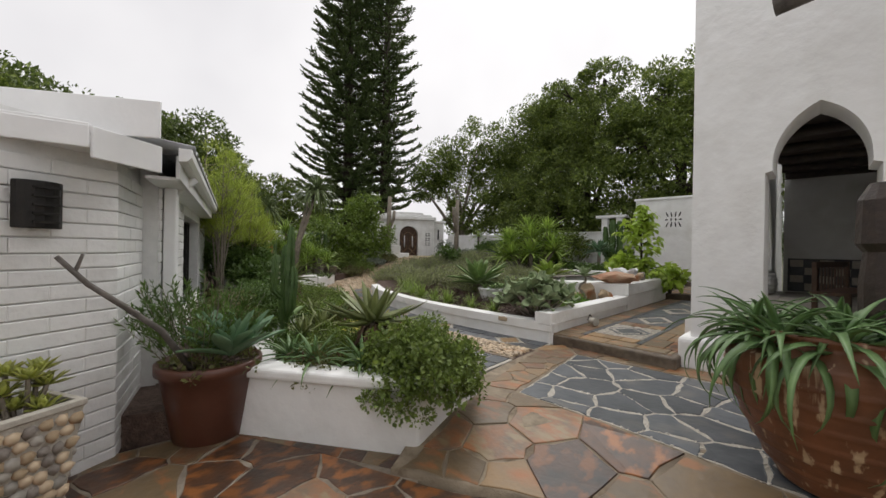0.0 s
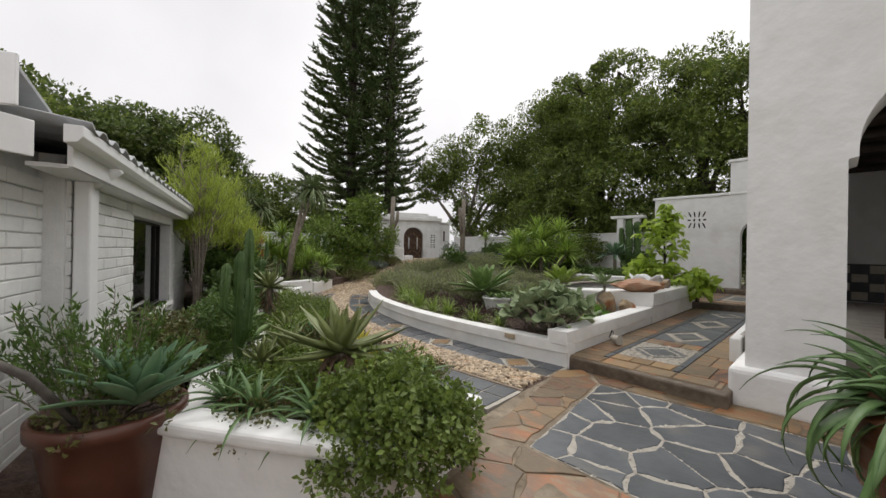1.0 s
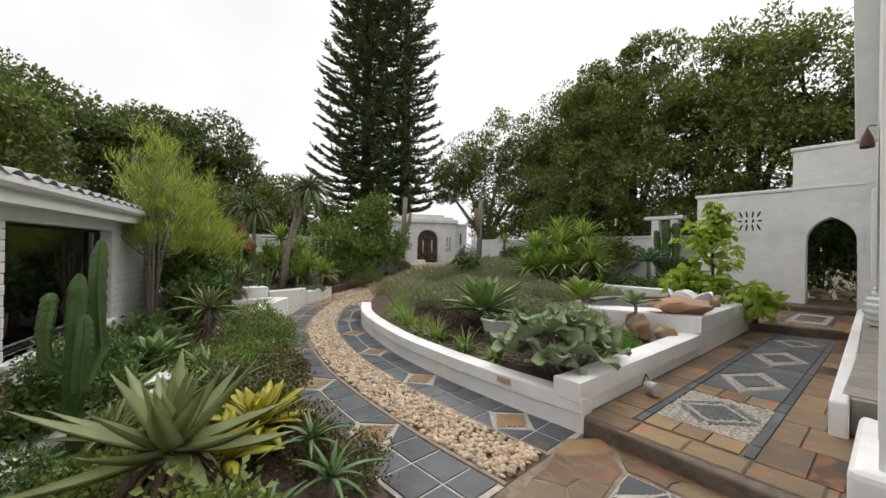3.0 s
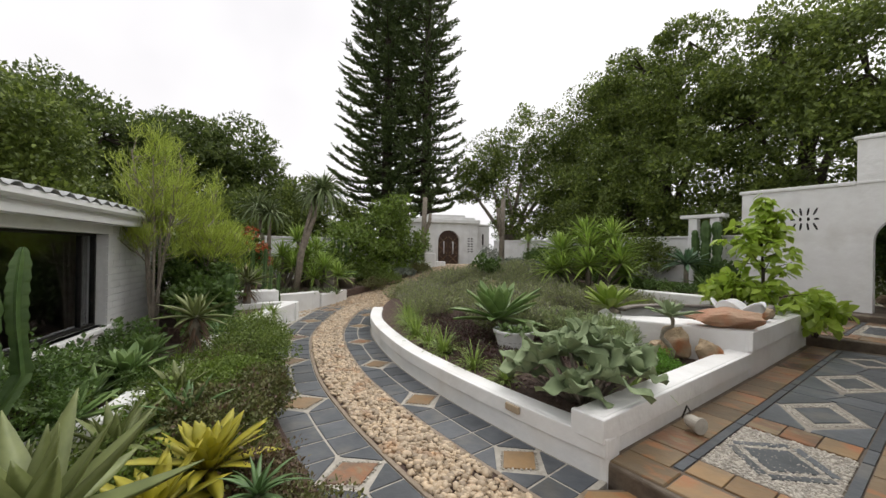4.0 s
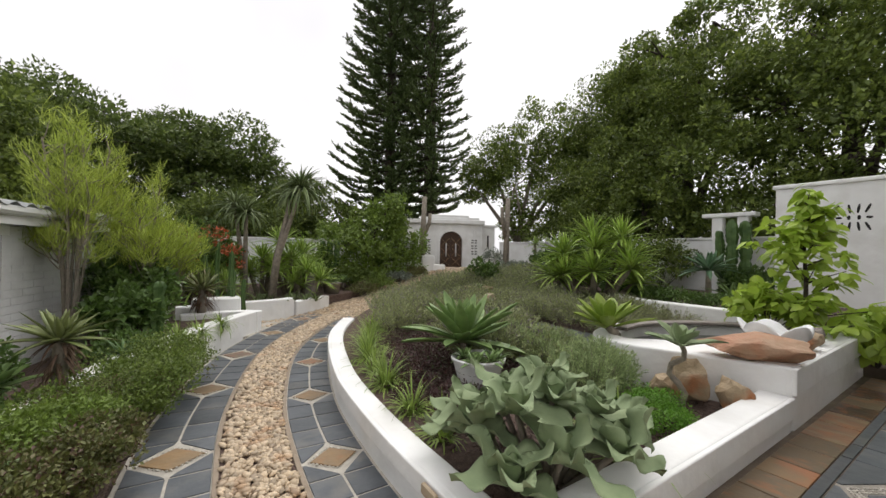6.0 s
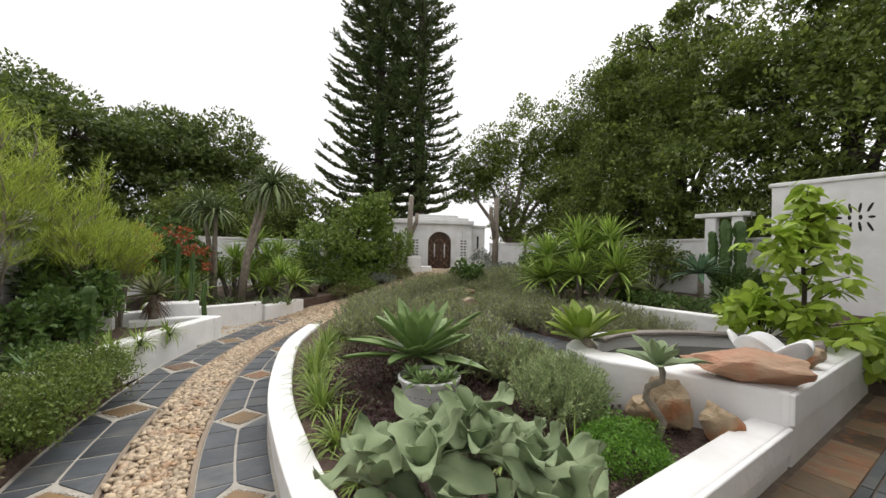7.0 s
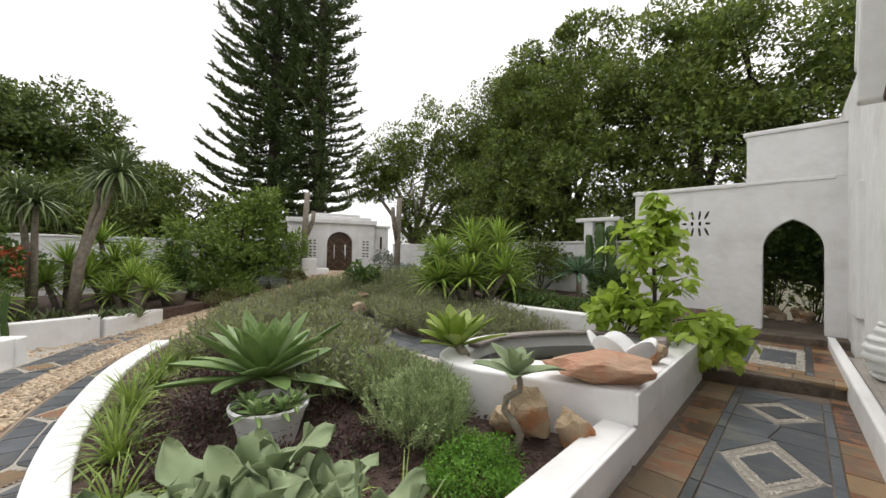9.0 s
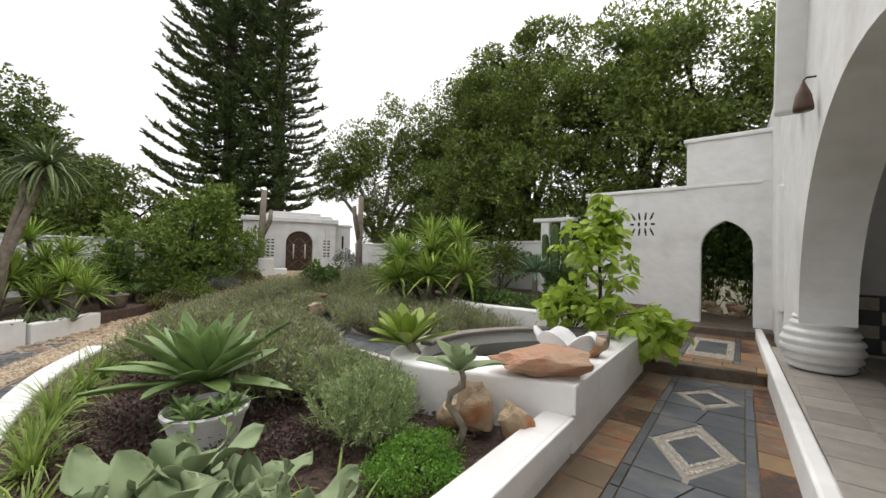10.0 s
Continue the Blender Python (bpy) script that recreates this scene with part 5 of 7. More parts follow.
        g.make("arm", L_CACT, ob)
    return ob


def tree_aloe(seed, at, heads, label, trunkr=0.13):
    """Bare pale trunks, each topped by a head of long recurved leaves."""
    r = random.Random(seed)
    ob = thing("tree_aloe", at, label, "succulent tree", "tree aloes by the boundary wall")
    for (dx, dy, h, ln, n) in heads:
        Geo().tube([(0, 0, -0.2), (dx * 0.25, dy * 0.25, h * 0.4), (dx * 0.7, dy * 0.7, h * 0.75), (dx, dy, h)], [trunkr * 1.35, trunkr, trunkr * 0.8, trunkr * 0.6], 10).make("trunk", BARK, ob, "smooth pale grey trunk", smooth=True)
        rosette(ob, r, n, ln, 0.068, L_TALOE, at=(dx, dy, h), thick=0.015, rise=(1.3, -0.5), droop=(0.5, 1.7), single=False, name="leaf_head", sections=7, base=0.95, belly=0.15)
    return ob


def strap_clump(seed, at, heads, label, ln=0.75, w=0.05, n=60, leafm=None, name="yucca", category="shrub"):
    """Short trunks with dense heads of sword leaves."""
    r = random.Random(seed)
    ob = thing(name, at, label, category)
    for dx, dy, h in heads:
        Geo().tube([(dx * 0.3, dy * 0.3, -0.1), (dx * 0.7, dy * 0.7, h * 0.6), (dx, dy, h)], [0.08, 0.07, 0.06], 8).make("trunk", BARK, ob, smooth=True)
        rosette(ob, r, n, ln, w, leafm or L_YUCCA, at=(dx, dy, h), thick=0.008, rise=(1.5, -0.35), droop=(0.05, 0.55), single=False, name="leaf_head", sections=6, base=0.8, belly=0.3)
    return ob


def rock(seed, at, size, material, label, turn=0, cuts=11):
    """An angular boulder: a ball cut by random planes."""
    r = random.Random(seed)
    bm = bmesh.new()
    bmesh.ops.create_icosphere(bm, subdivisions=4, radius=1.0)
    planes = []
    for ax in ((1, 0, 0), (-1, 0, 0), (0, 1, 0), (0, -1, 0), (0, 0, 1), (0, 0, -1)):
        planes.append(((Vector(ax) + Vector((r.gauss(0, 0.3), r.gauss(0, 0.3), r.gauss(0, 0.3)))).normalized(), r.uniform(0.58, 0.80)))
    for i in range(cuts + 5):
        n = Vector((r.gauss(0, 1), r.gauss(0, 1), r.gauss(0, 1))).normalized()
        planes.append((n, r.uniform(0.62, 0.85)))
    for v in bm.verts:
        for n, d in planes:
            k = v.co.dot(n)
            if k > d:
                v.co -= n * (k - d)
        v.co += Vector((noise.noise(v.co * 2.5 + Vector((seed, 0, 0))), noise.noise(v.co * 2.5 + Vector((0, seed, 0))), noise.noise(v.co * 2.5 + Vector((0, 0, seed))))) * 0.10 + Vector((0, 0, 1)) * 0.04 * noise.noise(v.co * 7)
        v.co *= 1.18
        v.co = Vector((v.co.x * size[0], v.co.y * size[1], v.co.z * size[2]))
    zmin = min(v.co.z for v in bm.verts)
    me = bpy.data.meshes.new("rock")
    bm.to_mesh(me)
    bm.free()
    me.materials.append(material)
    ob = new("rock", me)
    ob.matrix_basis = pose(at[0], at[1], at[2] - zmin * 0.85, 0, 0, turn)
    return tagged(ob, label, "rock")


def pot(at, prof, material, label, name="flower_pot", n=40, soil_r=None, soil_z=None):
    ob = thing(name, at, label, "pot")
    Geo().lathe(prof, n).make("body", material, ob, smooth=True)
    if soil_r:
        Geo().lathe([(0.001, soil_z), (soil_r, soil_z - 0.01), (soil_r, soil_z - 0.1)], 24).make("soil", SOIL, ob)
    return ob


# lower patio: brown pot by the cottage
pot((-3.93, 0.88, -0.225), [(0.0, 0.0), (0.28, 0.0), (0.30, 0.02), (0.37, 0.40), (0.41, 0.62), (0.445, 0.64), (0.445, 0.72), (0.41, 0.73), (0.385, 0.66), (0.3, 0.5)], TERRA, "tall dark brown glazed pot by the cottage wall", soil_r=0.39, soil_z=0.66)
AP = thing("agave", (-3.74, 1.0, 0.43), "blue-green agave in the brown pot", "succulent")
broad_rosette(AP, random.Random(21), 34, 0.50, 0.14, L_BLUE, at=(0, 0, 0.16), thick=0.018, rise=(1.5, 0.4), droop=(-0.1, 0.15), cup=0.22, widest=0.5, foot=0.5)
needle_bush(22, (-4.08, 0.84, 0.42), (0.56, 0.56, 0.88), L_BUSH, "spiky dark green twigs in the brown pot", name="potted_shrub", stems=110, needle=0.07, width=0.016, per=26)
shrub(23, (-3.92, 0.88, 0.42), (0.46, 0.46, 0.16), L_HEATH, "trailing small-leaved plant over the pot rim", name="trailing_plant", leaf=0.045, n=40, per=26, lift=0.2)
br = thing("dry_branch", (-3.85, 0.72, 0.42), "dry grey branch sticking out of the pot", "branch")
Geo().tube([(0.0, 0.0, 0.0), (0.08, -0.25, 0.42), (0.2, -0.5, 0.66), (0.3, -0.72, 0.86), (0.37, -0.88, 1.06)], [0.028, 0.027, 0.024, 0.02, 0.018], 8).make("wood", GREYWOOD, br, smooth=True)
Geo().tube([(0.33, -0.79, 0.95), (0.36, -0.75, 1.08)], [0.015, 0.01], 6).make("twig", GREYWOOD, br)
# planter by the corner, faced with river stones: a tapered square box with a pale mortar rim
sp = thing("stone_planter", (-3.51, -0.365, -0.217), "square planter faced with cream and brown river stones", "planter", turn=26.8)
taper = lambda z: 0.185 + 0.075 * z / 0.68
g = Geo()
for h, zz in ((taper(0), 0.0), (0.262, 0.68), (0.275, 0.685), (0.275, 0.725), (0.225, 0.73), (0.21, 0.55)):
    g.v += [(-h, -h, zz), (h, -h, zz), (h, h, zz), (-h, h, zz)]
for i in range(5):
    for j in range(4):
        g.f.append((i * 4 + j, i * 4 + (j + 1) % 4, i * 4 + 4 + (j + 1) % 4, i * 4 + 4 + j))
g.make("shell", JOINT, sp, "pale mortar shell with a thick rim", bevel=0.012)
Geo().box(-0.215, -0.215, 0.52, 0.215, 0.215, 0.60).make("soil", SOIL, sp)
r = random.Random(5)
for face in range(4):
    for ring in range(8):
        z = 0.045 + ring * 0.082
        half = taper(z)
        for j in range(6):
            u = (j + 0.5 + 0.5 * (ring % 2)) / 6.4 * 2 - 1
            b_ = bmesh.new()
            bmesh.ops.create_icosphere(b_, subdivisions=1, radius=1)
            w, h = r.uniform(0.042, 0.056), r.uniform(0.042, 0.054)
            for v in b_.verts:
                v.co = Vector((v.co.x * 0.024, v.co.y * w, v.co.z * h)) * r.uniform(0.85, 1.08)
            me = bpy.data.meshes.new("stone")
            b_.to_mesh(me)
            b_.free()
            me.materials.append(r.choice((PEBBLE, PEBBLE, GREYROCK, ROCK, STONEGREY)))
            me.polygons.foreach_set("use_smooth", [True] * len(me.polygons))
            st = new("stone", me)
            st.parent = sp
            st.matrix_basis = pose(0, 0, 0, 0, 0, face * 90) @ pose(half, u * half, z + r.uniform(-0.012, 0.012), r.uniform(-25, 25), 0, 0)
SC = thing("succulent", (-3.45, -0.30, 0.37), "yellow-green succulent cluster in the stone planter", "succulent")
r = random.Random(24)
for i in range(9):
    tx, ty, tz = r.uniform(-0.12, 0.12), r.uniform(-0.12, 0.12), r.uniform(0.08, 0.36)
    Geo().tube([(tx * 0.5, ty * 0.5, 0), (tx, ty, tz)], [0.016, 0.014], 6).make("stem", BARK, SC)
    rosette(SC, r, 20, 0.11, 0.045, L_JADE, at=(tx, ty, tz), thick=0.012, rise=(1.4, 0.1), droop=(-0.2, -0.3), single=False, name="leaf_head", base=0.6, belly=0.6, sections=5)
# big terracotta jar with aloes
prof = [(0.0, 0.0), (0.30, 0.0)]
for i in range(57):
    t = i / 56
    body = 0.31 + 0.33 * math.sin(min(1.0, t / 0.84) * math.pi / 2) ** 0.9 - 0.11 * smoothstep(0.84, 1.0, t)
    prof.append((body + 0.013 * (i % 7 == 0), 0.02 + t * 1.01))
prof += [(0.555, 1.045), (0.56, 1.07), (0.535, 1.08), (0.50, 1.06), (0.49, 0.94)]
JX, JY = 0.30, 3.66
pot((JX, JY, -0.01), prof, RUSTPOT, "big ribbed terracotta jar streaked with lime", name="terracotta_jar", n=56, soil_r=0.5, soil_z=1.0)
for i, (side, front, ln, n) in enumerate(((0.45, 0.05, 0.95, 40), (0.30, 0.28, 0.95, 38), (0.28, -0.25, 0.95, 34), (0.0, 0.05, 1.0, 34), (0.02, 0.38, 0.85, 30), (-0.22, -0.2, 0.9, 26), (0.48, -0.15, 0.8, 34))):
    rosette_plant(40 + i, (JX - 0.709 * side + 0.705 * front, JY - 0.705 * side - 0.709 * front, 0.96), "aloe", "green aloe with long drooping leaves in the jar", n, ln * 0.84, 0.066, L_ALOE2, thick=0.02, rise=(1.35, 0.1), droop=(1.0, 3.2), group="aloes in the big jar", base=0.95, belly=0.1, sections=11, var=0.3)
carved = thing("carved_post", (JX + 0.20, JY + 0.20, 0.98), "dark carved timber post standing in the jar", "post")
Geo().tube([(0, 0, -0.1), (0, 0, 0.4), (0.01, 0, 0.62), (0, 0, 0.68), (0, 0, 0.98), (0, 0, 1.1)], [0.115, 0.12, 0.11, 0.14, 0.13, 0.07], 12).make("shaft", CHARSHADEWOOD, carved)

# planter: box bush, aloes, cactus
shrub(50, (-2.56, 2.30, -0.10), (0.66, 0.58, 0.95), L_BOX, "dense rounded green bush hanging over the planter", leaf=0.038, n=480, per=50, rad=0.15, lift=0.48, aspect=0.62)
rosette_plant(51, (-3.44, 2.39, 0.20), "aloe", "large grey-green aloe with a dry skirt", 26, 0.60, 0.125, L_ALOE, stem=0.56, stemr=0.08, thick=0.04, rise=(1.4, -0.25), droop=(-0.1, -0.35), dead=70, base=0.9, belly=0.15, keel=0.5, sections=10)
for i, (x, y, z, ln, n, w) in enumerate(((-3.36, 1.66, 0.30, 0.52, 26, 0.05), (-2.95, 1.94, 0.30, 0.52, 26, 0.05), (-3.72, 1.55, 0.30, 0.42, 22, 0.05), (-3.05, 2.75, 0.26, 0.36, 18, 0.04), (-3.7, 3.25, 0.30, 0.36, 18, 0.04), (-3.25, 3.2, 0.25, 0.34, 18, 0.04))):
    rosette_plant(52 + i, (x, y, z), "aloe", "small spreading green aloe in the planter", n, ln, w, L_ALOE2, stem=0.14, stemr=0.025, thick=0.015, rise=(1.3, 0.1), droop=(0.5, 1.3), group="small aloes in the planter", base=0.95, belly=0.12)
shrub(64, (-3.35, 1.62, 0.22), (0.34, 0.26, 0.34), L_HEATH, "twiggy small-leaved plant over the planter coping", leaf=0.028, n=70, per=40, rad=0.3, lift=0.3)
rosette_plant(58, (-4.35, 3.05, 0.22), "bromeliad", "bright yellow broad-leaved plant", 36, 0.46, 0.095, L_YELLOW, stem=0.14, stemr=0.03, thick=0.006, rise=(1.35, 0.25), droop=(0.1, 0.5), base=0.5, belly=0.6, keel=0.15)
rosette_plant(59, (-4.0, 2.75, 0.2), "bromeliad", "bright yellow broad-leaved plant", 28, 0.40, 0.085, L_YELLOW, stem=0.14, stemr=0.03, thick=0.006, rise=(1.35, 0.25), droop=(0.1, 0.5), base=0.5, belly=0.6, keel=0.15)
column_cactus(60, (-4.76, 1.92, 0.15), [(0, 0, 0, 1.45, 0.046), (0.13, 0.05, 0.45, 0.72, 0.04), (-0.10, 0.12, 0.6, 1.1, 0.044), (0.03, -0.14, 0.7, 0.62, 0.04)], "branching green column cactus in the planter")
rosette_plant(61, (-7.3, 3.1, 0.2), "aloe", "tall aloe with a shaggy dry trunk", 30, 0.5, 0.085, L_ALOE, stem=0.75, stemr=0.07, thick=0.028, rise=(1.45, -0.1), droop=(0.0, 0.35), dead=60)
rosette_plant(62, (-4.9, 2.5, 0.25), "aloe", "grey-green aloe among the shrubs", 22, 0.45, 0.08, L_ALOE, stem=0.15, stemr=0.05, thick=0.028, rise=(1.4, 0.15), droop=(0.1, 0.4))
rosette_plant(63, (-6.3, 2.2, 0.1), "agave", "green agave below the cottage window", 20, 0.42, 0.10, L_AGAVE, stem=0.3, stemr=0.03, thick=0.02, rise=(1.3, 0.1), droop=(0.1, 0.5))
r = random.Random(9)
for i, (x, y, sx, sy, sz, m, lab) in enumerate((
        (-5.1, 3.15, 0.50, 0.42, 0.50, L_HEATH, "low brownish green heath spilling toward the path"),
        (-6.2, 3.30, 0.55, 0.45, 0.50, L_FERN, "low brownish green heath spilling toward the path"),
        (-5.7, 3.6, 0.6, 0.35, 0.42, L_HEATH, "low brownish green heath spilling toward the path"),
        (-7.3, 3.85, 0.8, 0.5, 0.55, L_BOX, "low rounded green shrub beside the path"),
        (-8.2, 3.95, 0.7, 0.55, 0.6, L_BOX, "low rounded green shrub beside the path"),
        (-3.9, 2.2, 0.6, 0.5, 0.42, L_BOX, "fine-leaved green ground cover among the aloes"),
        (-3.1, 2.5, 0.5, 0.4, 0.34, L_BOX, "fine-leaved green ground cover among the aloes"),
        (-5.5, 1.9, 0.7, 0.4, 0.95, L_BUSH, "small dark shrub below the cottage window"),
        (-4.9, 1.25, 0.5, 0.35, 0.95, L_HEATH, "twiggy green shrub against the cottage"),
        (-6.6, 2.6, 0.5, 0.35, 0.45, L_BUSH, "small dark shrub below the cottage window"))):
    shrub(70 + i, (x, y, 0.12), (sx, sy, sz), m, lab, leaf=0.032, n=150, per=55, rad=0.24, group="low shrubs of the planter")

r = random.Random(19)
for i in range(11):
    x = -3.6 - i * 0.46
    y = 3.42 + 0.012 * i * i * 0.5
    m = (L_HEATH, L_BROWN, L_FERN, L_HEATH, L_BROWN)[i % 5]
    k = r.uniform(0.55, 1.2)
    shrub(600 + i, (x, y + r.uniform(-0.16, 0.10), 0.05), (0.36 * k, 0.32 * k, 0.36 * k + r.uniform(-0.06, 0.12)), m, "small leafy shrub overhanging the path edge", leaf=0.026, n=80, per=48, rad=0.32, lift=0.35, group="edge shrubs of the planter")
shrub(615, (-8.9, 3.4, 0.1), (0.5, 0.4, 0.6), L_BUSH, "dark green shrub at the foot of the pencil bush", leaf=0.05, n=90, per=44, rad=0.3)
r = random.Random(61)
for i in range(20):
    k = r.uniform(0.24, 0.42)
    shrub(730 + i, (-4.5 - 0.15 * i + r.uniform(-0.12, 0.12), 2.95 + 0.018 * i + r.uniform(-0.25, 0.45), 0.1), (k, k * 0.9, k * r.uniform(0.9, 1.35)), (L_HEATH, L_FERN, L_HEATH, L_BOX, L_BROWN)[i % 5], "rounded mound of fine heath foliage", leaf=0.024, n=90, per=46, rad=0.26, lift=0.35, aspect=0.45, group="heath mounds of the planter")
# pencil bushes at the cottage corner
def pencil_bush(seed, at, h, spread, label):
    """Masses of thin forking yellow-green twigs."""
    r, rng = random.Random(seed), np.random.default_rng(seed)
    ob = thing("pencil_bush", at, label, "shrub", "pencil bushes by the cottage")
    g, P, D = Geo(), [], []
    for i in range(9):
        az = i * 2.4 + r.uniform(-0.4, 0.4)
        q = r.uniform(0.3, 1.0)
        tip = Vector((math.cos(az) * spread * q, math.sin(az) * spread * q, h * r.uniform(0.5, 0.9)))
        g.tube([(r.uniform(-0.1, 0.1), r.uniform(-0.1, 0.1), -0.1), tip * 0.5 + Vector((0, 0, 0.1 * h)), tip], [0.026, 0.02, 0.012], 6)
        for j in range(15):
            # candelabra of brush-like sprays
            u = r.uniform(0.3, 1.0) ** 0.45
            b = tip * u
            c = b + Vector((r.gauss(0, 0.20), r.gauss(0, 0.20), r.uniform(0.10, 0.42)))
            g.tube([b, (b + c) / 2 + Vector((0, 0, -0.03)), c], [0.010, 0.008, 0.006], 4)
            for k in range(36):
                P.append(tuple(b.lerp(c, r.uniform(0.7, 1.1)) + Vector((r.gauss(0, 0.06), r.gauss(0, 0.06), r.gauss(0, 0.06)))))
                D.append((r.gauss(0, 0.55) + (c - b).x, r.gauss(0, 0.55) + (c - b).y, r.uniform(0.4, 1.5)))
    g.make("branch_frame", BARK, ob)
    P, D = np.array(P), np.array(D)
    L = rng.uniform(0.12, 0.30, len(P))
    V, F = leaf_cloud(P, D, rng.normal(size=P.shape), L, np.full(len(P), 0.012), 0.4)
    np_mesh("foliage", V, F, L_EUPH, ob)


pencil_bush(80, (-10.2, 2.6, 0.1), 4.3, 0.50, "tall yellow-green pencil bush by the cottage")
pencil_bush(81, (-10.9, 3.4, 0.1), 3.5, 0.60, "yellow-green pencil bush by the cottage corner")
pencil_bush(83, (-11.9, 3.8, 0.1), 2.9, 0.65, "yellow-green pencil bush by the cottage corner")

# raised bed
VEL = thing("velvet_plant", (-3.59, 6.34, 0.29), "large grey-green velvet-leaved plant in the raised bed", "succulent")
r = random.Random(33)
for i in range(13):
    az, q = i * 2.4, 0.08 + 0.52 * math.sqrt(i / 12)
    tx, ty, tz = math.cos(az) * q - 0.04, math.sin(az) * q + 0.02, 0.62 - 0.40 * (i / 12) + r.uniform(-0.05, 0.08)
    Geo().tube([(tx * 0.2, ty * 0.2, 0), (tx * 0.7, ty * 0.7, tz * 0.6), (tx, ty, tz)], [0.025, 0.022, 0.018], 7).make("stem", BARK, VEL, smooth=True)
    broad_rosette(VEL, r, 10, 0.35, 0.20, L_VELVET, at=(tx, ty, tz), thick=0.010, rise=(1.4, 0.05), droop=(-0.5, 1.0), wave=0.22, cup=0.38, widest=0.45, foot=0.28, var=0.35)
wp = pot((-5.42, 7.20, 0.27), [(0.0, 0.0), (0.2, 0.0), (0.22, 0.02), (0.31, 0.33), (0.328, 0.34), (0.335, 0.375), (0.315, 0.39), (0.285, 0.30)], CERAMIC, "white glazed pot with a rolled rim", n=56, soil_r=0.28, soil_z=0.32)
for ch in wp.children:
    ch.data.polygons.foreach_set("use_smooth", [False] * len(ch.data.polygons))
AG = thing("agave", (-5.95, 7.36, 0.31), "large soft green agave behind the white pot", "succulent")
Geo().tube([(0, 0, -0.05), (0.02, 0, 0.25), (0, 0, 0.46)], [0.06, 0.05, 0.05], 9).make("stem", BARK, AG, smooth=True)
broad_rosette(AG, random.Random(90), 38, 0.78, 0.205, L_AGAVE, at=(0, 0, 0.46), thick=0.026, rise=(1.5, 0.12), droop=(-0.1, 0.25), cup=0.25, widest=0.5, foot=0.5)
rosette_plant(91, (-5.18, 7.2, 0.59), "agave", "small green agave pup in the white pot", 14, 0.22, 0.05, L_AGAVE, stem=0.06, stemr=0.02, thick=0.012, rise=(1.3, 0.1), droop=(0.1, 0.5), base=0.5, belly=0.5)
AL = thing("agave", (-5.12, 9.36, 0.80), "yellow-green agave on the pond rim", "succulent")
Geo().tube([(0.2, -0.05, -0.02), (0.08, 0, 0.03), (0, 0, 0.1)], [0.06, 0.06, 0.06], 9).make("stem", BARK, AL, smooth=True)
broad_rosette(AL, random.Random(92), 24, 0.58, 0.20, L_LIMEAG, at=(0, 0, 0.1), thick=0.02, rise=(1.5, 0.25), droop=(-0.1, 0.2), cup=0.22, widest=0.6, foot=0.4)
for i, (x, y) in enumerate(((-5.24, 7.02), (-5.50, 7.05), (-5.26, 7.36))):
    rosette_plant(93 + i, (x, y, 0.59), "agave", "small green agave pup in the white pot", 16, 0.22, 0.05, L_AGAVE, stem=0.06, stemr=0.02, thick=0.012, rise=(1.3, 0.0), droop=(0.1, 0.6), group="agave pups", base=0.5, belly=0.5)
KV = thing("velvet_plant", (-3.74, 8.56, 0.35), "small grey-green velvet plant on a crooked stem", "succulent")
Geo().tube([(0.0, 0, -0.05), (0.04, 0.02, 0.14), (-0.02, 0.0, 0.24), (-0.10, -0.02, 0.32), (-0.09, 0.0, 0.42), (0.02, 0.03, 0.50), (0.03, 0.02, 0.58), (0.0, 0, 0.68)], [0.036, 0.033, 0.034, 0.03, 0.031, 0.028, 0.026, 0.024], 9).make("stem", BARK, KV, "crooked bare stem", smooth=True)
broad_rosette(KV, random.Random(35), 12, 0.36, 0.15, L_VELVET, at=(0, 0, 0.66), thick=0.010, rise=(1.3, 0.15), droop=(0.0, 0.4), wave=0.05, cup=0.25, widest=0.5, foot=0.3)
for i, (x, y, ln, n) in enumerate(((-7.12, 6.46, 0.56, 130), (-6.5, 6.32, 0.46, 100), (-5.95, 6.22, 0.50, 130), (-7.8, 6.75, 0.60, 140), (-5.15, 6.14, 0.44, 100), (-4.55, 6.12, 0.40, 80), (-8.4, 7.0, 0.55, 130), (-4.2, 7.15, 0.36, 50), (-3.5, 7.1, 0.62, 40), (-9.0, 7.4, 0.5, 120))):
    tuft(100 + i, (x, y, 0.28), n, ln, 0.019, "bright green tuft of arching grass in the bed")
shrub(110, (-3.74, 8.02, 0.24), (0.36, 0.42, 0.38), L_MOSS, "low bright green cushion of tiny leaves", leaf=0.02, n=240, per=60, rad=0.2, lift=0.3)
r = random.Random(12)
for i, (x, y, s) in enumerate(((-6.0, 6.6, 0.4), (-5.4, 6.5, 0.42), (-6.6, 7.0, 0.42), (-5.0, 6.9, 0.36), (-4.8, 7.6, 0.4), (-7.0, 7.4, 0.4))):
    shrub(120 + i, (x, y, 0.27), (s, s, 0.20), L_RED, "low purple-brown ground cover over the mulch", name="ground_cover", leaf=0.032, n=60, per=36, rad=0.5, lift=0.2, group="purple ground cover")
for i, (x, y, sx, h) in enumerate(((-4.52, 8.18, 0.48, 0.62), (-4.75, 8.5, 0.36, 0.58), (-5.5, 8.6, 0.45, 0.56), (-6.3, 8.3, 0.5, 0.58))):
    needle_bush(130 + i, (x, y, 0.3), (sx, sx, h), L_ROSE, "grey-green rosemary bush with upright wands", name="rosemary", stems=300, needle=0.055, width=0.010, per=40, group="rosemary bushes")
r = random.Random(14)
k = 0
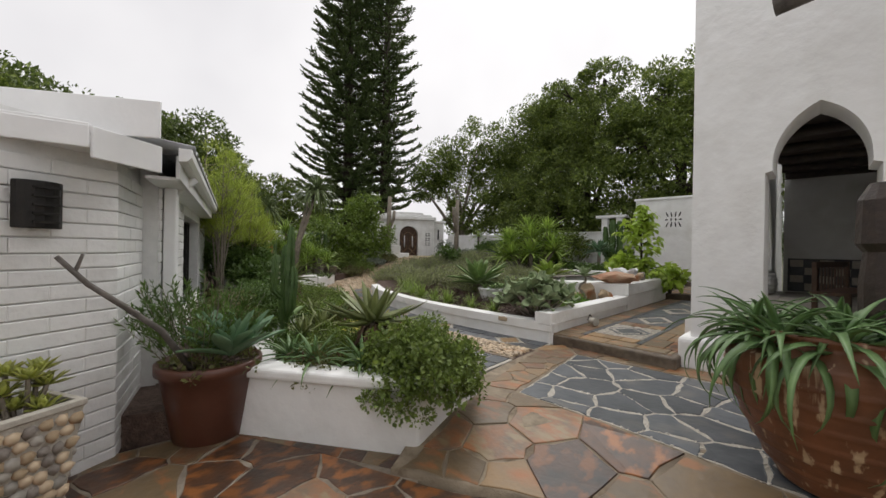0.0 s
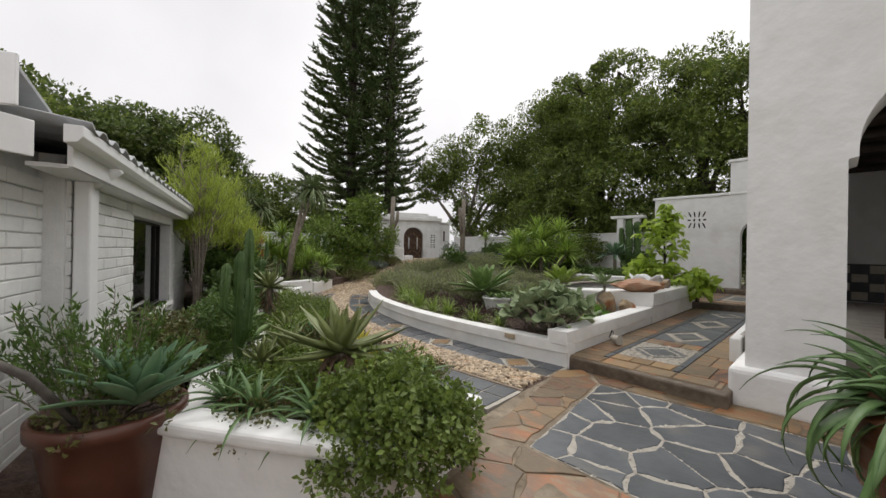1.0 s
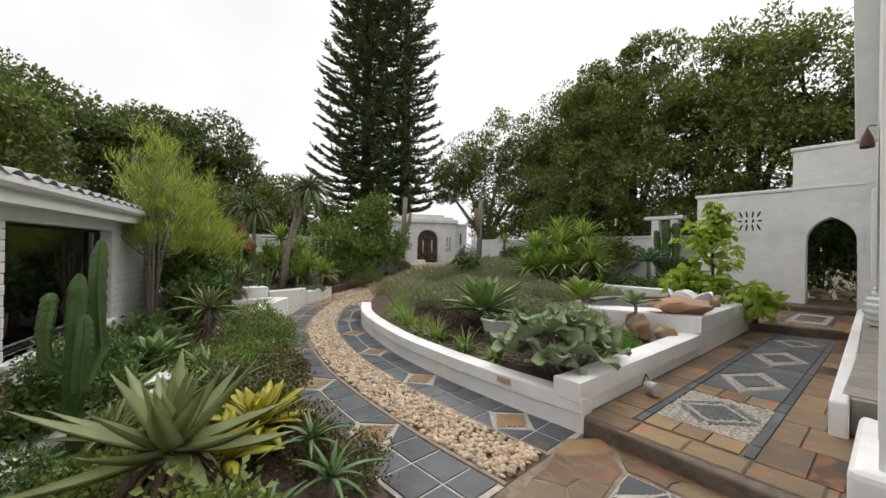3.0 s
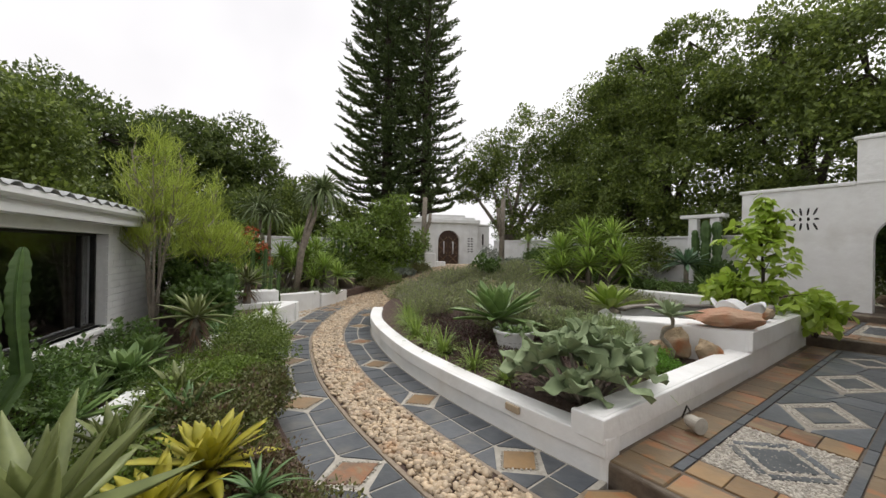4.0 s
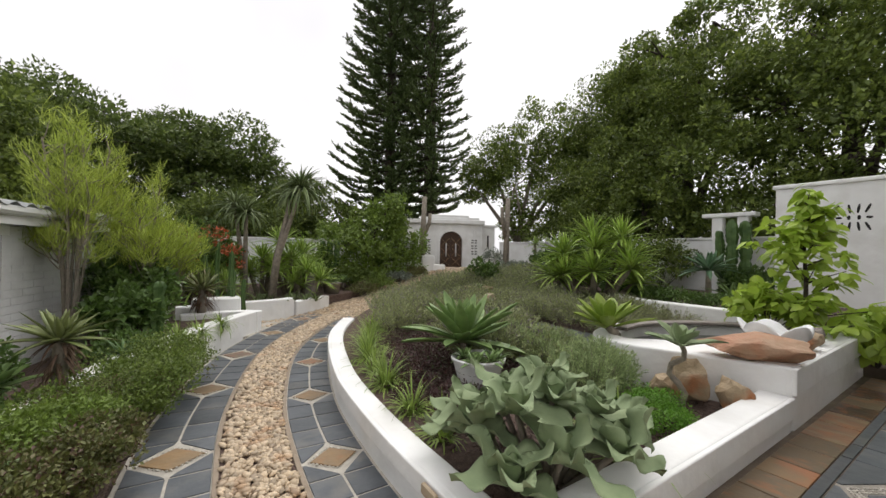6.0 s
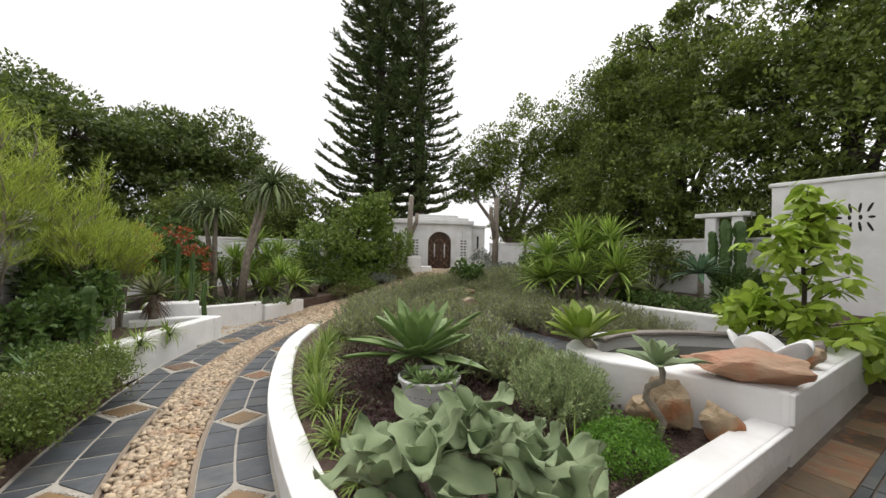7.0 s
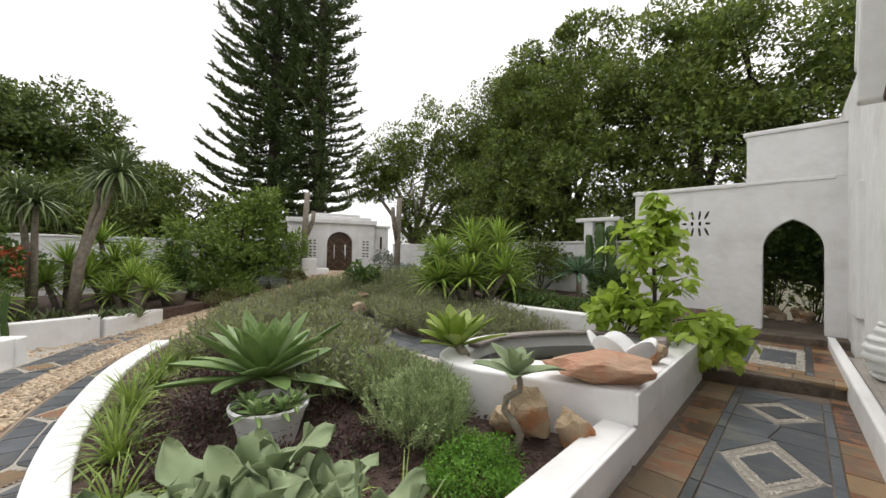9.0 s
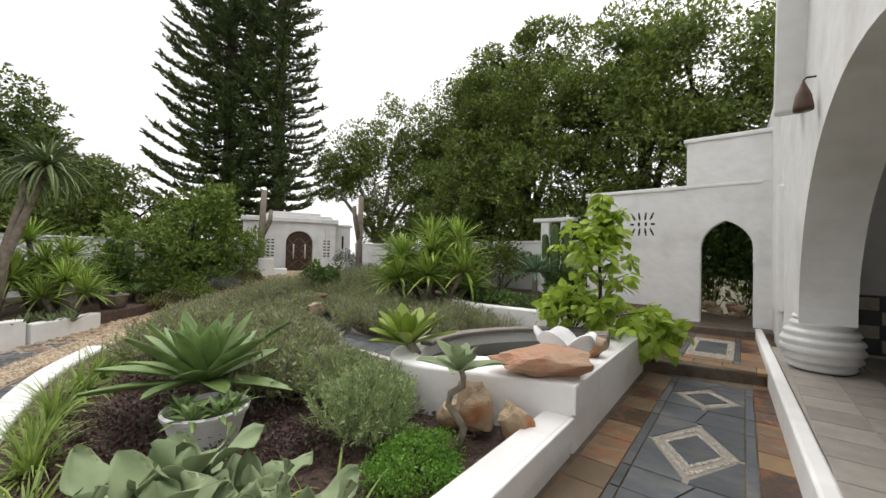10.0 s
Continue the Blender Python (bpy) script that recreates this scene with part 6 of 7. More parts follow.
for gx in range(10):
    for gy in range(8):
        x = -5.9 - gx * 0.74 + r.uniform(-0.25, 0.25)
        y = 7.9 + gy * 0.78 + gx * 0.30 + r.uniform(-0.25, 0.25)
        lim = 6.6 + 0.72 * max(0, -x - 6.6)
        if y > 13.4 + 0.2 * gx or y < lim + 0.75 or (x > -6.2 and y > 9.0) or -0.95 < y - (10.45 if x > -8.2 else 10.45 + 0.45 * (-8.2 - x)) < 0.55 and x > -10.4:
            continue
        k += 1
        needle_bush(200 + k, (x, y, 0.28 + rise_z(x, y)), (0.60, 0.60, r.uniform(0.50, 0.78)), L_LAV, "grey-green lavender bush with faded spikes", stems=170, needle=0.085, width=0.021, per=21, group="lavender in the raised bed")
for i, (x, y) in enumerate(((-6.2, 12.2), (-7.2, 12.6), (-5.7, 12.6), (-8.2, 13.2), (-9.2, 13.6))):
    needle_bush(260 + i, (x, y, 0.3), (0.55, 0.55, 0.6), L_LAV, "grey-green lavender bush with faded spikes", stems=110, needle=0.07, width=0.008, per=24, group="lavender in the raised bed")
inner_path = tagged(Geo().prism([(-5.8, 9.95), (-5.7, 10.75), (-8.1, 11.0), (-10.0, 11.95), (-10.3, 11.25), (-8.3, 10.25)][::-1], 0.24, 0.33).make("pavement", JOINT), "short slate path inside the raised bed", "paving", kind="structure")

# rocks round the pond
rock(1, (-3.80, 8.92, 0.33), (0.19, 0.17, 0.27), ROCK, "rough tan boulder below the pond", 20)
rock(2, (-3.42, 8.96, 0.33), (0.14, 0.17, 0.20), ROCK, "tan and orange boulder below the pond", 70)
rock(3, (-4.08, 8.88, 0.31), (0.14, 0.13, 0.13), ROCK, "small tan boulder below the pond", 120)
rock(4, (-3.40, 9.55, 0.775), (0.52, 0.26, 0.17), REDROCK, "long flat slab of red sandstone on the pond wall", 34)
rock(5, (-3.24, 10.62, 0.78), (0.16, 0.15, 0.13), ROCK, "brown stone on the pond wall", 10)
rock(6, (-3.30, 11.1, 0.78), (0.18, 0.15, 0.14), GREYROCK, "grey brown stone on the pond wall", 40)
rock(7, (-3.3, 8.35, 0.31), (0.1, 0.09, 0.08), GREYROCK, "small grey stone in the bed", 40)
dish = thing("shell_dish", (-3.42, 10.15, 0.80), "white clam shell dish with wavy points", "shell")
dg = Geo()
nseg = 60
for i in range(7):
    t = i / 6
    for j in range(nseg):
        a = math.tau * j / nseg
        wv = 0.10 * t * t * abs(math.sin(a * 2.5))
        dg.v.append((0.34 * t * math.cos(a) * (1 + wv), 0.19 * t * math.sin(a) * (1 + wv), 0.02 + 0.26 * t * t * (0.75 + 0.5 * abs(math.sin(a * 2.5)))))
for i in range(6):
    for j in range(nseg):
        dg.f.append((i * nseg + j, i * nseg + (j + 1) % nseg, (i + 1) * nseg + (j + 1) % nseg, (i + 1) * nseg + j))
do = dg.make("shell", CERAMIC, dish, smooth=True)
do.modifiers.new("thick", "SOLIDIFY").thickness = 0.02
# leafy shrub over the pond
def leafy_tree(seed, at, label):
    r = random.Random(seed)
    ob = thing("leafy_shrub", at, label, "shrub")
    g = Geo()
    tips = []
    g.tube([(0, 0, -0.2), (0.0, 0.03, 0.8), (-0.03, 0, 1.5), (0, 0, 2.1)], [0.035, 0.028, 0.02, 0.01], 7)
    for i in range(44):
        z = r.uniform(0.0, 2.05)
        az = r.uniform(0, 6.28)
        ln = r.uniform(0.3, 0.95) * (1.2 - z / 2.4)
        e = Vector((math.cos(az) * ln, math.sin(az) * ln, z + r.uniform(0.02, 0.3)))
        g.tube([(0, 0, z), (e.x * 0.5, e.y * 0.5, z + 0.12), e], [0.012, 0.009, 0.005], 5)
        tips += [e, Vector((e.x * 0.55, e.y * 0.55, z + 0.1))]
    tips += [Vector((0, 0, 2.12)), Vector((0.05, 0.05, 1.9)), Vector((-0.05, 0.03, 1.7))]
    g.make("branch_frame", DARKBARK, ob)
    rng = np.random.default_rng(seed)
    VV, FF, k0 = [], [], 0
    for e in tips:
        m = 9
        a = rng.uniform(0, math.tau, m)
        D = np.stack([np.cos(a), np.sin(a), rng.uniform(-1.1, 0.2, m)], 1)
        P = np.array(tuple(e)) + rng.normal(size=(m, 3)) * 0.05
        L = rng.uniform(0.14, 0.25, m)
        V, F = leaf_cloud(P, D, np.array([0, 0, 1.0]) + rng.normal(size=(m, 3)) * 0.35, L, L * 0.52, 0.18, round_leaf=True)
        VV.append(V)
        FF.append(F + k0)
        k0 += len(V)
    np_mesh("foliage", np.concatenate(VV), np.concatenate(FF), L_LIME, ob)


leafy_tree(41, (-3.62, 12.2, 0.75), "lush lime green broad-leaved shrub by the pond")
shrub(300, (-4.1, 12.2, 0.7), (0.55, 0.55, 0.75), L_LIME, "lush lime green leafy growth by the pond", leaf=0.15, n=60, per=12, round_leaf=True, up=-0.4, aspect=0.6, rad=0.35, category="shrub")
shrub(301, (-2.95, 12.6, 0.4), (0.4, 0.4, 0.75), L_LIME, "broad green leaves hanging over the walkway", leaf=0.18, n=38, per=11, round_leaf=True, up=-0.4, aspect=0.6, rad=0.35)
# back bed
strap_clump(310, (-8.3, 13.6, 0.5), [(0, 0, 1.6), (-0.75, -0.35, 1.4), (0.75, 0.35, 1.4), (0.3, -0.5, 1.0), (-1.2, 0.1, 1.5), (1.1, -0.1, 1.1), (-0.4, 0.4, 2.0), (0.45, 0.55, 1.9), (-0.5, -0.7, 0.9), (0.9, 0.5, 0.7), (-1.2, -0.3, 0.8)], "big clump of sword-leaved yucca", ln=1.0, w=0.085, n=62)
rosette_plant(311, (-6.3, 15.6, 0.75), "agave_tree", "tall-stemmed soft agave before the white wall", 34, 0.75, 0.14, L_BLUE, stem=0.85, stemr=0.07, thick=0.025, rise=(1.4, -0.1), droop=(0.1, 0.5), single=False, base=0.5, belly=0.5)
rosette_plant(312, (-5.6, 15.2, 0.75), "agave", "green agave before the white wall", 20, 0.6, 0.12, L_AGAVE, stem=0.2, stemr=0.06, thick=0.025, rise=(1.3, 0.1), droop=(0.1, 0.4), single=False, base=0.5, belly=0.5)
for i, (x, y, l) in enumerate(((-8.0, 14.9, 0.5), (-7.4, 14.6, 0.45), (-7.0, 15.2, 0.5), (-6.9, 14.3, 0.4))):
    rosette_plant(313 + i, (x, y, 0.78), "agave", "spiky green succulent in the back bed", 22, l, 0.06, L_AGAVE, thick=0.02, rise=(1.4, 0.2), droop=(0.1, 0.4), single=False, group="succulents of the back bed")
for i, (x, y) in enumerate(((-6.2, 13.8), (-6.9, 13.95), (-7.6, 14.3), (-5.2, 13.7), (-4.5, 13.8), (-8.6, 15.0))):
    shrub(320 + i, (x, y, 0.75), (0.5, 0.4, 0.34), L_BUSH, "low green ground cover on the back bed", leaf=0.06, n=60, per=30, rad=0.35, group="ground cover of the back bed")
column_cactus(330, (-6.15, 16.6, 0.75), [(0, 0, 0, 2.2, 0.12), (0.28, 0.1, 0.05, 2.1, 0.12), (-0.3, 0, 0.3, 1.6, 0.1)], "tall green column cactus against the white wall")
shrub(331, (-11.6, 16.8, 0.6), (1.0, 0.8, 0.9), L_BUSH, "dark green shrub before the boundary wall", leaf=0.1, n=90, per=30)
shrub(332, (-13.2, 17.6, 0.6), (0.9, 0.8, 0.8), L_GREY, "grey-green shrub before the boundary wall", leaf=0.1, n=70, per=30)
# far side beds: tree aloes, cacti, agaves
tree_aloe(340, (-14.4, 6.2, 0.3), [(0.45, 0.75, 3.55, 1.2, 130), (0.3, 0.5, 3.3, 0.95, 50)], "tree aloe with pale forked leaning trunk", 0.085)
tree_aloe(341, (-15.6, 5.6, 0.3), [(-0.3, -0.3, 3.0, 1.15, 100), (0.15, 0.0, 2.8, 1.0, 80)], "tree aloe with two heads of long leaves", 0.08)
strap_clump(342, (-16.5, 7.2, 0.3), [(0, 0, 1.3), (0.5, 0.4, 0.9), (-0.4, 0.5, 1.5), (0.2, -0.6, 1.0), (-0.3, -0.3, 1.9)], "sword-leaved yucca behind the tree aloes", ln=1.05, w=0.07, n=64)
strap_clump(343, (-15.9, 4.6, 0.3), [(0, 0, 0.8), (0.4, 0.3, 0.5)], "sword-leaved yucca behind the tree aloes", ln=1.0, w=0.07, n=44)
column_cactus(344, (-12.6, 5.3, 0.33), [(0, 0, 0, 0.8, 0.045), (0.15, -0.25, 0.05, 1.0, 0.045)], "group of green column cacti behind the low wall")
column_cactus(345, (-13.3, 4.75, 0.3), [(0, 0, 0, 1.75, 0.05), (0.2, -0.28, 0.1, 1.3, 0.045), (0.1, 0.3, 0.1, 1.45, 0.05)], "group of green column cacti behind the low wall")
column_cactus(346, (-9.7, 3.75, 0.2), [(0, 0, 0, 1.15, 0.09)], "single green column cactus in the shrubs")
column_cactus(347, (-17.8, 9.0, 0.4), [(0, 0, 0, 1.9, 0.12), (0.3, 0.2, 0.6, 1.3, 0.1), (-0.3, -0.2, 0.7, 1.2, 0.1)], "branching column cactus by the white wall")
shrub(348, (-14.9, 4.35, 0.2), (0.9, 1.1, 2.5), L_BUSH, "bush with dark leaves behind the cacti", leaf=0.1, n=160, per=34, rad=0.2)
shrub(349, (-14.55, 4.45, 0.6), (0.95, 1.15, 1.95), L_ORANGE, "clusters of orange red flowers", name="flowers", leaf=0.085, n=34, per=44, rad=0.15, category="flowers")
tree_aloe(350, (-12.9, 2.6, 0.2), [(0, 0, 2.2, 0.9, 60)], "tree aloe with a broad dark head", 0.13)
rosette_plant(351, (-11.9, 4.4, 0.3), "aloe", "tall aloe with a shaggy dry trunk", 34, 0.7, 0.09, L_ALOE, stem=0.7, stemr=0.09, thick=0.03, rise=(1.4, 0.0), droop=(0.0, 0.4), dead=50, single=False)
for i, (x, y) in enumerate(((-9.9, 4.35), (-10.5, 4.7), (-9.5, 4.05))):
    tuft(352 + i, (x, y, 0.33), 90, 0.42, 0.028, "pale striped strap leaves behind the low wall", name="spider_plant", group="strap-leaved plants behind the low wall")
r = random.Random(17)
for i in range(14):
    rosette_plant(360 + i, (-13.3 - r.uniform(0, 1.6), 5.2 + i * 0.17, 0.33), "aloe", "dark upright succulent in the cactus bed", 14, 0.34, 0.06, L_TALOE, thick=0.02, rise=(1.4, 0.6), droop=(0.0, 0.2), single=False, group="dark succulents of the cactus bed")
st = rock(8, (-14.75, 7.5, 0.33), (0.22, 0.18, 0.45), GREYROCK, "upright brown standing stone by the gravel", 30)
pot((-15.6, 8.45, 0.30), [(0.0, 0.0), (0.26, 0.0), (0.33, 0.38), (0.36, 0.40), (0.33, 0.42), (0.30, 0.34)], GREYROCK, "grey stone pot beside the gravel walk", soil_r=0.31, soil_z=0.36)
rosette_plant(380, (-15.6, 8.45, 0.66), "agave", "green agave in the grey stone pot", 24, 0.42, 0.1, L_AGAVE, stem=0.1, thick=0.02, rise=(1.4, 0.1), droop=(0.1, 0.5), single=False)
rosette_plant(381, (-16.6, 9.2, 0.45), "agave", "green agave near the gravel walk", 24, 0.5, 0.12, L_AGAVE, stem=0.2, thick=0.02, rise=(1.4, 0.1), droop=(0.1, 0.5), single=False)
broad_tree(382, (-18.3, 11.2, 0.4), [(0, 0, 2.2, 1.5), (0.3, -1.6, 1.6, 1.3), (0, 1.4, 1.8, 1.3), (0.4, 0.5, 3.4, 1.0), (0.6, -0.4, 1.0, 1.3), (0.3, 1.0, 0.9, 1.1)], 0.09, L_FERN, "large glossy green bush beside the gatehouse", leaf=0.17, per=60, dens=18)
for i, (x, y, s, m) in enumerate(((-16.4, 10.6, 0.7, L_BOX), (-16.0, 9.8, 0.6, L_HEATH), (-16.9, 11.8, 0.55, L_GREY), (-17.4, 10.4, 0.8, L_BUSH), (-16.9, 12.7, 0.5, L_HEATH))):
    shrub(390 + i, (x, y, rise_z(x, y) - 0.05), (s, s, s * 0.9), m, "rounded low shrub beside the gravel walk", leaf=0.06, n=80, per=36, group="shrubs by the gravel walk")
def stump(at, h, label, fork):
    ob = thing("pollarded_trunk", at, label, "tree trunk")
    Geo().tube([(0, 0, -0.3), (0.05, 0, h * 0.5), (0, 0.1, h)], [0.17, 0.14, 0.12], 10).make("trunk", BARK, ob, smooth=True)
    Geo().tube([(0.02, 0, h * 0.45), fork, (fork[0] * 1.1, fork[1] * 1.1, fork[2] + 0.5)], [0.13, 0.1, 0.09], 9).make("limb", BARK, ob, smooth=True)


stump((-18.75, 14.05, 0.9), 3.85, "bare grey pollarded trunk by the gatehouse", (0.1, 0.35, 2.5))
stump((-16.2, 17.5, 0.8), 3.9, "bare grey forked trunk by the boundary wall", (0.1, -0.35, 2.9))
shrub(400, (-16.9, 17.3, 0.7), (0.6, 0.6, 1.5), L_GREY, "pale grey-green bush beside the forked trunk", leaf=0.08, n=60, per=26)
strap_clump(401, (-15.6, 19.0, 0.8), [(0, 0, 1.6)], "slender palm-like plant before the wall", ln=0.8, w=0.04, n=44)
rock(9, (-14.8, 17.6, 1.0), (0.6, 0.4, 0.16), REDROCK, "pile of red stones by the boundary wall", 30)
pot((-11.2, 11.8, 0.45), [(0.0, 0.0), (0.34, 0.0), (0.44, 0.34), (0.46, 0.38), (0.42, 0.38), (0.4, 0.3)], OCHRE, "round tan stone bowl amid the lavender", soil_r=0.41, soil_z=0.34)
rosette_plant(402, (-11.2, 11.8, 0.78), "agave", "small dark succulent in the stone bowl", 18, 0.3, 0.07, L_AGAVE, thick=0.02, single=False)
shrub(403, (-12.5, 13.0, 0.75), (0.5, 0.5, 0.9), L_BUSH, "leafy green bush in the middle of the garden", leaf=0.14, n=40, per=18)
rock(10, (-10.0, 11.2, 0.5), (0.22, 0.2, 0.16), PEBBLE, "cream boulder amid the lavender", 10)
# thicker planting along the far walls
for i, (x, y, s, h, m) in enumerate(((-13.4, 2.6, 0.9, 2.2, L_BUSH), (-14.6, 2.2, 1.0, 2.6, L_BUSH), (-16.4, 3.2, 1.0, 2.0, L_TREE), (-12.0, 3.0, 0.8, 1.7, L_BUSH), (-17.8, 5.0, 1.0, 1.7, L_BUSH), (-18.6, 7.2, 0.9, 1.4, L_BOX), (-18.4, 8.6, 0.8, 1.3, L_BUSH), (-17.2, 9.8, 0.7, 1.0, L_BOX), (-10.8, 3.4, 0.6, 1.5, L_BUSH), (-9.9, 3.3, 0.5, 1.0, L_BUSH))):
    shrub(500 + i, (x, y, 0.25), (s, s, h), m, "leafy green shrub in the far beds", leaf=0.09, n=150, per=34, rad=0.26, group="shrubs of the far beds")
for i, (x, y, h, ln) in enumerate(((-15.0, 7.4, 0.9, 0.9), (-16.2, 6.2, 1.3, 1.0), (-17.4, 7.8, 0.8, 0.9), (-14.2, 4.6, 0.8, 0.8), (-17.0, 4.2, 1.2, 1.0))):
    strap_clump(520 + i, (x, y, 0.3), [(0, 0, h), (0.4, 0.35, h * 0.7), (-0.35, 0.3, h * 0.8), (0.1, -0.4, h * 0.6)], "green sword-leaved yucca in the far bed", ln=ln, w=0.06, n=52)
for i, (x, y, s, h, m) in enumerate(((-10.6, 16.0, 0.8, 1.0, L_BOX), (-12.3, 15.2, 0.9, 0.8, L_LAV), (-13.6, 15.8, 0.8, 0.9, L_GREY), (-14.6, 18.8, 0.8, 1.6, L_BUSH), (-12.4, 18.4, 1.0, 1.7, L_BUSH), (-10.6, 17.9, 1.0, 1.9, L_TREE), (-8.6, 17.6, 1.0, 2.0, L_TREE), (-9.6, 16.6, 0.8, 1.2, L_BUSH), (-5.9, 16.9, 0.6, 1.0, L_BUSH))):
    shrub(540 + i, (x, y, 0.6), (s, s, h), m, "leafy green shrub before the boundary wall", leaf=0.09, n=130, per=40, rad=0.28, group="shrubs before the boundary wall")
for i, (x, y) in enumerate(((-5.2, 2.95), (-4.6, 2.1), (-6.9, 2.5), (-5.9, 2.9), (-8.4, 3.5))):
    rosette_plant(560 + i, (x, y, 0.22), "aloe", "grey-green aloe among the low shrubs", 20, 0.42, 0.07, L_ALOE if i % 2 else L_ALOE2, stem=0.2, stemr=0.04, thick=0.022, rise=(1.4, 0.15), droop=(0.1, 0.5), group="aloes among the low shrubs")
# greenery behind the archway
for i, (x, y) in enumerate(((-2.6, 20.2), (-1.7, 20.6), (-3.4, 20.4))):
    shrub(410 + i, (x, y, 0.2), (1.0, 0.8, 3.6), L_BUSH, "green shrub beyond the archway", leaf=0.13, n=190, per=40, rad=0.3, group="shrubs beyond the archway")
for i in range(16):
    rock(420 + i, (-3.2 + 0.13 * i + 0.3 * math.sin(i * 5), 18.9 + 0.25 * math.sin(i * 3), 0.25 + 0.15 * (i % 3)), (0.2, 0.16, 0.14), (GREYROCK, PEBBLE, ROCK)[i % 3], "loose stone beyond the archway", i * 40)
def bench(at, turn):
    ob = thing("bench", at, "dark wooden bench inside the porch", "bench", turn=turn)
    Geo().box(-0.9, -0.25, 0.40, 0.9, 0.25, 0.46).make("seat", DARKWOOD, ob, bevel=0.01)
    for x in (-0.82, 0.82):
        for y in (-0.2, 0.2):
            Geo().box(x - 0.035, y - 0.035, 0.0, x + 0.035, y + 0.035, 0.40 if y < 0 else 0.95).make("leg", DARKWOOD, ob, bevel=0.006)
    Geo().box(-0.86, 0.18, 0.85, 0.86, 0.22, 0.95).make("back_rail", DARKWOOD, ob, bevel=0.006)
    for i in range(9):
        Geo().box(-0.7 + i * 0.17, 0.19, 0.46, -0.66 + i * 0.17, 0.21, 0.85).make("slat", DARKWOOD, ob)


bench((0.55, 9.6, 0.502), 75)
# white beehive base of the arch pier
urn = thing("beehive_urn", (-0.99, 13.2, 0.50), "white ringed beehive urn under the arch", "urn")
up_ = [(0.0, 0.0)]
for i in range(6):
    a = 0.22 + 0.19 * math.sin(0.6 + i * 0.42)
    up_ += [(a, 0.02 + i * 0.11), (a + 0.035, 0.065 + i * 0.11), (a + 0.005, 0.115 + i * 0.11)]
Geo().lathe(up_ + [(0.26, 0.69), (0.0, 0.69)], 40).make("body", CERAMIC, urn, smooth=True)
Geo().lathe([(0.0, 0.68), (0.28, 0.68), (0.30, 0.71), (0.28, 0.74), (0.0, 0.74)], 40).make("rim", CERAMIC, urn, smooth=True)
lan = thing("hanging_lantern", (HX(11.5) - 0.12, 11.5, 3.86), "brown pierced metal teardrop lantern on the wall", "lantern")
Geo().lathe([(0.0, -0.30), (0.10, -0.29), (0.105, -0.25), (0.08, -0.09), (0.035, 0.03), (0.012, 0.09), (0.0, 0.12)], 14).make("shade", DARKWOOD, lan, smooth=True)
Geo().tube([(0, 0, 0.10), (0.03, 0, 0.13), (0.12, 0, 0.12)], 0.012, 6).make("bracket", BLACK, lan)
lan.scale = (0.85, 0.85, 0.85)
# spotlight on the bed wall, and a small switch plate
spot = thing("garden_spotlight", (-2.86, 6.95, 0.255), "small white weathered spotlight fixed to the wall", "light")
Geo().tube([(-0.02, 0, 0), (0.0, -0.01, 0.0), (0.01, -0.015, 0), (0.10, -0.06, 0.0), (0.105, -0.062, 0.0), (0.125, -0.07, 0.0), (0.126, -0.07, 0.0), (0.09, -0.055, 0)], [0.045, 0.048, 0.064, 0.068, 0.078, 0.078, 0.064, 0.05], 18).make("housing", JOINT, spot)
Geo().tube([(-0.07, 0.0, 0.0), (-0.04, 0.03, 0.12), (0.0, 0.0, 0.08)], 0.008, 6).make("cable", BLACK, spot)
plate = thing("recessed_light", (-3.95, 5.62, 0.30), "small cream recessed light in the low wall", "light")
Geo().box(-0.09, -0.012, -0.035, 0.09, 0.02, 0.035).make("plate", PEBBLE, plate, bevel=0.006)

# leafy growth below the cottage window and among the aloes
for i, (x, y, s, h, m) in enumerate(((-5.1, 1.55, 0.42, 0.75, L_BUSH), (-5.9, 1.85, 0.42, 0.7, L_FERN), (-6.8, 2.12, 0.45, 0.72, L_BUSH), (-7.6, 2.4, 0.4, 0.85, L_BUSH), (-5.6, 2.65, 0.45, 0.48, L_FERN), (-6.3, 2.85, 0.45, 0.46, L_BOX), (-7.0, 3.1, 0.42, 0.45, L_FERN), (-4.9, 2.35, 0.42, 0.45, L_BOX), (-4.4, 2.6, 0.4, 0.42, L_FERN), (-7.8, 3.3, 0.45, 0.5, L_BOX), (-4.2, 1.75, 0.36, 0.5, L_BUSH))):
    shrub(640 + i, (x, y, 0.1), (s, s * 0.85, h), m, "leafy green plant filling the planter", leaf=0.055 if i < 4 else 0.036, n=70, per=34, rad=0.3, lift=0.4, group="leafy plants of the planter")
for i, (x, y) in enumerate(((-6.6, 2.45), (-5.35, 2.2), (-7.3, 2.6))):
    ob = thing("agave", (x, y, 0.3), "soft green agave below the cottage window", "succulent", "agaves below the window")
    Geo().tube([(0, 0, -0.2), (0.02, 0, 0.1), (0, 0, 0.22)], [0.035, 0.03, 0.03], 8).make("stem", BARK, ob, smooth=True)
    broad_rosette(ob, random.Random(660 + i), 20, 0.36, 0.11, L_AGAVE, at=(0, 0, 0.22), thick=0.015, rise=(1.5, 0.2), droop=(0.0, 0.1), cup=0.22, widest=0.5, foot=0.5)

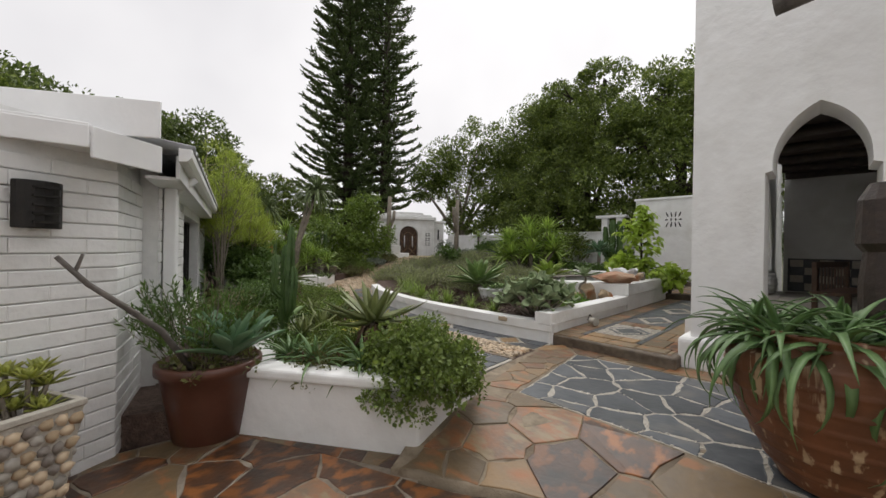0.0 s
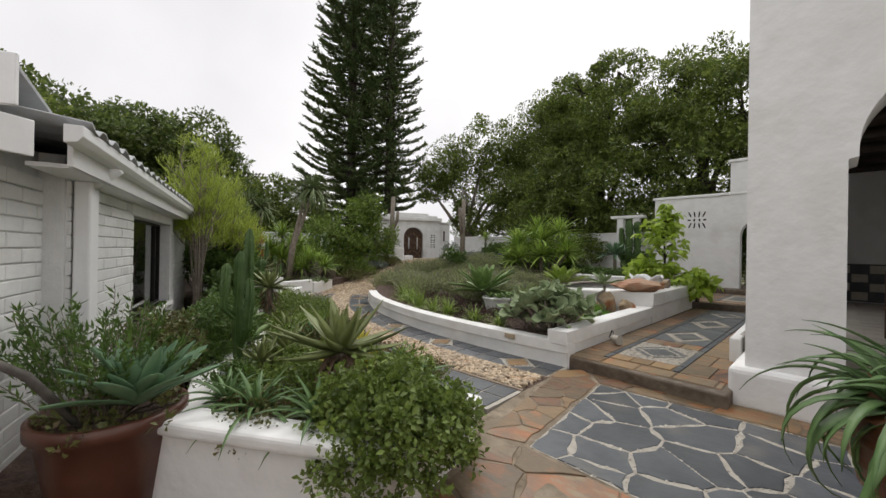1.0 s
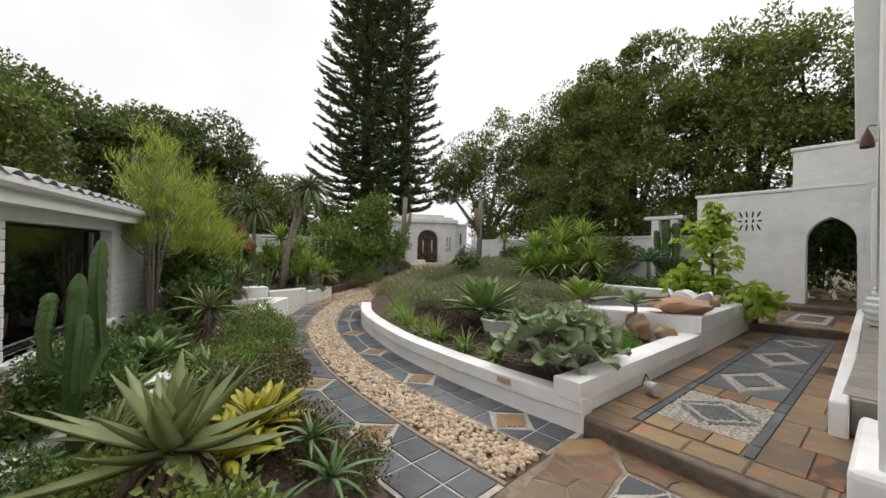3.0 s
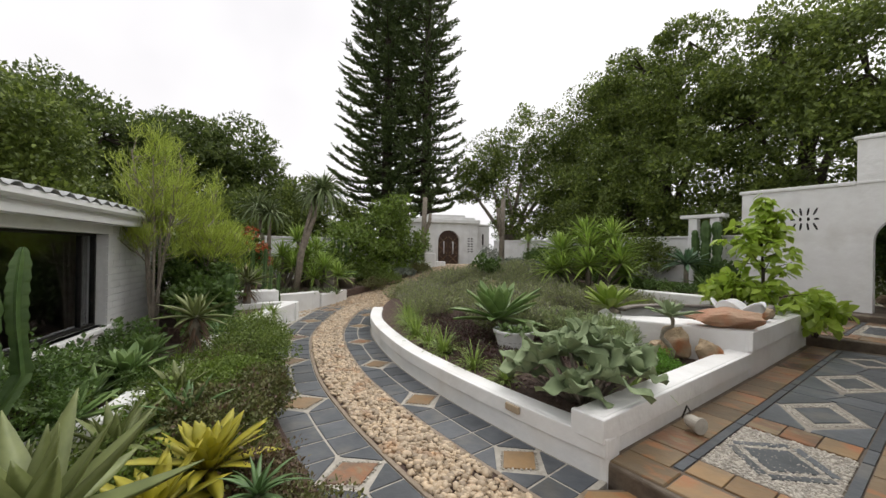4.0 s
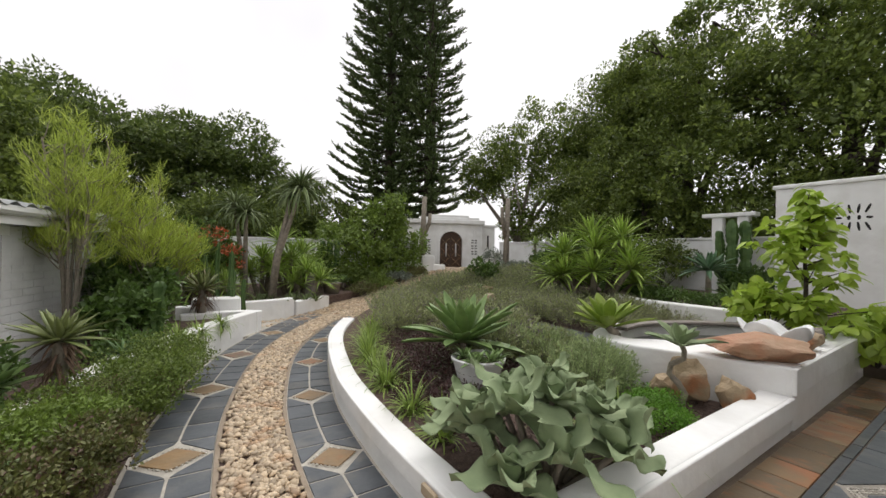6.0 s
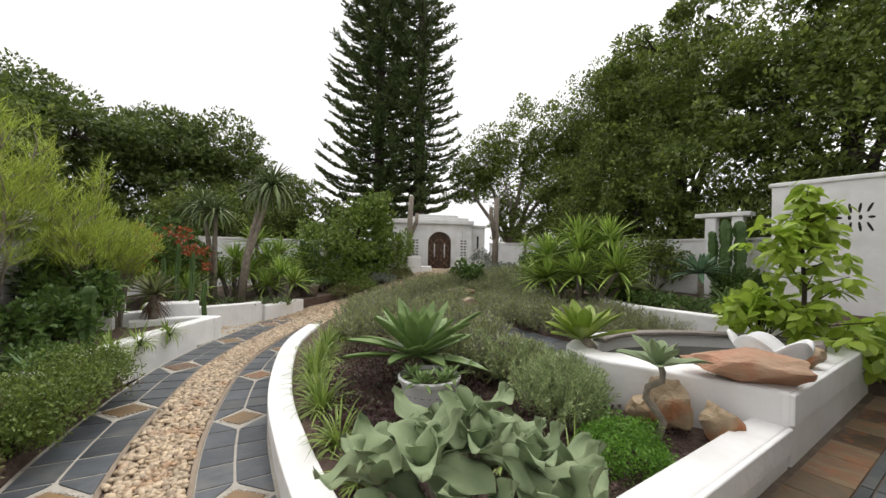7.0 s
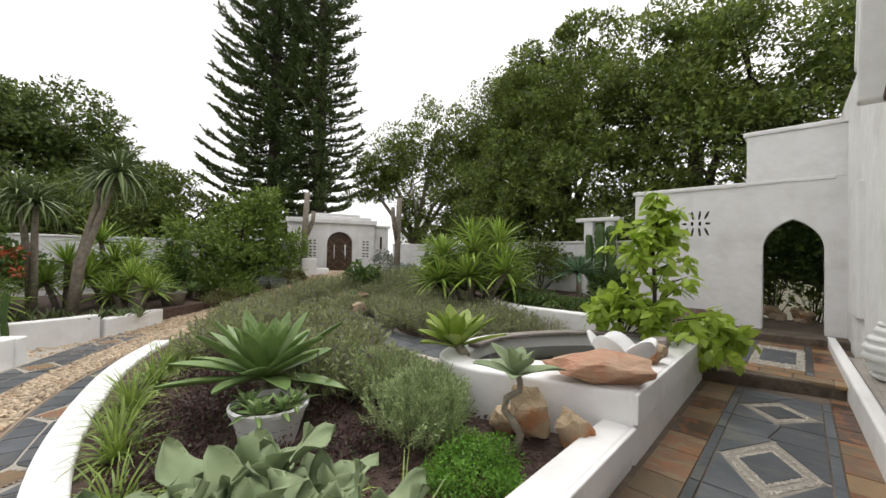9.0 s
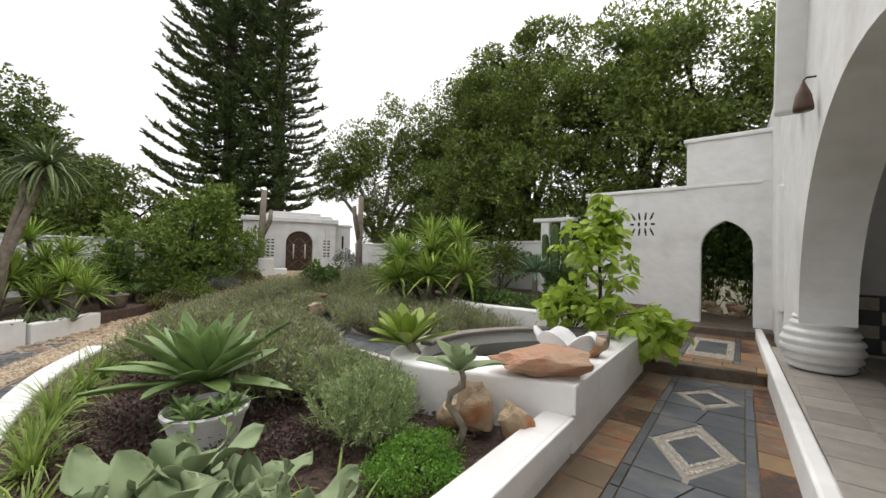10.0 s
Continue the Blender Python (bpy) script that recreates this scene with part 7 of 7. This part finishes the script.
for i, (x, y) in enumerate(((-8.5, 7.75), (-9.3, 8.0), (-10.0, 8.45), (-10.7, 8.85), (-9.6, 8.9), (-11.4, 9.4))):
    needle_bush(700 + i, (x, y, 0.3), (0.58, 0.58, 0.62), L_LAV, "grey-green lavender bush with faded spikes", stems=130, needle=0.085, width=0.021, per=20, group="lavender in the raised bed")
for i, (x, y, h) in enumerate(((-12.3, 9.2, 0.7), (-12.9, 9.9, 0.75), (-13.5, 10.7, 0.8), (-14.0, 11.6, 0.8), (-14.4, 12.6, 0.6), (-13.2, 11.6, 0.7), (-13.6, 12.8, 0.7), (-12.4, 10.6, 0.7))):
    needle_bush(770 + i, (x, y, rise_z(x, y) + 0.02), (0.66, 0.66, h), L_LAV, "grey-green lavender bush with faded spikes", stems=120, needle=0.09, width=0.022, per=20, group="lavender along the gravel walk")
for i, (x, y) in enumerate(((-7.9, 7.7), (-7.5, 7.3), (-6.2, 7.3), (-5.7, 7.7))):
    shrub(710 + i, (x, y, 0.27), (0.42, 0.42, 0.20), L_RED, "low purple-brown ground cover over the mulch", name="ground_cover", leaf=0.032, n=60, per=36, rad=0.5, lift=0.2, group="purple ground cover")

# ---- paving pieces ----
def flag(parent, poly, z0, z1, material, name="flagstone", inset=0.005):
    cx, cy = sum(p[0] for p in poly) / len(poly), sum(p[1] for p in poly) / len(poly)
    ob = Geo().prism([(x - cx, y - cy) for x, y in poly], z0 - z1, 0.0, inset).make(name, material, parent)
    ob.location = (cx, cy, z1)
    return ob


def jag(poly, rr):
    out = []
    for i in range(len(poly)):
        p, q = poly[i], poly[(i + 1) % len(poly)]
        out.append(p)
        d = math.hypot(q[0] - p[0], q[1] - p[1])
        if d > 0.18:
            k = rr.uniform(0.35, 0.65)
            o = rr.uniform(-0.03, 0.012)
            out.append((p[0] + (q[0] - p[0]) * k - (q[1] - p[1]) / d * o * -1, p[1] + (q[1] - p[1]) * k + (q[0] - p[0]) / d * o * -1))
    return out


r = random.Random(3)
low_out = [(-4.3, -1.5), (2.2, -1.5), (2.2, 3.07), (-0.6, 2.49), (-2.15, 1.73), (-3.9, 1.1)]
for cx, cy, poly in cells(low_out, scatter(r, low_out, 0.44), 0.010):
    flag(lower, jag(jag(poly, r), r), -0.3, -0.212 + r.uniform(-0.004, 0.006), r.choice((BROWNST, BROWNST, RUST, BROWNST, BROWNST, DULLST, BROWNST)))
strip_out = [(-2.23, 1.77), (-2.27, 2.0), (-3.74, 1.03)]
for cx, cy, poly in cells(strip_out, scatter(r, strip_out, 0.34), 0.008):
    flag(lower, poly, -0.3, -0.21, r.choice((BROWNST, BROWNST, RUST, DULLST)))
slate_zone = [(-2.15, 3.45), (0.6, 3.35), (0.9, 5.5), (-2.4, 5.38)]



def inside(poly, x, y):
    for i in range(len(poly)):
        (x0, y0), (x1, y1) = poly[i], poly[(i + 1) % len(poly)]
        if (x1 - x0) * (y - y0) - (y1 - y0) * (x - x0) < 0:
            return False
    return True


slate_edges = []


def slope_flag(poly, material, rr):
    """A flagstone that follows the slope of the terrace."""
    cx, cy = sum(p[0] for p in poly) / len(poly), sum(p[1] for p in poly) / len(poly)
    n, up = len(poly), rr.uniform(0.001, 0.008)
    g = Geo()
    z0 = terrace_z(cx, cy)
    for x, y in poly:
        g.v.append((x - cx, y - cy, -0.1))
    for x, y in poly:
        g.v.append((x - cx, y - cy, terrace_z(x, y) - z0 + up - 0.004))
    for x, y in poly:
        k = 1 - 0.007 / max(0.05, math.hypot(x - cx, y - cy))
        px, py = (x - cx) * k, (y - cy) * k
        g.v.append((px, py, terrace_z(cx + px, cy + py) - z0 + up))
    for r0 in (0, n):
        g.f += [(r0 + i, r0 + (i + 1) % n, r0 + n + (i + 1) % n, r0 + n + i) for i in range(n)]
    g.f.append(tuple(range(2 * n, 3 * n)))
    ob = g.make("flagstone", material, terrace)
    ob.location = (cx, cy, z0)


jb = Geo()
for j in range(9):
    for i in range(15):
        u, v = i / 14, j / 8
        (xa, ya), (xb, yb), (xc, yc), (xd, yd) = slate_zone
        x = (xa * (1 - u) + xb * u) * (1 - v) + (xd * (1 - u) + xc * u) * v
        y = (ya * (1 - u) + yb * u) * (1 - v) + (yd * (1 - u) + yc * u) * v
        jb.v.append((x, y, terrace_z(x, y) - 0.001))
for j in range(8):
    for i in range(14):
        jb.f.append((j * 15 + i, j * 15 + i + 1, j * 15 + 16 + i, j * 15 + 15 + i))
jb.make("joint_bed", JOINT, terrace, "pale mortar joints between the slates")
for cx, cy, poly in cells(slate_zone, scatter(r, slate_zone, 0.56), 0.013):
    pj = jag(jag(poly, r), r)
    slope_flag(pj, SLATE, r)
    for (xa, ya), (xb, yb) in zip(pj, pj[1:] + pj[:1]):
        for k in range(int(math.hypot(xb - xa, yb - ya) / 0.05)):
            u = r.random()
            x, y = xa + (xb - xa) * u + (xa + (xb - xa) * u - cx) * 0.04, ya + (yb - ya) * u + (ya + (yb - ya) * u - cy) * 0.04
            slate_edges.append((x, y, terrace_z(x, y)))
for out_, dd in (([(-2.15, 1.76), (-0.6, 2.53), (0.58, 3.33), (-2.18, 3.42), (-2.42, 3.2)], 0.48), ([(-0.57, 2.53), (3.6, 3.41), (0.62, 3.34)], 0.48), ([(0.63, 3.4), (3.6, 3.44), (3.6, 5.6), (0.92, 5.5)], 0.5)):
    for cx, cy, poly in cells(out_, scatter(r, out_, dd), 0.008):
        slope_flag(jag(poly, r), r.choice((RUST, BROWNST, DULLST, BROWNST, RUST, DULLST, RUST, OCHRE)), r)
edge_a = [(-2.55, 3.35), (-2.2, 3.47), (-2.43, 5.4), (-2.8, 5.84), (-3.03, 5.5)]
edge_b = [(-2.42, 5.41), (0.9, 5.53), (3.6, 5.6), (3.6, 5.98), (-2.78, 5.85)]
for eo, dd in ((edge_a, 0.40), (edge_b, 0.46)):
    for cx, cy, poly in cells(eo, scatter(r, eo, dd), 0.010):
        slope_flag(jag(poly, r), r.choice((RUST, DULLST, RUST, OCHRE)), r)

nk = [(-11.15, 3.65), (-11.15, 5.6), (-13.1, 7.0), (-13.1, 6.2), (-12.5, 3.6)][::-1]
for cx, cy, poly in cells(nk, scatter(r, nk, 0.42), 0.014):
    flag(nook, poly, -0.2, 0.0, r.choice((SLATE, SLATE, SLATE, RUST)), "slab")

for i in range(11):
    x = -5.85 - 0.41 * i
    for j in range(2):
        y = (10.0 if x > -8.2 else 10.0 + 0.5 * (-8.2 - x)) + 0.14 + j * 0.40
        k = 0.2 if x < -8.0 else 0.03
        flag(inner_path, [(x, y), (x, y + 0.38), (x - 0.39, y + 0.38 + k), (x - 0.39, y + k)], 0.26, 0.338, SLATE, "slab")

# curved path: slabs of slate with ochre diamonds, a pebble channel between edgings
band(WLINE, -0.60, -0.645, -0.1, 0.012, "edging", EDGING, PATHBED, bevel=0.006)
band(WLINE, -1.235, -1.28, -0.1, 0.012, "edging", EDGING, PATHBED, bevel=0.006)
band(WLINE, -0.645, -1.235, -0.1, -0.002, "channel", SOIL, PATHBED)
ARC = [0.0]
for a, b in zip(WLINE, WLINE[1:]):
    ARC.append(ARC[-1] + math.hypot(b[0] - a[0], b[1] - a[1]))
ARC = np.array(ARC)
WX = np.array(WLINE)


def on_path(s, o):
    x, y, nx, ny = (np.interp(s, ARC, WX[:, i]) for i in range(4))
    return (x - nx * o, y - ny * o)


def slab_row(o0, o1, every, phase):
    s, i = 0.06, phase
    om = (o0 + o1) / 2
    dlen = 0.46
    while s < ARC[-1] - 0.5:
        if i % every == 0:
            # a diamond with four corner slabs
            a, b = s, s + dlen * 1.25
            m = (a + b) / 2
            dia = [(a + 0.11, om), (m, o0 + 0.07), (b - 0.11, om), (m, o1 - 0.07)]
            flag(PATHBED, [on_path(*p) for p in dia], -0.2, 0.006, r.choice((OCHRE, RUST, OCHRE)), "diamond")
            for q in ([(a, o0), (m - 0.03, o0), (m - 0.03, o0 + 0.02), (a + 0.03, om - 0.04), (a, om - 0.02)], [(m + 0.03, o0), (b, o0), (b, om - 0.02), (b - 0.03, om - 0.04), (m + 0.03, o0 + 0.02)], [(b, om + 0.02), (b, o1), (m + 0.03, o1), (m + 0.03, o1 - 0.02), (b - 0.03, om + 0.04)], [(a, om + 0.02), (a + 0.03, om + 0.04), (m - 0.03, o1 - 0.02), (m - 0.03, o1), (a, o1)]):
                flag(PATHBED, [on_path(*p) for p in q], -0.2, 0.002, SLATE, "slab")
            for e in range(4):
                (s0, c0), (s1, c1) = dia[e], dia[(e + 1) % 4]
                for t in range(8):
                    u = (t + 0.5) / 8
                    sx, cx = s0 + (s1 - s0) * u, c0 + (c1 - c0) * u
                    sx, cx = sx + (sx - m) * 0.10, cx + (cx - om) * 0.12
                    x, y = on_path(sx, cx)
                    chips.append((x, y, 0.003))
            s = b + 0.022
        else:
            a, b = s, s + 0.30 * r.uniform(0.9, 1.15)
            flag(PATHBED, [on_path(a, o0), on_path(b, o0), on_path(b, om - 0.012), on_path(a, om - 0.012)], -0.2, r.uniform(0.0, 0.004), SLATE, "slab")
            flag(PATHBED, [on_path(a, om + 0.012), on_path(b, om + 0.012), on_path(b, o1), on_path(a, o1)], -0.2, r.uniform(0.0, 0.004), SLATE, "slab")
            s = b + 0.022
        i += 1


chips = []
slab_row(0.03, 0.59, 4, 3)
slab_row(1.29, 1.93, 4, 1)


def pebble_mesh(rng, pts, size, squash=0.6, detail=1):
    """Many rounded stones in one mesh."""
    b = bmesh.new()
    bmesh.ops.create_icosphere(b, subdivisions=detail, radius=1.0)
    bv = np.array([v.co[:] for v in b.verts])
    bf = np.array([[v.index for v in f.verts] for f in b.faces])
    b.free()
    V, F = [], []
    for i, (x, y, z) in enumerate(pts):
        s = size * rng.uniform(0.6, 1.35)
        a = rng.uniform(0, math.tau)
        q = bv * np.array([s * rng.uniform(0.9, 1.4), s * rng.uniform(0.65, 1.0), s * squash * rng.uniform(0.8, 1.2)]) * (1 + 0.1 * rng.normal(size=(len(bv), 1)))
        c, d = math.cos(a), math.sin(a)
        tl = rng.uniform(-0.35, 0.35)
        q = np.stack([q[:, 0] * c - q[:, 1] * d, q[:, 0] * d + q[:, 1] * c, q[:, 2] + q[:, 0] * tl], 1)
        V.append(q + [x, y, z])
        F.append(bf + i * len(bv))
    return np.concatenate(V), np.concatenate(F)


rng = np.random.default_rng(77)
loose = [(*on_path(rng.uniform(0.05, ARC[-1] - 0.2), rng.uniform(0.66, 1.22)), rng.uniform(0.0, 0.024)) for _ in range(6500)]
V, F = pebble_mesh(rng, loose, 0.032)
pb = np_mesh("pebbles", V, F, PEBBLE, None, "cream and tan pebbles filling the path channel")
pb.data.polygons.foreach_set("use_smooth", [True] * len(pb.data.polygons))
tagged(pb, "", "pebbles", kind="stuff")
gp_ = []
for _ in range(5200):
    k = rng.integers(len(gravel_line))
    x, y, nx, ny = gravel_line[k]
    o = rng.uniform(-1.45, 1.25)
    gp_.append((x + nx * o + rng.uniform(-0.1, 0.1), y + ny * o + rng.uniform(-0.1, 0.1), rise_z(x, y) - 0.025))
V, F = pebble_mesh(rng, gp_, 0.042, 0.5, 1)
tagged(np_mesh("gravel", V, F, PEBBLE, None, "loose tan gravel on the walk to the gatehouse"), "", "gravel", kind="stuff")
# mulch crumbs on the raised bed
mp = [(rng.uniform(-8, -3.4), rng.uniform(6.0, 9.0), 0.335) for _ in range(3600)]
V, F = pebble_mesh(rng, [p for p in mp if p[1] > 6.05 + 0.1 * max(0, -p[0] - 5.5) * 1.9], 0.018, 0.5, 1)
tagged(np_mesh("mulch", V, F, SOIL, None, "dark bark mulch on the raised bed"), "", "mulch", kind="stuff")

# walkway slabs: rust borders, slate panels with mosaic diamonds
def walkway(parent, x0, x1, y0, y1, zt, xs0, xs1, motifs):
    """x0..x1 the walkway, xs0..xs1 its inlaid centre; motifs: (y from, y to, kind)."""
    for side, y1 in (((x0, xs0 - 0.012), y1), ((xs1 + 0.012, x1), y1 + 0.35)):
        y = y0
        while y < y1 - 0.05:
            d = min(r.uniform(0.34, 0.66), y1 - y)
            w = side[1] - side[0]
            cut = side[0] + w * r.choice((0.5, 0.62, 0.4))
            if w > 0.45:
                flag(parent, [(side[0], y), (cut - 0.008, y), (cut - 0.008, y + d - 0.014), (side[0], y + d - 0.014)], zt - 0.05, zt + r.uniform(0, 0.004), r.choice((RUST, DULLST, DULLST, OCHRE, DULLST, BROWNST, RUST, DULLST)), "slab")
                flag(parent, [(cut + 0.008, y), (side[1], y), (side[1], y + d - 0.014), (cut + 0.008, y + d - 0.014)], zt - 0.05, zt + r.uniform(0, 0.004), r.choice((RUST, DULLST, DULLST, OCHRE, DULLST, BROWNST, RUST, DULLST)), "slab")
            else:
                flag(parent, [(side[0], y), (side[1], y), (side[1], y + d - 0.014), (side[0], y + d - 0.014)], zt - 0.05, zt + r.uniform(0, 0.004), r.choice((RUST, DULLST, DULLST, OCHRE, DULLST, BROWNST, RUST, DULLST)), "slab")
            y += d
    # front row behind the step's nose
    x = x0
    while x < x1 - 0.06:
        d = min(r.uniform(0.26, 0.46), x1 - x)
        flag(parent, [(x, y0 - 0.30), (x + d - 0.014, y0 - 0.30), (x + d - 0.014, y0 - 0.014), (x, y0 - 0.014)], zt - 0.05, zt + r.uniform(0, 0.004), r.choice((RUST, OCHRE, DULLST, DULLST)), "slab", 0.014)
        x += d
    xm = (xs0 + xs1) / 2
    for a, b, kind in motifs:
        m = (a + b) / 2
        # slate rails at both sides
        for u0, u1 in ((xs0, xs0 + 0.07), (xs1 - 0.07, xs1)):
            flag(parent, [(u0, a), (u1, a), (u1, b - 0.012), (u0, b - 0.012)], zt - 0.05, zt + 0.002, SLATE, "slab")
        i0, i1 = xs0 + 0.085, xs1 - 0.085
        if kind == "rust":
            n = 3
            for i in range(n):
                p, q = i0 + (i1 - i0) * i / n, i0 + (i1 - i0) * (i + 1) / n - 0.012
                flag(parent, [(p, a), (q, a), (q, b - 0.012), (p, b - 0.012)], zt - 0.05, zt + 0.002, r.choice((RUST, OCHRE)), "slab")
            continue
        if kind == "plain":
            c0, c1 = i0 + (i1 - i0) * r.uniform(0.3, 0.45), i0 + (i1 - i0) * r.uniform(0.55, 0.7)
            flag(parent, [(i0, a), (c0, a), (c1, b - 0.012), (i0, b - 0.012)], zt - 0.05, zt + 0.002, SLATE, "slab")
            flag(parent, [(c0 + 0.014, a), (i1, a), (i1, b - 0.012), (c1 + 0.014, b - 0.012)], zt - 0.05, zt + 0.002, SLATE, "slab")
            continue
        chipfield.append((i0, a, i1, b - 0.012, zt, kind))
        flag(parent, [(i0, a), (i1, a), (i1, b - 0.012), (i0, b - 0.012)], zt - 0.05, zt - 0.006, CHIPBED, "mosaic_bed", 0.002)
        w, h = (i1 - i0), (b - a)
        if kind == "star":
            flag(parent, [(xm - w * 0.33, m), (xm, m - h * 0.24), (xm + w * 0.33, m), (xm, m + h * 0.24)], zt - 0.05, zt + 0.003, SLATE, "slab")
            for sx, sy in ((-1, -1), (1, -1), (1, 1), (-1, 1)):
                flag(parent, [(xm + sx * w * 0.40, m + sy * h * 0.01), (xm + sx * w * 0.46, m + sy * h * 0.05), (xm + sx * w * 0.05, m + sy * h * 0.37), (xm + sx * w * 0.005, m + sy * h * 0.31)][:: sx * sy], zt - 0.05, zt + 0.0025, SLATE, "slab")
        elif kind == "box":
            flag(parent, [(xm - w * 0.34, m - h * 0.3), (xm + w * 0.34, m - h * 0.3), (xm + w * 0.34, m + h * 0.3), (xm - w * 0.34, m + h * 0.3)], zt - 0.05, zt + 0.003, SLATE, "slab")
        else:
            # slate ground with pale chip outlines of a lozenge
            for sx in (-1, 1):
                for sy in (-1, 1):
                    flag(parent, [(xm + sx * w * 0.5, m + sy * 0.03), (xm + sx * w * 0.5, m + sy * h * 0.5), (xm + sx * w * 0.03, m + sy * h * 0.5), (xm + sx * w * 0.03, m + sy * h * 0.46), (xm + sx * w * 0.46, m + sy * 0.03)][:: sx * sy], zt - 0.05, zt + 0.002, SLATE, "slab")
            flag(parent, [(xm - w * 0.28, m), (xm, m - h * 0.26), (xm + w * 0.28, m), (xm, m + h * 0.26)], zt - 0.05, zt + 0.003, SLATE, "slab")


chipfield = []
walkway(walk1, -3.0, -1.22, 6.08, 12.70, 0.168, -2.66, -1.72, [(6.12, 6.40, "rust"), (6.41, 7.50, "star"), (7.51, 7.86, "rust"), (7.87, 9.15, "loz"), (9.16, 9.55, "plain"), (9.56, 10.95, "double"), (10.96, 11.45, "plain"), (11.46, 12.40, "loz"), (12.41, 12.72, "plain")])
walkway(walk2, -3.1, -1.40, 13.40, 15.9, 0.348, -2.70, -1.86, [(13.42, 13.66, "rust"), (13.68, 15.5, "box"), (15.52, 15.9, "rust")])
cp = [(x, y, z) for x, y, z in chips]
for x0, y0, x1, y1, zt, kind in chipfield:
    xm, ym, w, h = (x0 + x1) / 2, (y0 + y1) / 2, x1 - x0, y1 - y0
    if kind in ("loz", "double"):
        for e in range(4):
            pts = [(xm - w * 0.40, ym), (xm, ym - h * 0.37), (xm + w * 0.40, ym), (xm, ym + h * 0.37)]
            (a, b), (c, d) = pts[e], pts[(e + 1) % 4]
            for lane in ((0.84, 0.94, 1.04) if kind == "loz" else (0.72, 0.79, 1.02, 1.09)):
                for t in range(24):
                    u = (t + rng.uniform(0.3, 0.7)) / 24
                    px, py = a + (c - a) * u, b + (d - b) * u
                    cp.append((xm + (px - xm) * lane, ym + (py - ym) * lane, zt - 0.003))
    else:
        for _ in range(2300):
            px, py = rng.uniform(x0, x1), rng.uniform(y0, y1)
            cp.append((px, py, zt - 0.004))
V, F = pebble_mesh(rng, cp, 0.014, 0.4, 1)
tagged(np_mesh("mosaic_chips", V, F, CHIP, None, "pale mosaic chips set in the path joints"), "", "mosaic", kind="stuff")
# white river chips in the slate joints of the terrace
jp = [p for p in slate_edges if r.random() < 0.8]
V, F = pebble_mesh(rng, jp, 0.012, 0.5, 1)
tagged(np_mesh("joint_chips", V, F, CHIP, None, "small pale stones in the slate joints"), "", "chips", kind="stuff")
# porch tiles
for i in range(5):
    for j in range(17):
        x0, y0 = HX(10) - 0.16 + i * 0.42, 7.5 + j * 0.42
        flag(porch, [(x0, y0), (x0 + 0.405, y0), (x0 + 0.405, y0 + 0.405), (x0, y0 + 0.405)], 0.45, 0.502, TILE, "tile")
# bricks of the cottage facade and return wall
bh, bl = 0.116, 0.44
BR = {}


def brick(x0, x1, z, side):
    ln = round(x1 - x0, 2)
    if ln < 0.05:
        return
    key = (ln, side)
    if key not in BR:
        g = Geo()
        h, d = bh - 0.008, 0.034
        if side == "front":
            v = [(0.0, d, 0), (ln, d, 0), (ln, d, h), (0, d, h), (0, 0.006, 0), (ln, 0.006, 0), (ln, 0.006, h), (0, 0.006, h), (0.008, 0, 0.008), (ln - 0.008, 0, 0.008), (ln - 0.008, 0, h - 0.008), (0.008, 0, h - 0.008)]
        else:
            v = [(d, 0.0, 0), (d, ln, 0), (d, ln, h), (d, 0, h), (0.006, 0, 0), (0.006, ln, 0), (0.006, ln, h), (0.006, 0, h), (0, 0.008, 0.008), (0, ln - 0.008, 0.008), (0, ln - 0.008, h - 0.008), (0, 0.008, h - 0.008)]
        f = [(0, 1, 5, 4), (1, 2, 6, 5), (2, 3, 7, 6), (3, 0, 4, 7), (4, 5, 9, 8), (5, 6, 10, 9), (6, 7, 11, 10), (7, 4, 8, 11), (8, 9, 10, 11)]
        o = g.add(v, f).make("brick", PAINTBRICK, cottage)
        BR[key] = o.data
    else:
        o = new("brick", BR[key])
        o.parent = cottage
    jit = rnd.uniform(-0.004, 0.004)
    if side == "front":
        o.location = (x0, jit + (0.16 if x0 < 0.94 else 0), z)
    else:
        o.location, o.rotation_euler = (-0.07 + jit - x0 * 0.682, 0.16 + x0 * 0.731, z), (0, 0, radians(43))


far_bricks = Geo()
for c in range(21):
    z = -0.24 + c * bh
    off = 0.22 if c % 2 else 0.0
    for s0, s1 in ((-0.07, 0.95), (0.95, 8.1)):
        x = s0 - off
        while x < s1:
            a, b = max(x, s0), min(x + bl - 0.004, s1)
            if z + bh > 0.52 and z < 2.04:
                if a < 3.05 < b:
                    b = 3.05
                elif a < 5.83 < b:
                    a = 5.83
                elif 3.05 <= a < 5.83:
                    x += bl
                    continue
            if a >= 5.82:
                # beyond the window the courses are one piece of work
                if b - a > 0.05:
                    far_bricks.box(a, 0.0, z, b, 0.034, z + bh - 0.008)
            else:
                brick(a, b, z, "front")
            x += bl
    x = 0.0 - off
    while x < 1.8:
        brick(max(x, 0.0), min(x + bl - 0.004, 1.8), z, "side")
        x += bl
tagged(far_bricks.make("brickwork", PAINTBRICK, cottage), "white painted brick courses", "", kind="stuff")
